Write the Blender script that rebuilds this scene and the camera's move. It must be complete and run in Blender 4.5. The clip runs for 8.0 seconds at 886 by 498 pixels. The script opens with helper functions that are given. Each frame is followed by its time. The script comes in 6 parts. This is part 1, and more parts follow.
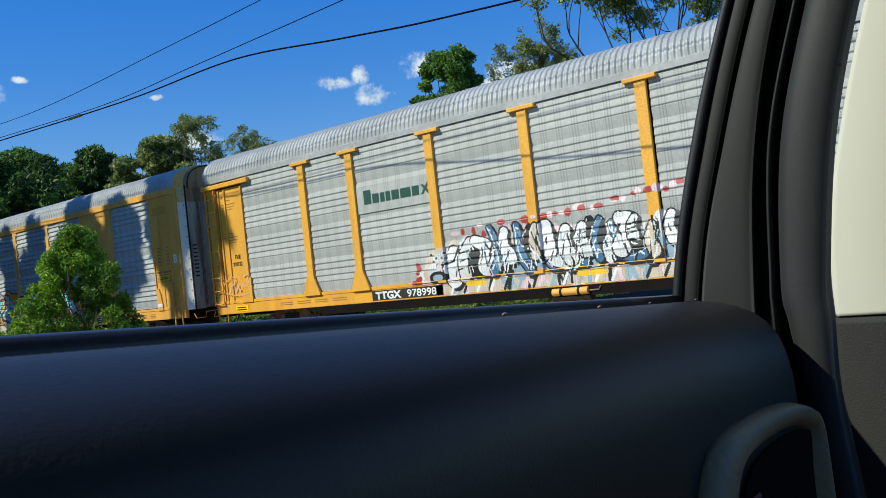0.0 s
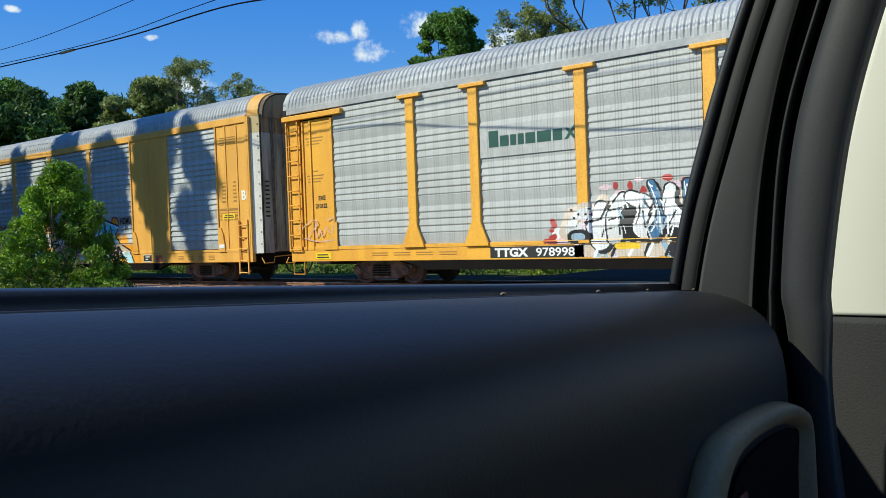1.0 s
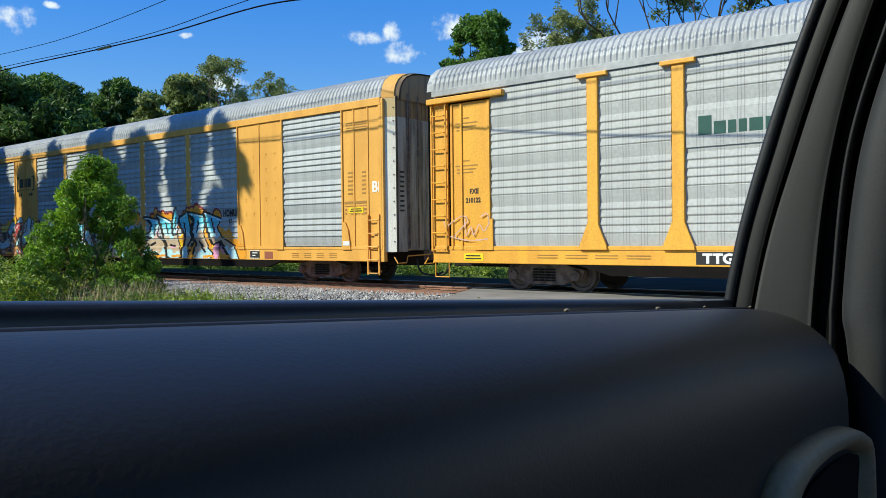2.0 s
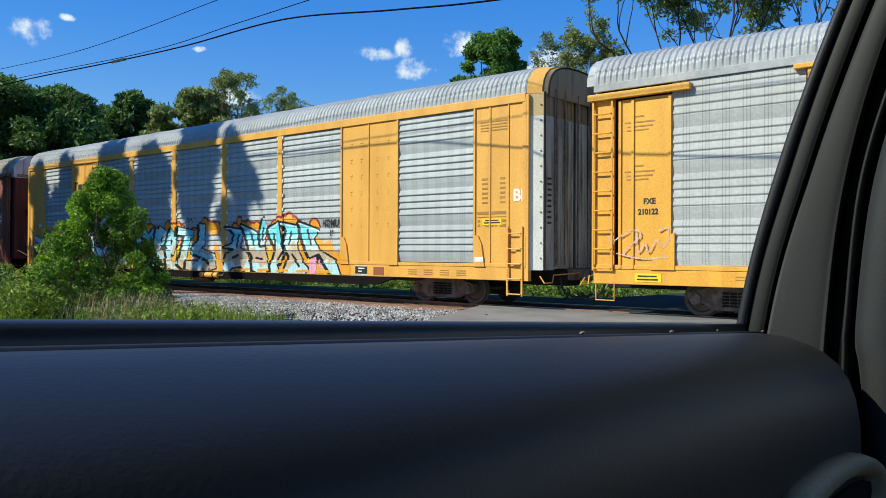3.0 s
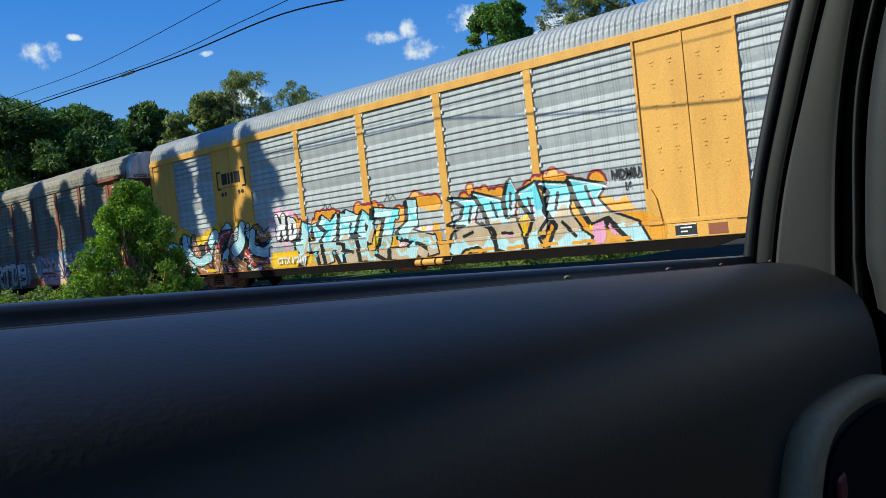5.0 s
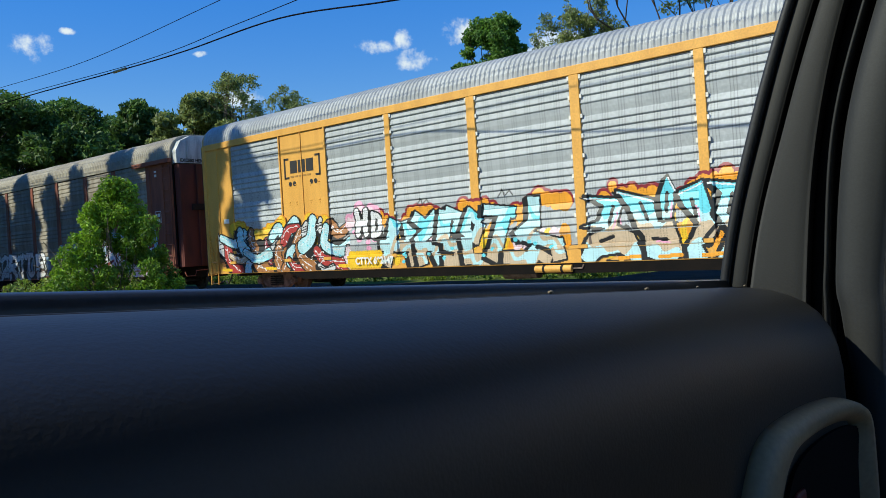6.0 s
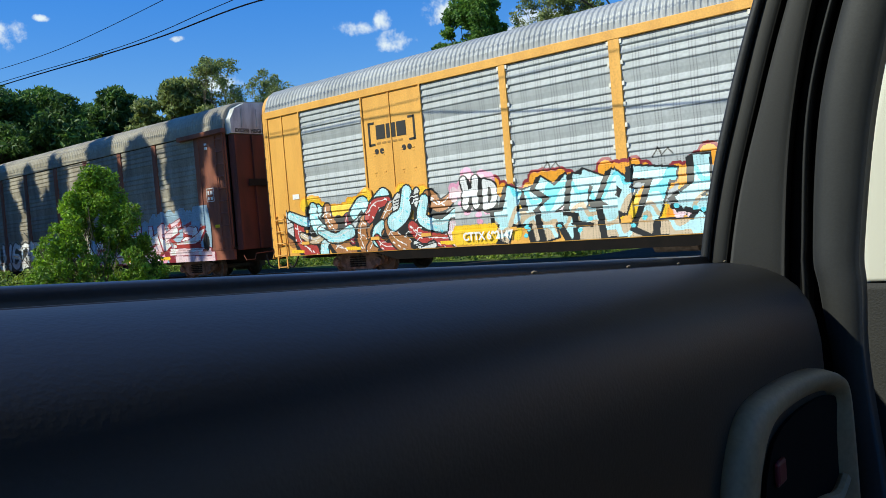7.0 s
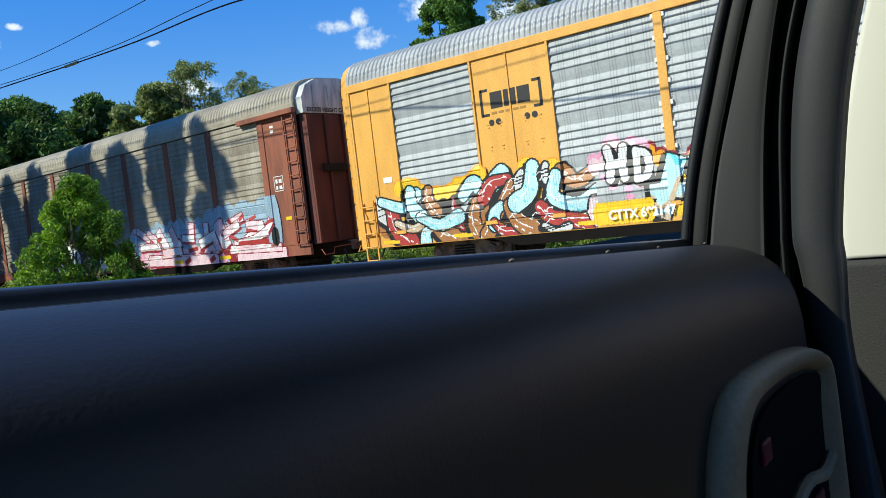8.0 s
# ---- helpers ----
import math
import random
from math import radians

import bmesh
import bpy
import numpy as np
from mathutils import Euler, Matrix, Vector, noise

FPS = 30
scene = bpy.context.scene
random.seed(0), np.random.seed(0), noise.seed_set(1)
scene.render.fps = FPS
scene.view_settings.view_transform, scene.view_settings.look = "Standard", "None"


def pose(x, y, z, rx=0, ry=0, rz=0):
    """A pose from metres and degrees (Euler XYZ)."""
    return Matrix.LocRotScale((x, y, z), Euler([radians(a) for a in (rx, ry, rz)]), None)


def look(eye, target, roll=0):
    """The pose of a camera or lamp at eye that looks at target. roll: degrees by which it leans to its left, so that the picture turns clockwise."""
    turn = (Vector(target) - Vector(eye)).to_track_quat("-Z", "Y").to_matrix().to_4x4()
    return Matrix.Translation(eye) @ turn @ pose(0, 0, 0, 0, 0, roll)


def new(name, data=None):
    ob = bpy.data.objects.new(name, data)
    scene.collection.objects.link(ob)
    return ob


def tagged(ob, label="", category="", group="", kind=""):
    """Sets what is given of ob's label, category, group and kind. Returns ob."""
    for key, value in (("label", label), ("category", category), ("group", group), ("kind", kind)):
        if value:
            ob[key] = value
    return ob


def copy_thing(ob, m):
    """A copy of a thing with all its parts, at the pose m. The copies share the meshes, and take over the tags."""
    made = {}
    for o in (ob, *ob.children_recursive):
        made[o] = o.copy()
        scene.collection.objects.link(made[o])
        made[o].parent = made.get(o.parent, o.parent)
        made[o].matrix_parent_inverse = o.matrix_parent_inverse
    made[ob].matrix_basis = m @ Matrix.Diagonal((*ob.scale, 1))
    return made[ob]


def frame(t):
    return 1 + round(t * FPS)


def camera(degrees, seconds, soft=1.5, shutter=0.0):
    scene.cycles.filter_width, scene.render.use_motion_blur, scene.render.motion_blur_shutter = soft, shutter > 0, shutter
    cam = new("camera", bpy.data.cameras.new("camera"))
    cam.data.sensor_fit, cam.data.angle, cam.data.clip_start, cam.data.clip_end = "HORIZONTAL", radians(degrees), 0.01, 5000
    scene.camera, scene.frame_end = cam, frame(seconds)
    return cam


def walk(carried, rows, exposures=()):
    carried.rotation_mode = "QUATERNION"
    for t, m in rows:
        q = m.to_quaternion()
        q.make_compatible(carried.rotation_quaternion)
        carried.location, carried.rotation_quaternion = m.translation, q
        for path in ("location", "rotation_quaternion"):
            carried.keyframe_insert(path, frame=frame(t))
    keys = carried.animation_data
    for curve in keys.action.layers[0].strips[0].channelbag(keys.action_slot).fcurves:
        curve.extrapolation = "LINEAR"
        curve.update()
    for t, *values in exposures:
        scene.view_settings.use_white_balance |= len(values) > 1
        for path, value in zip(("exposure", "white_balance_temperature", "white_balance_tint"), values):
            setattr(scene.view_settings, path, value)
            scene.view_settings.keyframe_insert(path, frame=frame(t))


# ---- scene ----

EYE_Z = 1.33          # camera above the top of the rail
SIDE_Y = 15.8         # the train's near side
TRACK_Y = 17.4        # centre of the track
cam = camera(57.3, 8.0, soft=0.65, shutter=0.0)

# seconds, place about the seat, pitch, roll, yaw
ROWS = [
    (0.0, 0.0221, -0.0033, -0.0076, 1.483, 6.242, 38.743),
    (0.5, 0.0163, 0.0057, -0.0079, -0.889, 5.361, 38.091),
    (1.0, -0.0001, 0.0091, 0.0001, -1.129, 2.067, 37.769),
    (1.5, -0.0273, 0.0072, 0.0063, -1.564, 0.672, 40.796),
    (1.7, -0.0273, 0.0050, 0.0070, -1.437, 0.832, 39.706),
    (2.8, -0.0280, -0.0080, 0.0118, 0.265, 0.240, 39.949),
    (3.0, -0.0277, -0.0096, 0.0122, 0.202, -0.216, 40.221),
    (3.5, -0.0224, -0.0117, 0.0113, 0.313, 0.075, 40.344),
    (4.0, -0.0123, -0.0049, 0.0069, 0.448, 0.821, 40.089),
    (4.5, 0.0035, -0.0124, 0.0052, 0.080, 2.513, 37.733),
    (5.0, -0.0126, 0.0303, -0.0050, -1.270, 6.002, 42.133),
    (5.2, -0.0120, 0.0260, -0.0048, -1.367, 4.885, 42.583),
    (6.3, 0.0105, -0.0030, -0.0035, -0.332, 3.500, 40.697),
    (6.5, 0.0126, -0.0064, -0.0030, -0.554, 4.791, 40.476),
    (7.0, 0.0100, -0.0021, -0.0027, -1.922, 4.681, 39.987),
    (7.5, 0.0268, -0.0089, -0.0081, -1.912, 6.862, 38.855),
    (8.0, 0.0110, 0.0074, -0.0072, -2.340, 6.795, 38.918),
]
walk(cam, [(t, pose(x, y, EYE_Z + z, 90 + p, r, w)) for t, x, y, z, p, r, w in ROWS], [(t, stops, 6620, -3) for t, stops in ((0.0, -0.03), (0.5, -0.04), (1.0, 0.08), (1.5, 0.20), (3.0, 0.14), (3.5, 0.12), (4.0, 0.0), (5.0, 0.0), (6.5, 0.08), (7.0, 0.11), (7.5, 0.17), (8.0, 0.22))])

# ---- sky and sun ----
SUN_EL, SUN_TRAVEL = 40.0, (0.52, 0.854)     # elevation; the way the light goes over the ground


def direction(az, el):
    """The way to azimuth az (degrees left of the track's normal) and elevation el."""
    a, e = radians(az), radians(el)
    return Vector((-math.sin(a) * math.cos(e), math.cos(a) * math.cos(e), math.sin(e)))


def make_world():
    w = bpy.data.worlds.new("sky")
    scene.world = w
    w.use_nodes = True
    nt = w.node_tree
    n, l = nt.nodes, nt.links
    n.clear()
    out = n.new("ShaderNodeOutputWorld")
    bg = n.new("ShaderNodeBackground")
    bg.inputs[1].default_value = 0.134
    sky = n.new("ShaderNodeTexSky")
    sky.sky_type = "NISHITA"
    sky.sun_disc = False
    sky.sun_elevation = radians(SUN_EL)
    sky.sun_rotation = math.atan2(-SUN_TRAVEL[0], -SUN_TRAVEL[1])
    sky.air_density, sky.dust_density, sky.ozone_density = 1.4, 0.0, 3.0
    tc = n.new("ShaderNodeTexCoord")
    total = None
    for az, el, wa, we in ((42.3, 12.7, 1.9, 0.9), (44.9, 13.6, 1.8, 0.7), (43.1, 14.1, 1.0, 0.8), (38.9, 14.4, 1.7, 1.2), (32.6, 13.2, 2.8, 1.2),
                           (67.3, 13.6, 1.7, 1.3), (65.0, 14.6, 0.7, 0.3), (57.0, 13.4, 0.7, 0.25), (54.6, 10.4, 2.4, 1.1), (31.2, 13.2, 2.0, 0.9), (34.4, 12.6, 1.8, 0.8)):
        c = direction(az, el)
        right = Vector((math.cos(radians(az)), math.sin(radians(az)), 0))
        up = right.cross(c)
        sub = n.new("ShaderNodeVectorMath")
        sub.operation = "SUBTRACT"
        l.new(tc.outputs["Generated"], sub.inputs[0])
        sub.inputs[1].default_value = c
        legs = []
        for axis, size in ((right, wa), (up, we)):
            d = n.new("ShaderNodeVectorMath")
            d.operation = "DOT_PRODUCT"
            l.new(sub.outputs[0], d.inputs[0])
            d.inputs[1].default_value = axis / radians(size)
            p = n.new("ShaderNodeMath")
            p.operation = "POWER"
            l.new(d.outputs["Value"], p.inputs[0])
            p.inputs[1].default_value = 2.0
            legs.append(p)
        add = n.new("ShaderNodeMath")
        l.new(legs[0].outputs[0], add.inputs[0])
        l.new(legs[1].outputs[0], add.inputs[1])
        if total is None:
            total = add
        else:
            m = n.new("ShaderNodeMath")
            m.operation = "MINIMUM"
            l.new(total.outputs[0], m.inputs[0])
            l.new(add.outputs[0], m.inputs[1])
            total = m
    noise_tex = n.new("ShaderNodeTexNoise")
    noise_tex.inputs["Scale"].default_value = 46.0
    noise_tex.inputs["Detail"].default_value = 9.0
    noise_tex.inputs["Roughness"].default_value = 0.62
    l.new(tc.outputs["Generated"], noise_tex.inputs["Vector"])
    near = n.new("ShaderNodeMapRange")
    near.inputs["From Min"].default_value, near.inputs["From Max"].default_value = 0.0, 1.3
    near.inputs["To Min"].default_value, near.inputs["To Max"].default_value = 0.22, -0.24
    l.new(total.outputs[0], near.inputs["Value"])
    s = n.new("ShaderNodeMath")
    l.new(near.outputs[0], s.inputs[0])
    l.new(noise_tex.outputs["Fac"], s.inputs[1])
    mask = n.new("ShaderNodeMapRange")
    mask.interpolation_type = "SMOOTHSTEP"
    mask.inputs["From Min"].default_value, mask.inputs["From Max"].default_value = 0.50, 0.84
    mask.inputs["To Max"].default_value = 0.86
    l.new(s.outputs[0], mask.inputs["Value"])
    mix = n.new("ShaderNodeMix")
    mix.data_type = "RGBA"
    l.new(mask.outputs[0], mix.inputs["Factor"])
    tone = n.new("ShaderNodeHueSaturation")
    tone.inputs["Saturation"].default_value = 1.64
    tone.inputs["Hue"].default_value = 0.530
    l.new(sky.outputs[0], tone.inputs["Color"])
    even = n.new("ShaderNodeMix")
    even.data_type = "RGBA"
    even.inputs["Factor"].default_value = 0.5
    even.inputs["B"].default_value = (0.56, 2.0, 6.3, 1)
    l.new(tone.outputs[0], even.inputs["A"])
    l.new(even.outputs["Result"], mix.inputs["A"])
    mix.inputs["B"].default_value = (6.8, 6.9, 7.2, 1)
    l.new(mix.outputs["Result"], bg.inputs[0])
    l.new(bg.outputs[0], out.inputs[0])


make_world()
sun = new("sun", bpy.data.lights.new("sun", "SUN"))
sun.data.energy, sun.data.angle, sun.data.color = 5.0, radians(0.75), (1.0, 0.94, 0.83)
sun.matrix_world = look((0, 0, 40), Vector((0, 0, 40)) + Vector((SUN_TRAVEL[0], SUN_TRAVEL[1], -math.tan(radians(SUN_EL)))))


# ---- materials ----
def material(name, base, other=None, rough=0.6, metal=0.0, scale=3.0, fine=60.0, amount=0.6, bump=0.1, spread=(0.42, 0.62), streak=(1, 1, 1), island=0.0, objvar=0.0, spec=0.5):
    """A surface that varies between two colours at two scales, with fine relief. streak stretches the large pattern."""
    m = bpy.data.materials.new(name)
    m.use_nodes = True
    nt = m.node_tree
    n, l = nt.nodes, nt.links
    b = n["Principled BSDF"]
    b.inputs["Roughness"].default_value, b.inputs["Metallic"].default_value = rough, metal
    b.inputs["Specular IOR Level"].default_value = spec
    other = other or tuple(c * 0.72 for c in base)
    tc = n.new("ShaderNodeTexCoord")
    mp = n.new("ShaderNodeMapping")
    mp.inputs["Scale"].default_value = streak
    l.new(tc.outputs["Object"], mp.inputs["Vector"])
    big, small = n.new("ShaderNodeTexNoise"), n.new("ShaderNodeTexNoise")
    big.inputs["Scale"].default_value, big.inputs["Detail"].default_value = scale, 6
    small.inputs["Scale"].default_value, small.inputs["Detail"].default_value = fine, 3
    l.new(mp.outputs[0], big.inputs["Vector"])
    l.new(tc.outputs["Object"], small.inputs["Vector"])
    ramp = n.new("ShaderNodeMapRange")
    ramp.inputs["From Min"].default_value, ramp.inputs["From Max"].default_value = spread
    ramp.inputs["To Max"].default_value = amount
    l.new(big.outputs["Fac"], ramp.inputs["Value"])
    mix = n.new("ShaderNodeMix")
    mix.data_type = "RGBA"
    mix.inputs["A"].default_value, mix.inputs["B"].default_value = (*base, 1), (*other, 1)
    l.new(ramp.outputs[0], mix.inputs["Factor"])
    hsv = n.new("ShaderNodeHueSaturation")
    l.new(mix.outputs["Result"], hsv.inputs["Color"])
    val = n.new("ShaderNodeMapRange")
    val.inputs["From Min"].default_value, val.inputs["From Max"].default_value = 0.3, 0.7
    val.inputs["To Min"].default_value, val.inputs["To Max"].default_value = 0.88, 1.12
    l.new(small.outputs["Fac"], val.inputs["Value"])
    last = val
    if island or objvar:
        src = n.new("ShaderNodeNewGeometry") if island else n.new("ShaderNodeObjectInfo")
        r = n.new("ShaderNodeMapRange")
        k = island or objvar
        r.inputs["To Min"].default_value, r.inputs["To Max"].default_value = 1 - k, 1 + k
        l.new(src.outputs["Random Per Island" if island else "Random"], r.inputs["Value"])
        mul = n.new("ShaderNodeMath")
        mul.operation = "MULTIPLY"
        l.new(val.outputs[0], mul.inputs[0])
        l.new(r.outputs[0], mul.inputs[1])
        last = mul
    l.new(last.outputs[0], hsv.inputs["Value"])
    l.new(hsv.outputs[0], b.inputs["Base Color"])
    if bump:
        bp = n.new("ShaderNodeBump")
        bp.inputs["Strength"].default_value, bp.inputs["Distance"].default_value = bump, 0.02
        l.new(small.outputs["Fac"], bp.inputs["Height"])
        l.new(bp.outputs[0], b.inputs["Normal"])
    return m


def perforate(m, dark):
    """Rows of small round holes in upright columns, as in the ventilated side screens."""
    nt = m.node_tree
    n, l = nt.nodes, nt.links
    b = n["Principled BSDF"]
    old = b.inputs["Base Color"].links[0].from_socket
    tc = n.new("ShaderNodeTexCoord")
    sep = n.new("ShaderNodeSeparateXYZ")
    l.new(tc.outputs["Object"], sep.inputs[0])

    def op(kind, a, v):
        k = n.new("ShaderNodeMath")
        k.operation = kind
        for i, x in enumerate((a, v)):
            if isinstance(x, (int, float)):
                k.inputs[i].default_value = x
            else:
                l.new(x, k.inputs[i])
        return k.outputs[0]

    def saw(axis, step, half):
        f = op("FRACT", op("DIVIDE", axis, step), 0)
        return op("LESS_THAN", op("ABSOLUTE", op("SUBTRACT", f, 0.5), 0), half)
    col = op("MULTIPLY", saw(sep.outputs["X"], 0.068, 0.15), saw(op("ADD", sep.outputs["X"], 0.11), 0.408, 0.26))
    row = saw(sep.outputs["Z"], 0.052, 0.27)
    fac = op("MULTIPLY", op("MULTIPLY", col, row), 0.62)
    mix = n.new("ShaderNodeMix")
    mix.data_type = "RGBA"
    l.new(fac, mix.inputs["Factor"])
    l.new(old, mix.inputs["A"])
    mix.inputs["B"].default_value = (*dark, 1)
    l.new(mix.outputs["Result"], b.inputs["Base Color"])
    return m


YELLOW = material("yellow rail paint", (0.77, 0.395, 0.075), (0.60, 0.285, 0.05), rough=0.55, scale=1.2, fine=25, amount=0.55, bump=0.04, streak=(1.6, 1, 0.35))
YELLOW_F = material("bright yellow paint", (0.80, 0.40, 0.045), (0.62, 0.28, 0.04), rough=0.5, scale=1.5, fine=25, amount=0.5, bump=0.04, streak=(1.6, 1, 0.35))
BROWN = material("oxide red paint", (0.285, 0.088, 0.046), (0.15, 0.050, 0.032), rough=0.7, scale=1.5, fine=30, amount=0.8, bump=0.08, streak=(2, 1, 0.4))
SCREEN = perforate(material("galvanised screen", (0.43, 0.45, 0.455), (0.35, 0.37, 0.375), rough=0.7, metal=0.04, scale=1.3, fine=14, amount=0.55, bump=0.03, streak=(0.5, 1, 2.4), objvar=0.07), (0.045, 0.045, 0.045))
SCREEN_G = perforate(material("painted grey screen", (0.425, 0.43, 0.415), (0.35, 0.355, 0.34), rough=0.68, metal=0.0, scale=1.0, fine=14, amount=0.5, bump=0.03, streak=(0.5, 1, 2.4), objvar=0.05), (0.05, 0.05, 0.05))
SCREEN_R = perforate(material("dirty brown grey screen", (0.33, 0.295, 0.235), (0.22, 0.185, 0.14), rough=0.7, metal=0.1, scale=1.4, fine=12, amount=0.8, bump=0.05, streak=(1.5, 1, 0.5), objvar=0.1), (0.08, 0.06, 0.05))
ROOF = material("corrugated zinc roof", (0.38, 0.39, 0.395), (0.27, 0.28, 0.285), rough=0.6, metal=0.1, scale=0.8, fine=9, amount=0.6, bump=0.03, streak=(1, 1, 1))
ROOF_R = material("weathered tan roof", (0.37, 0.335, 0.265), (0.26, 0.225, 0.175), rough=0.65, metal=0.15, scale=0.9, fine=9, amount=0.7, bump=0.04)
WHITE = material("white end paint", (0.80, 0.765, 0.67), (0.64, 0.60, 0.50), rough=0.55, scale=2, fine=30, amount=0.6, bump=0.03, streak=(1, 1, 0.4))
# a darker BROWN: the shade on the car's ends is in this colour
END_RED_SHADED = material("shaded oxide red end paint", (0.13, 0.032, 0.022), (0.06, 0.020, 0.016), rough=0.7, scale=1.5, fine=30, amount=0.8, bump=0.08, streak=(2, 1, 0.4))
END_WHITE = material("weathered white end paint", (0.62, 0.63, 0.60), (0.30, 0.31, 0.30), rough=0.6, scale=3.0, fine=30, amount=0.75, bump=0.05, streak=(2, 2, 0.35))
END_TAN = material("faded yellow end paint", (0.66, 0.47, 0.20), (0.50, 0.38, 0.20), rough=0.65, scale=2.2, fine=30, amount=0.7, bump=0.05, streak=(2, 2, 0.3))
END_BROWN = material("weathered tan end paint", (0.34, 0.22, 0.10), (0.16, 0.11, 0.07), rough=0.7, scale=2.2, fine=30, amount=0.8, bump=0.06, streak=(2, 2, 0.3))
RUSTY_BED = material("rust stained ballast", (0.34, 0.165, 0.095), (0.20, 0.095, 0.058), rough=0.95, scale=6, fine=28, amount=0.8, bump=0.9)
UNDER = material("sooty black paint", (0.010, 0.009, 0.0085), (0.016, 0.012, 0.010), rough=0.95, spec=0.05, scale=3, fine=40, amount=0.5, bump=0.1)
END_GREY = material("weathered grey end paint", (0.42, 0.40, 0.34), (0.16, 0.14, 0.11), rough=0.65, scale=2.5, fine=30, amount=0.85, bump=0.05, streak=(2.5, 2.5, 0.3))
BLACK_STEEL = material("black underframe steel", (0.022, 0.02, 0.019), (0.036, 0.028, 0.022), rough=0.85, spec=0.15, scale=3, fine=40, amount=0.6, bump=0.1)
DIRTY_STEEL = material("dusty cast steel", (0.26, 0.19, 0.15), (0.10, 0.075, 0.06), spec=0.12, rough=0.8, scale=5, fine=50, amount=0.8, bump=0.15)
WHEEL = material("wheel steel", (0.15, 0.12, 0.10), (0.09, 0.07, 0.06), rough=0.6, spec=0.15, metal=0.1, scale=6, fine=50, amount=0.6, bump=0.05)
RUST = material("rusty rail steel", (0.34, 0.165, 0.095), (0.22, 0.11, 0.068), rough=0.75, scale=4, fine=60, amount=0.7, bump=0.12, streak=(0.4, 1, 1))
RAIL_TOP = material("polished rail head", (0.45, 0.43, 0.41), (0.32, 0.28, 0.25), rough=0.3, metal=0.9, scale=2, fine=40, amount=0.5, bump=0.02)
TIE = material("creosoted timber", (0.09, 0.065, 0.045), (0.16, 0.12, 0.09), spec=0.05, rough=0.9, scale=6, fine=60, amount=0.8, bump=0.3, streak=(6, 0.6, 1), objvar=0.2)
STONE = material("grey ballast stone", (0.40, 0.375, 0.34), (0.17, 0.155, 0.14), rough=0.9, scale=2, fine=40, amount=0.7, bump=0.3, island=0.45)
# near black, since it carries the shade under the train in its colour
BED = material("shade-dark ballast bed", (0.050, 0.040, 0.030), (0.028, 0.022, 0.017), spec=0.05, rough=0.95, scale=3, fine=35, amount=0.8, bump=0.8)
ASPHALT = material("worn asphalt", (0.25, 0.235, 0.215), (0.17, 0.158, 0.145), spec=0.1, rough=0.9, scale=0.9, fine=70, amount=0.7, bump=0.35)
# ASPHALT made darker for the train's shadow and for less bounced light
STREET = material("asphalt darkened for shade and less bounce", (0.052, 0.048, 0.044), (0.036, 0.033, 0.030), spec=0.03, rough=0.95, scale=0.9, fine=70, amount=0.7, bump=0.35)
GRASS_GROUND = material("grassy soil", (0.085, 0.13, 0.025), (0.13, 0.14, 0.05), spec=0.05, rough=1.0, scale=0.7, fine=14, amount=0.9, bump=0.6)
INK = material("black stencil paint", (0.018, 0.018, 0.018), rough=0.6, bump=0.0)
INK_SOFT = material("faded stencil paint", (0.40, 0.205, 0.042), rough=0.6, bump=0.0)
PAPER = material("white stencil paint", (0.82, 0.81, 0.78), rough=0.55, bump=0.0)
SIGN_YELLOW = material("safety yellow", (0.90, 0.62, 0.02), rough=0.5, bump=0.0)
GREEN_INK = material("dark green lettering", (0.012, 0.075, 0.055), rough=0.5, bump=0.0)
RUBBER = material("black window rubber", (0.015, 0.015, 0.017), rough=0.55, scale=20, fine=300, amount=0.4, bump=0.05)
TRIM = material("dark grey door trim", (0.015, 0.015, 0.0147), (0.012, 0.012, 0.0117), rough=0.62, spec=0.4, scale=9, fine=500, amount=0.5, bump=0.03)
PANEL = material("black moulded door plastic", (0.0115, 0.0102, 0.0078), (0.009, 0.008, 0.0062), spec=0.60, rough=0.50, scale=6, fine=420, amount=0.5, bump=0.05)
BEIGE = material("beige pillar trim", (0.58, 0.57, 0.49), (0.55, 0.54, 0.46), rough=0.8, scale=2, fine=1200, amount=0.5, bump=0.01)
LOWER = material("charcoal grained plastic", (0.034, 0.034, 0.034), (0.027, 0.027, 0.027), rough=0.7, spec=0.25, scale=8, fine=340, amount=0.5, bump=0.14)
# brown because the warm cabin light on the silver is in its colour
CHROME = material("satin silver with warm bounce", (0.36, 0.265, 0.15), (0.24, 0.18, 0.105), rough=0.5, metal=0.0, scale=12, fine=200, amount=0.4, bump=0.02)
LINING = material("tan bounce lining", (0.27, 0.215, 0.14), rough=0.9, scale=6, fine=200, amount=0.4, bump=0.1)
WIRE = material("black cable sheath", (0.006, 0.006, 0.010), rough=0.9, spec=0.05, bump=0.0)
BARK = material("grey brown bark", (0.16, 0.125, 0.085), (0.09, 0.07, 0.05), rough=0.95, scale=5, fine=30, amount=0.8, bump=0.5, streak=(2, 2, 0.4))
BARK_DARK = material("dark bark", (0.075, 0.055, 0.04), (0.045, 0.035, 0.028), rough=0.95, scale=5, fine=30, amount=0.8, bump=0.5, streak=(2, 2, 0.4))
STRAW = material("dry straw", (0.50, 0.38, 0.20), (0.34, 0.25, 0.12), rough=0.9, scale=3, fine=30, amount=0.7, bump=0.0, island=0.25)


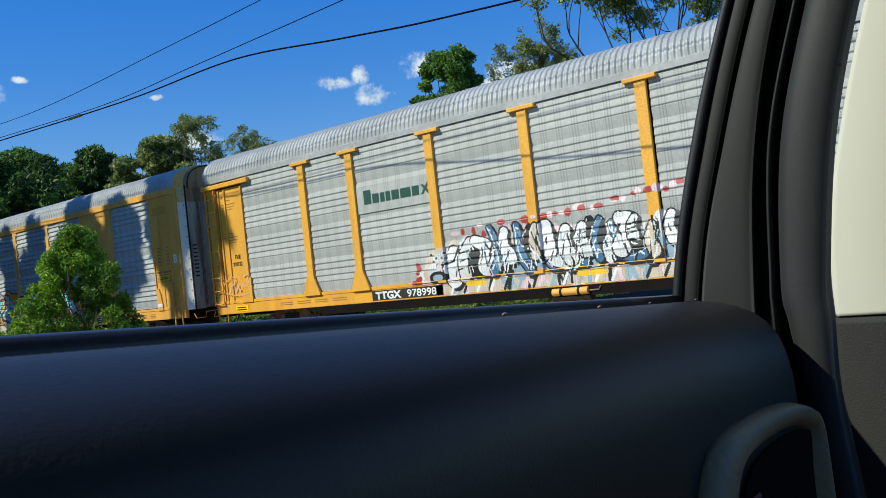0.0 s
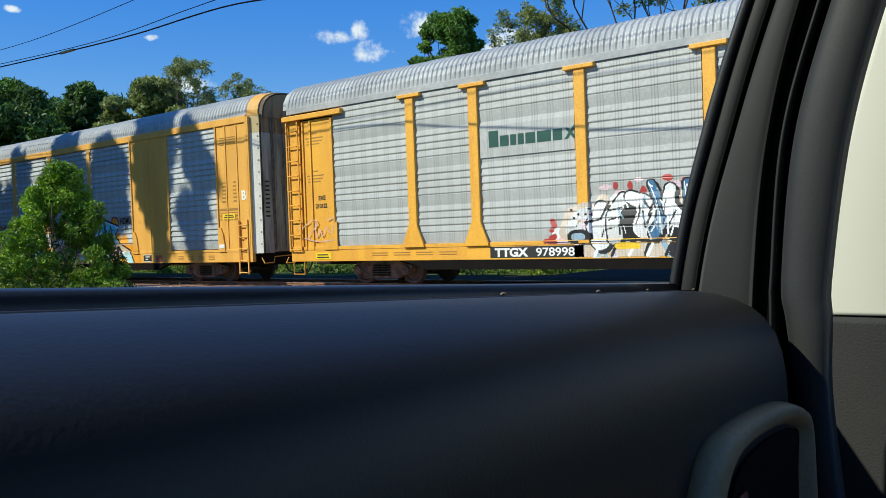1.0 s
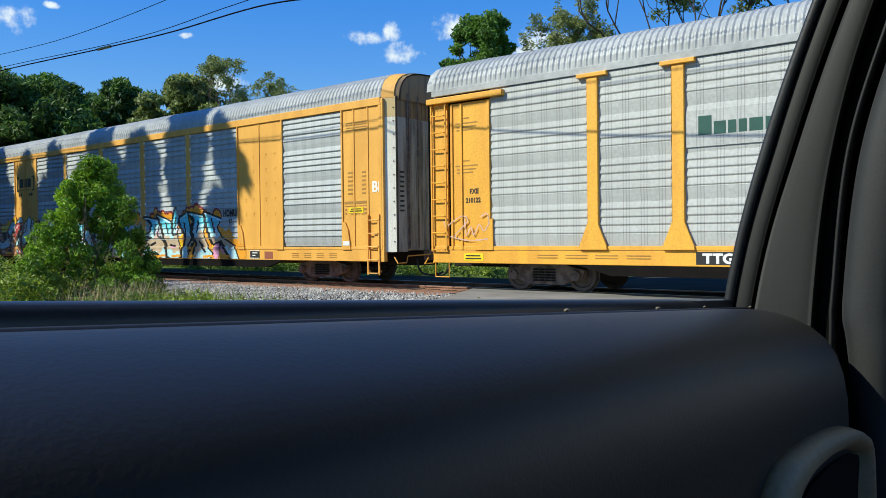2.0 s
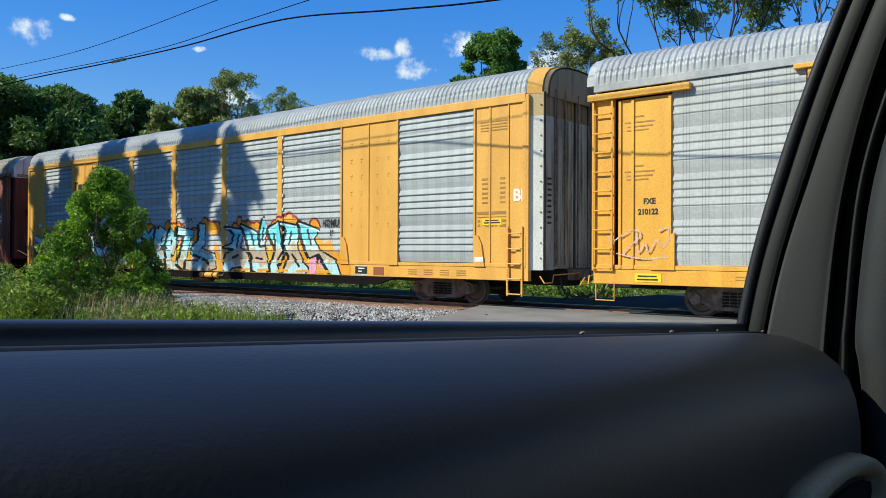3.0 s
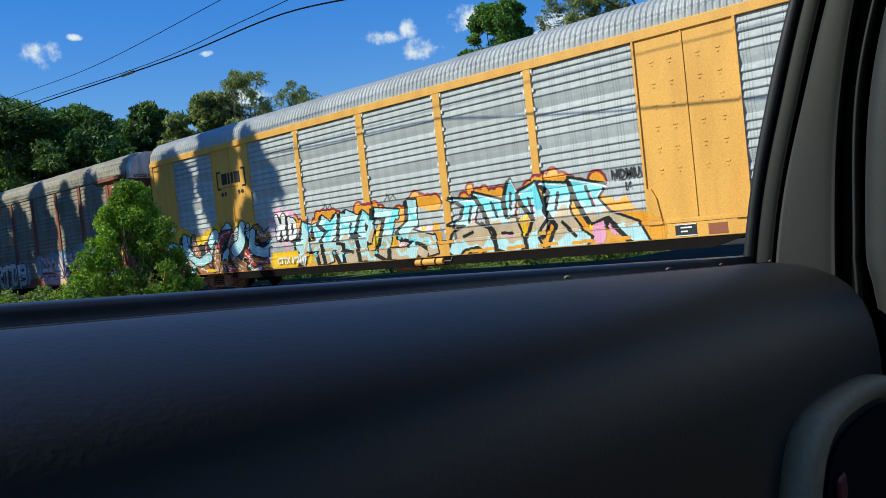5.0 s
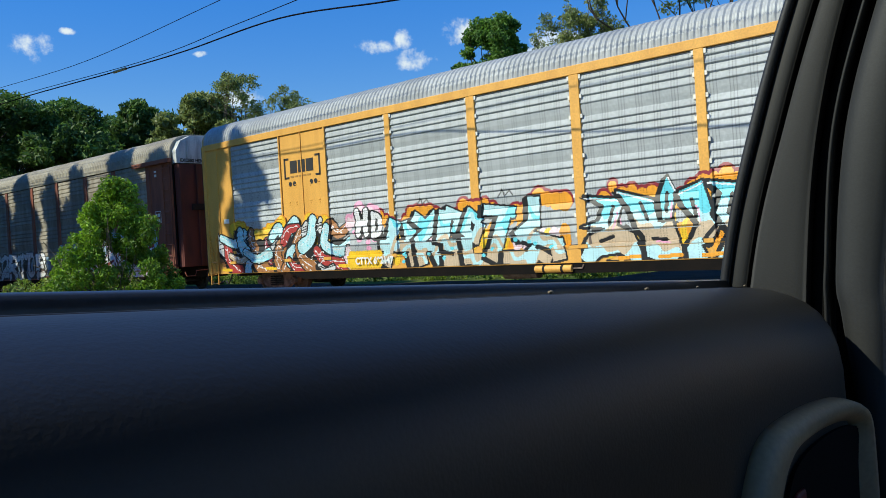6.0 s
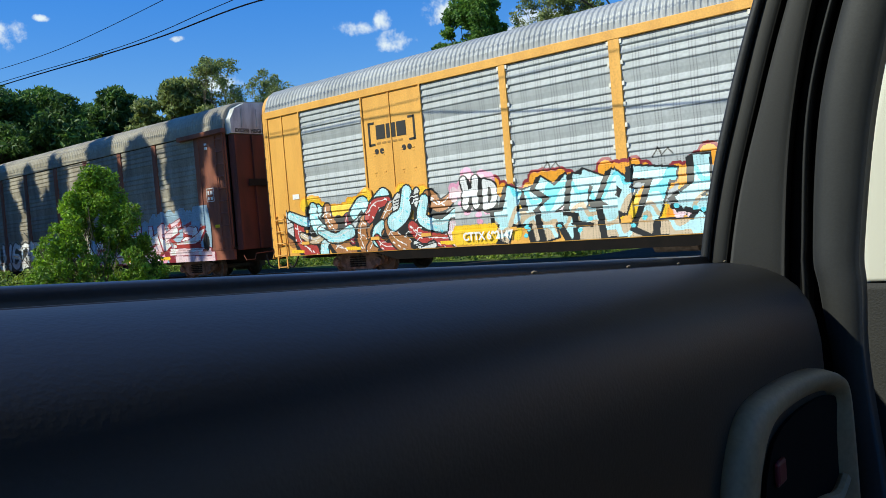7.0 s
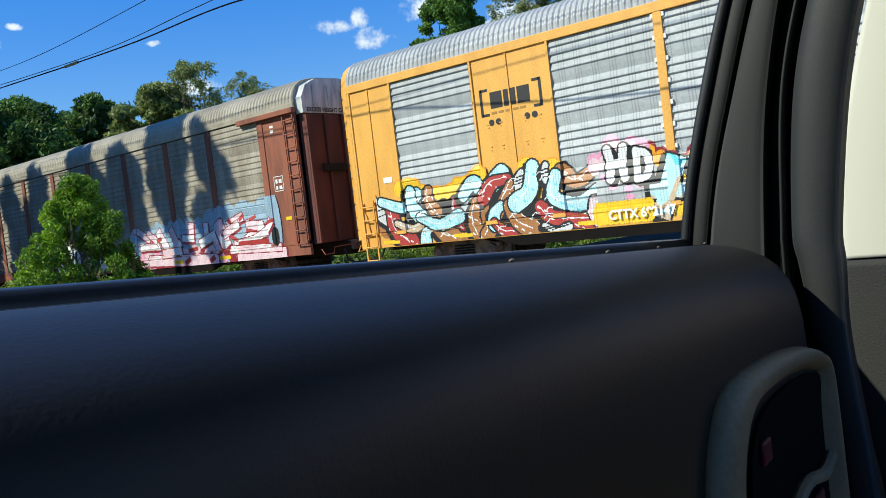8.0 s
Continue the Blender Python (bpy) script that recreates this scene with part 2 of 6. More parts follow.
def leaf_material(name, base, other, island=0.45):
    m = material(name, base, other, rough=0.55, scale=0.55, fine=6, amount=0.9, bump=0.0, island=island, spread=(0.35, 0.65))
    b = m.node_tree.nodes["Principled BSDF"]
    nt = m.node_tree
    tr = nt.nodes.new("ShaderNodeBsdfTranslucent")
    src = b.inputs["Base Color"].links[0].from_socket
    nt.links.new(src, tr.inputs["Color"])
    mx = nt.nodes.new("ShaderNodeMixShader")
    mx.inputs[0].default_value = 0.36
    nt.links.new(b.outputs[0], mx.inputs[1])
    nt.links.new(tr.outputs[0], mx.inputs[2])
    nt.links.new(mx.outputs[0], nt.nodes["Material Output"].inputs[0])
    return m


LEAF_DARK = leaf_material("dark green leaves", (0.140, 0.240, 0.045), (0.048, 0.100, 0.024))
# darker leaves, so the unseen near trees throw less green light
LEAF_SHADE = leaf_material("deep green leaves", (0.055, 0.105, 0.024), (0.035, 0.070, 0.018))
LEAF_MID = leaf_material("mid green leaves", (0.160, 0.290, 0.042), (0.075, 0.160, 0.030))
LEAF_OLIVE = leaf_material("olive green leaves", (0.300, 0.345, 0.110), (0.185, 0.235, 0.075))
LEAF_BUSH = leaf_material("fresh green leaves", (0.240, 0.385, 0.026), (0.055, 0.130, 0.013))
LEAF_WEED = leaf_material("yellow green weeds", (0.26, 0.33, 0.040), (0.12, 0.20, 0.028))


# ---- mesh helpers ----
def part(name, bm, mat, parent=None, label="", smooth=False):
    me = bpy.data.meshes.new(name)
    bmesh.ops.recalc_face_normals(bm, faces=bm.faces)
    if smooth:
        for f in bm.faces:
            f.smooth = True
    bm.to_mesh(me)
    bm.free()
    me.materials.append(mat)
    ob = new(name, me)
    if parent is not None:
        ob.parent = parent
    return tagged(ob, label)


def raw_part(name, verts, faces, mat, parent=None, label="", smooth=False):
    me = bpy.data.meshes.new(name)
    me.from_pydata(verts, [], faces)
    me.update()
    if smooth:
        me.polygons.foreach_set("use_smooth", [True] * len(me.polygons))
    me.materials.append(mat)
    ob = new(name, me)
    if parent is not None:
        ob.parent = parent
    return tagged(ob, label)


def box(bm, x0, x1, y0, y1, z0, z1, bevel=0.0):
    t = bmesh.new() if bevel else bm
    m = Matrix.Translation(((x0 + x1) / 2, (y0 + y1) / 2, (z0 + z1) / 2)) @ Matrix.Diagonal((abs(x1 - x0), abs(y1 - y0), abs(z1 - z0), 1))
    bmesh.ops.create_cube(t, size=1, matrix=m)
    if bevel:
        bmesh.ops.bevel(t, geom=t.edges[:], offset=bevel, segments=2, profile=0.5, affect="EDGES")
        merge(bm, t)
    return bm


def merge(bm, t):
    me = bpy.data.meshes.new("piece")
    t.to_mesh(me)
    t.free()
    bm.from_mesh(me)
    bpy.data.meshes.remove(me)


def prism(bm, pts, a, b, axis="x"):
    """The outline pts, pulled from a to b along an axis (pts in the other two, in order)."""
    def at(p, k):
        return {"x": (k, p[0], p[1]), "y": (p[0], k, p[1]), "z": (p[0], p[1], k)}[axis]
    v0 = [bm.verts.new(at(p, a)) for p in pts]
    v1 = [bm.verts.new(at(p, b)) for p in pts]
    for i in range(len(pts)):
        j = (i + 1) % len(pts)
        bm.faces.new((v0[i], v0[j], v1[j], v1[i]))
    bm.faces.new(v0[::-1])
    bm.faces.new(v1)
    return bm


def tube(bm, pts, r, n=8, r2=None, caps=True):
    """A round bar along pts, tapering from r to r2."""
    r2 = r if r2 is None else r2
    pts = [Vector(p) for p in pts]
    rings = []
    side = None
    for i, p in enumerate(pts):
        d = (pts[min(i + 1, len(pts) - 1)] - pts[max(i - 1, 0)]).normalized()
        if side is None:
            side = d.orthogonal().normalized()
        side = (side - d * side.dot(d)).normalized()
        up = d.cross(side)
        k = r + (r2 - r) * i / max(1, len(pts) - 1)
        rings.append([bm.verts.new(p + side * (k * math.cos(a)) + up * (k * math.sin(a))) for a in (2 * math.pi * j / n for j in range(n))])
    for a, b in zip(rings, rings[1:]):
        for j in range(n):
            bm.faces.new((a[j], a[(j + 1) % n], b[(j + 1) % n], b[j]))
    if caps:
        bm.faces.new(rings[0][::-1])
        bm.faces.new(rings[-1])
    return bm


def words(text, size, mat, parent, at, name="lettering", label="", squeeze=1.0, bold=0.0):
    """Upright lettering on the near side of a thing, flat on its surface; at is the lower left corner."""
    cu = bpy.data.curves.new(name, "FONT")
    cu.body, cu.size, cu.offset = text, size, bold
    cu.extrude = 0.001
    ob = new(name, cu)
    me = bpy.data.meshes.new_from_object(ob)
    bpy.data.objects.remove(ob)
    bpy.data.curves.remove(cu)
    me.transform(Matrix.Translation(at) @ Matrix.Rotation(radians(90), 4, "X") @ Matrix.Diagonal((squeeze, 1, 1, 1)))
    me.materials.clear()
    me.materials.append(mat)
    ob = new(name, me)
    ob.parent = parent
    return tagged(ob, label)


def bars(lines, mat, parent, name="stencil"):
    """Unreadable small writing: plain bars (x0, x1, z, height) on the near side at depth y."""
    bm = bmesh.new()
    for x0, x1, y, z, h in lines:
        box(bm, x0, x1, y - 0.004, y, z, z + h)
    return tagged(part(name, bm, mat, parent), kind="stuff")


def smooth_curve(pts, n=8):
    """A Catmull-Rom curve through pts."""
    pts = [Vector(p) for p in pts]
    ext = [pts[0] * 2 - pts[1]] + pts + [pts[-1] * 2 - pts[-2]]
    out = []
    for i in range(1, len(ext) - 2):
        a, b, c, d = ext[i - 1:i + 3]
        for k in range(n):
            t = k / n
            out.append(0.5 * ((2 * b) + (c - a) * t + (2 * a - 5 * b + 4 * c - d) * t * t + (3 * b - a - 3 * c + d) * t ** 3))
    out.append(pts[-1])
    return out


# ---- ground, track, road ----
def near_noise(x, y, s):
    return noise.noise((x * s, y * s, 1.7))


def make_ground():
    verts, faces = [], []
    xs = [-1500, -400, -150, -80] + [-60 + 2 * i for i in range(46)] + [60, 150, 400, 1500]
    ys = [-1500, -300, -100, -40] + [-20 + 2 * i for i in range(51)] + [110, 200, 500, 1500]
    for y in ys:
        for x in xs:
            far = abs(x) > 70 or abs(y - 20) > 70
            flat = abs(y - TRACK_Y) < 6 or (x > -16 and y < 45)
            z = -0.26 if flat else -0.26 + 0.10 * near_noise(x, y, 0.2)
            if far:
                z = -0.26
            verts.append((x, y, z))
    w = len(xs)
    for j in range(len(ys) - 1):
        for i in range(w - 1):
            faces.append((j * w + i, j * w + i + 1, (j + 1) * w + i + 1, (j + 1) * w + i))
    g = raw_part("ground", verts, faces, GRASS_GROUND, smooth=True)
    tagged(g, "rough grassy ground beside the railway", "ground", kind="structure")


def make_track():
    # drawn out on the far side, its dark colour deepening the train's shadow there
    bm = bmesh.new()
    prism(bm, [(TRACK_Y - 5.2, -0.24), (TRACK_Y - 4.2, -0.14), (TRACK_Y - 1.7, -0.10), (TRACK_Y - 1.25, -0.145), (TRACK_Y + 1.25, -0.145), (TRACK_Y + 1.7, -0.10), (TRACK_Y + 3.0, -0.215), (TRACK_Y + 6.7, -0.245), (TRACK_Y + 6.7, -0.4), (TRACK_Y - 5.2, -0.4)], -120, 60)
    bed = part("ballast_bed", bm, BED)
    tagged(bed, "crushed stone bed darkened for the shade under the train", "ballast", kind="structure")
    bm = bmesh.new()
    prism(bm, [(TRACK_Y - 2.35, -0.105), (TRACK_Y - 2.1, -0.080), (TRACK_Y - 1.25, -0.09), (TRACK_Y - 0.86, -0.10), (TRACK_Y - 0.86, -0.16), (TRACK_Y - 2.35, -0.16)], -120, -12.7)
    tagged(part("rusty_ballast", bm, RUSTY_BED), "rust stained ballast beside the rail", "ballast", kind="structure")
    rng = np.random.default_rng(5)
    # loose stones on the near shoulder
    n = 13000
    x = rng.uniform(-34, -8, n)
    y = rng.uniform(TRACK_Y - 5.3, TRACK_Y - 1.95, n)
    keep = x < np.interp(y, [12.0, 17.0], [-10.2, -12.6])
    x, y = x[keep], y[keep]
    z = np.interp(y, [TRACK_Y - 5.2, TRACK_Y - 4.2, TRACK_Y - 1.7], [-0.24, -0.14, -0.10]) + 0.005
    r = rng.uniform(0.022, 0.058, len(x))
    octa = np.array([(1, 0, 0), (0, 1, 0), (-1, 0, 0), (0, -1, 0), (0.1, 0.1, 0.8), (0, 0, -0.7)])
    tri = np.array([(0, 1, 4), (1, 2, 4), (2, 3, 4), (3, 0, 4), (1, 0, 5), (2, 1, 5), (3, 2, 5), (0, 3, 5)])
    a = rng.uniform(0, 6.28, len(x))
    jig = rng.uniform(0.6, 1.3, (len(x), 6, 1))
    p = octa[None] * jig * r[:, None, None]
    c, s = np.cos(a)[:, None], np.sin(a)[:, None]
    q = np.stack([p[..., 0] * c - p[..., 1] * s, p[..., 0] * s + p[..., 1] * c, p[..., 2]], -1) + np.stack([x, y, z], -1)[:, None]
    f = (tri[None] + 6 * np.arange(len(x))[:, None, None]).reshape(-1, 3)
    st = raw_part("ballast_stones", q.reshape(-1, 3).tolist(), f.tolist(), STONE)
    tagged(st, "loose pale grey ballast stones along the track", "ballast", kind="stuff")
    for y0 in (TRACK_Y - 0.755, TRACK_Y + 0.755):
        bm = bmesh.new()
        prism(bm, [(y0 - 0.07, -0.17), (y0 + 0.07, -0.17), (y0 + 0.07, -0.155), (y0 + 0.012, -0.13), (y0 + 0.012, -0.05), (y0 + 0.036, -0.035), (y0 + 0.036, -0.006), (y0 + 0.028, 0.0),
                   (y0 - 0.028, 0.0), (y0 - 0.036, -0.006), (y0 - 0.036, -0.035), (y0 - 0.012, -0.05), (y0 - 0.012, -0.13), (y0 - 0.07, -0.155)], -120, 60)
        rail = tagged(part("rail", bm, RUST), "rusty brown steel running rail on timber ties", "rail", "rails of the track", "structure")
        bm = bmesh.new()
        box(bm, -120, 60, y0 - 0.026, y0 + 0.026, 0.0, 0.003)
        part("rail_head", bm, RAIL_TOP, rail)
    # ties, set in the ballast
    bm = bmesh.new()
    box(bm, -0.115, 0.115, -1.3, 1.3, -0.24, -0.08, 0.012)
    tie = part("tie", bm, TIE)
    tie.location = (-34, TRACK_Y, 0)
    tagged(tie, "dark weathered timber railway tie", "tie", "ties under the rails", "structure")
    for i in range(1, 40):
        copy_thing(tie, pose(-34 + 0.54 * i, TRACK_Y + random.uniform(-0.03, 0.03), random.uniform(-0.01, 0.005), 0, 0, random.uniform(-1, 1)))


def make_road():
    bm = bmesh.new()
    # the crossing apron and the road to it
    def slab(pts, z0, z1):
        prism(bm, pts, z0, z1, "z")
    slab([(-12.75, 16.55), (-10.75, 12.2), (-10.2, 9.0), (30, 9.0), (30, 16.55)], -0.36, -0.02)
    road = part("road", bm, ASPHALT)
    tagged(road, "worn pale grey asphalt of the level crossing", "road", kind="structure")
    bm = bmesh.new()
    # slabs between and beyond the rails hold the train's shade in their dark colour
    prism(bm, [(-12.6, 16.85), (30, 16.85), (30, 17.95), (-12.4, 17.95)], -0.36, -0.015, "z")
    prism(bm, [(-12.4, 18.25), (30, 18.25), (24, 60), (-14, 60), (-11.5, 26)], -0.36, -0.02, "z")
    # unseen near stretch, dark so that it throws less light on the train
    prism(bm, [(-10.2, 8.995), (-9.6, 6.0), (-10.5, -30), (30, -30), (30, 8.995)], -0.36, -0.02, "z")
    tagged(part("street", bm, STREET), "asphalt street to the crossing, darkened for the train's shade and less bounce", "road", kind="structure")


make_ground()
make_track()
make_road()


# ---- the train ----
RIDGE_OUT = 0.038
BAND = 0.27           # the plain band's share of a course


def course_depth(q):
    """Depth of a pressed steel course at the share q of its height: a plain band below that leans in, four lips above that each swell downward and turn under."""
    if q < BAND:
        return -RIDGE_OUT * 0.8 * (q / BAND) if q > 0.012 else 0.008
    t = ((q - BAND) / ((1 - BAND) / 4)) % 1
    if t < 0.24:
        return -RIDGE_OUT * 0.5 * (1 - math.cos(math.pi * t / 0.24))
    return -RIDGE_OUT * (1 - (t - 0.24) / 0.76) ** 0.85


def course_profile(h, relief=1.0):
    """Depth over height of one pressed steel course."""
    qs = [0.0, 0.012, BAND * 0.5, BAND - 0.001]
    step = (1 - BAND) / 4
    for k in range(4):
        qs += [BAND + (k + t) * step for t in (0.02, 0.08, 0.14, 0.20, 0.26, 0.36, 0.55, 0.75, 0.9, 0.985)]
    return [(min(q, 0.996) * h, course_depth(q) * relief) for q in qs]


def ridge_depth(z, z0, z1, relief=1.0, courses=4):
    h = (z1 - z0) / courses
    return relief * course_depth(((z - z0) % h) / h) if z0 <= z <= z1 else 0.0


def side_panels(car, x0, x1, z0, z1, y, mat, relief=1.0, courses=4):
    h = (z1 - z0) / courses
    prof = course_profile(h, relief)
    for c in range(courses):
        bm = bmesh.new()
        vs = [[bm.verts.new((x, y + d, z0 + c * h + z)) for z, d in prof] for x in (x0, x1)]
        bs = [[bm.verts.new((x, y + 0.05, z0 + c * h + z)) for z in (0, h - 0.004)] for x in (x0, x1)]
        for i in range(len(prof) - 1):
            f = bm.faces.new((vs[0][i], vs[1][i], vs[1][i + 1], vs[0][i + 1]))
            f.smooth = i > 3
        # the edges have corners of their own, so that the face shades as one even sheet
        es = [[bm.verts.new(v.co) for v in row] for row in vs]
        bm.faces.new((bs[0][0], bs[1][0], es[1][0], es[0][0]))
        bm.faces.new((es[0][-1], es[1][-1], bs[1][1], bs[0][1]))
        for k in (0, 1):
            bm.faces.new([bs[k][0]] + es[k] + [bs[k][1]])
        bm.faces.new((bs[0][0], bs[0][1], bs[1][1], bs[1][0]))
        part("side_panel", bm, mat, car)


ROOF_CURVE = [(-1.60, 5.08), (-1.585, 5.25), (-1.53, 5.42), (-1.42, 5.58), (-1.24, 5.71), (-0.98, 5.80), (-0.6, 5.86), (0, 5.88)]


def make_roof(car, x0, x1, mat, drop=0.0, dents=0):
    sec = [(y, z - drop) for y, z in ROOF_CURVE]
    sec = sec + [(-y, z) for y, z in sec[-2::-1]]
    nrm = []
    for i in range(len(sec)):
        a, b = sec[max(i - 1, 0)], sec[min(i + 1, len(sec) - 1)]
        d = Vector((b[0] - a[0], b[1] - a[1])).normalized()
        nrm.append((-d.y, d.x))
    verts, faces = [], []
    pitch = 0.145
    count = int((x1 - x0) / pitch)
    stations = []
    for k in range(count):
        stations += [(x0 + (k + q) * (x1 - x0) / count, h) for q, h in ((0.0, 0.0), (0.26, 0.0), (0.48, 1.0), (0.76, 1.0))]
    stations.append((x1, 0.0))
    nx = len(stations) - 1
    for x, h in stations:
        amp = 0.026 * h + 0.010 * noise.noise((x * 0.9, 3.1 + dents, 0))
        for (y, z), (ny, nz) in zip(sec, nrm):
            w = 0.5 if z < 5.1 else float(np.interp(abs(y), [0.6, 1.3], [0.25, 1.0]))
            e = 0.012 * noise.noise((x * 1.7, y * 2, z * 2 + dents))
            verts.append((x, y + ny * (amp * w + e), z + nz * (amp * w + e)))
    w = len(sec)
    for k in range(nx):
        for i in range(w - 1):
            faces.append((k * w + i, (k + 1) * w + i, (k + 1) * w + i + 1, k * w + i + 1))
    faces.append(tuple(range(w)))
    faces.append(tuple(nx * w + i for i in range(w))[::-1])
    return raw_part("roof", verts, faces, mat, car)


def wheel_mesh():
    bm = bmesh.new()
    def lathe(prof, y_dir):
        n = 28
        rings = [[bm.verts.new((r * math.cos(2 * math.pi * k / n), y * y_dir, r * math.sin(2 * math.pi * k / n))) for k in range(n)] for y, r in prof]
        for a, b in zip(rings, rings[1:]):
            for k in range(n):
                bm.faces.new((a[k], a[(k + 1) % n], b[(k + 1) % n], b[k]))
        bm.faces.new(rings[0])
        bm.faces.new(rings[-1])
    for s in (-1, 1):
        lathe([(0.83, 0.07), (0.83, 0.13), (0.79, 0.15), (0.775, 0.27), (0.82, 0.30), (0.82, 0.375), (0.72, 0.385), (0.715, 0.41), (0.69, 0.40), (0.69, 0.29), (0.74, 0.27), (0.74, 0.14), (0.70, 0.12)], s)
        # spoke marks: small lugs so that the turning shows
        for k in range(6):
            a = 2 * math.pi * k / 6
            box(bm, 0.2 * math.cos(a) - 0.02, 0.2 * math.cos(a) + 0.02, s * 0.785, s * 0.80, 0.2 * math.sin(a) - 0.02, 0.2 * math.sin(a) + 0.02)
    tube(bm, [(0, -0.98, 0), (0, 0.98, 0)], 0.075, 12)
    return bm


WHEEL_R = 0.385
WHEELSETS = []


def make_truck(car, xc):
    for s in (-1, 1):
        bm = bmesh.new()
        y0, y1 = s * 0.93, s * 1.07
        out = [(-1.06, 0.42), (-1.04, 0.52), (-0.85, 0.56), (-0.45, 0.66), (0.45, 0.66), (0.85, 0.56), (1.04, 0.52), (1.06, 0.42), (1.0, 0.30), (0.75, 0.30), (0.52, 0.16), (-0.52, 0.16), (-0.75, 0.30), (-1.0, 0.30)]
        prism(bm, [(x + xc, z) for x, z in out], y0, y1, "y")
        fr = part("truck_frame", bm, DIRTY_STEEL, car, "dusty cast steel truck side frame")
        bm = bmesh.new()
        for i in range(4):
            x = xc - 0.24 + 0.16 * i
            for k in range(5):
                tube(bm, [(x, y1 + s * 0.02, 0.24 + 0.065 * k), (x, y1 + s * 0.02, 0.275 + 0.065 * k)], 0.068, 10)
        part("spring", bm, BLACK_STEEL, fr)
        for dx in (-0.865, 0.865):
            bm = bmesh.new()
            tube(bm, [(xc + dx, y1 - s * 0.02, WHEEL_R), (xc + dx, y1 + s * 0.09, WHEEL_R)], 0.12, 14)
            for k in range(3):
                a = 2.1 * k
                tube(bm, [(xc + dx + 0.07 * math.cos(a), y1 + s * 0.08, WHEEL_R + 0.07 * math.sin(a)), (xc + dx + 0.07 * math.cos(a), y1 + s * 0.11, WHEEL_R + 0.07 * math.sin(a))], 0.022, 6)
            part("bearing_cap", bm, DIRTY_STEEL, fr)
    bm = bmesh.new()
    box(bm, xc - 0.22, xc + 0.22, -1.0, 1.0, 0.36, 0.62, 0.03)
    part("bolster", bm, BLACK_STEEL, car)
    for dx in (-0.865, 0.865):
        w = part("wheelset", wheel_mesh(), WHEEL, car, "steel wheels on their axle")
        w.location = (xc + dx, 0, WHEEL_R)
        WHEELSETS.append((w, xc + dx))


def make_ladder(car, x, z0, z1, y, mat, width=0.42, step=0.36, rails=True):
    bm = bmesh.new()
    for dx in (-width / 2, width / 2):
        box(bm, x + dx - 0.022, x + dx + 0.022, y - 0.075, y - 0.045, z0, z1)
        for z in (z0 + 0.1, z1 - 0.1):
            box(bm, x + dx - 0.02, x + dx + 0.02, y - 0.046, y + 0.01, z - 0.03, z + 0.03)
    lad = part("ladder", bm, mat, car)
    z = z0 + 0.06
    while z < z1:
        bm = bmesh.new()
        tube(bm, [(x - width / 2, y - 0.06, z), (x - width / 2 + 0.03, y - 0.09, z - 0.015), (x + width / 2 - 0.03, y - 0.09, z - 0.015), (x + width / 2, y - 0.06, z)], 0.018, 6)
        part("rung", bm, mat, lad)
        z += step
    return lad


def make_underframe(car, half, sill_mat):
    # side sills, centre sill, deck
    for s in (-1, 1):
        bm = bmesh.new()
        box(bm, -half, half, s * 1.60 - s * 0.0, s * 1.50, 0.66, 0.98, 0.012)
        part("side_sill", bm, sill_mat, car)
        bm = bmesh.new()
        prism(bm, [(-half + 4.2, 0.655), (-half + 5.0, 0.43), (half - 5.0, 0.43), (half - 4.2, 0.655)], s * 1.585, s * 1.45, "y")
        part("lower_sill", bm, UNDER, car)
    bm = bmesh.new()
    box(bm, -half - 0.35, half + 0.35, -0.32, 0.32, 0.52, 0.92, 0.02)
    for i in range(11):
        x = -half + 1.3 + i * (2 * half - 2.6) / 10
        box(bm, x - 0.09, x + 0.09, -1.48, 1.48, 0.72, 0.96)
    part("centre_sill", bm, BLACK_STEEL, car)
    bm = bmesh.new()
    box(bm, -half, half, -1.55, 1.55, 0.985, 1.04)
    part("deck", bm, BLACK_STEEL, car)
    bm = bmesh.new()
    box(bm, -half + 0.1, half - 0.1, 1.48, 1.56, 1.045, 5.06)
    part("far_side_wall", bm, sill_mat, car)
    bm = bmesh.new()
    box(bm, -half + 0.1, half - 0.1, -1.46, -1.42, 1.045, 5.06)
    part("inner_lining", bm, BLACK_STEEL, car)
    # brake gear below the middle
    bm = bmesh.new()
    tube(bm, [(-1.3, -0.9, 0.45), (-0.3, -0.9, 0.45)], 0.17, 14)
    tube(bm, [(0.3, -1.0, 0.50), (0.7, -1.0, 0.50)], 0.13, 12)
    tube(bm, [(-9, -0.45, 0.56), (9, -0.45, 0.56)], 0.03, 6)
    part("brake_gear", bm, DIRTY_STEEL, car)


def make_tank(car, x0, x1):
    bm = bmesh.new()
    tube(bm, [(x0, -1.60, 0.54), (x0 + 0.05, -1.60, 0.54), (x1 - 0.05, -1.60, 0.54), (x1, -1.60, 0.54)], 0.085, 16)
    t = part("air_tank", bm, YELLOW, car, "short yellow air tank slung under the sill")
    for k in (0.25, 0.75):
        x = x0 + (x1 - x0) * k
        bm = bmesh.new()
        tube(bm, [(x - 0.03, -1.60, 0.54), (x + 0.03, -1.60, 0.54)], 0.091, 16)
        part("tank_strap", bm, BLACK_STEEL, t)
    bm = bmesh.new()
    tube(bm, [(x1, -1.60, 0.54), (x1 + 0.25, -1.60, 0.54), (x1 + 0.3, -1.60, 0.62)], 0.018, 6)
    part("tank_pipe", bm, DIRTY_STEEL, t)


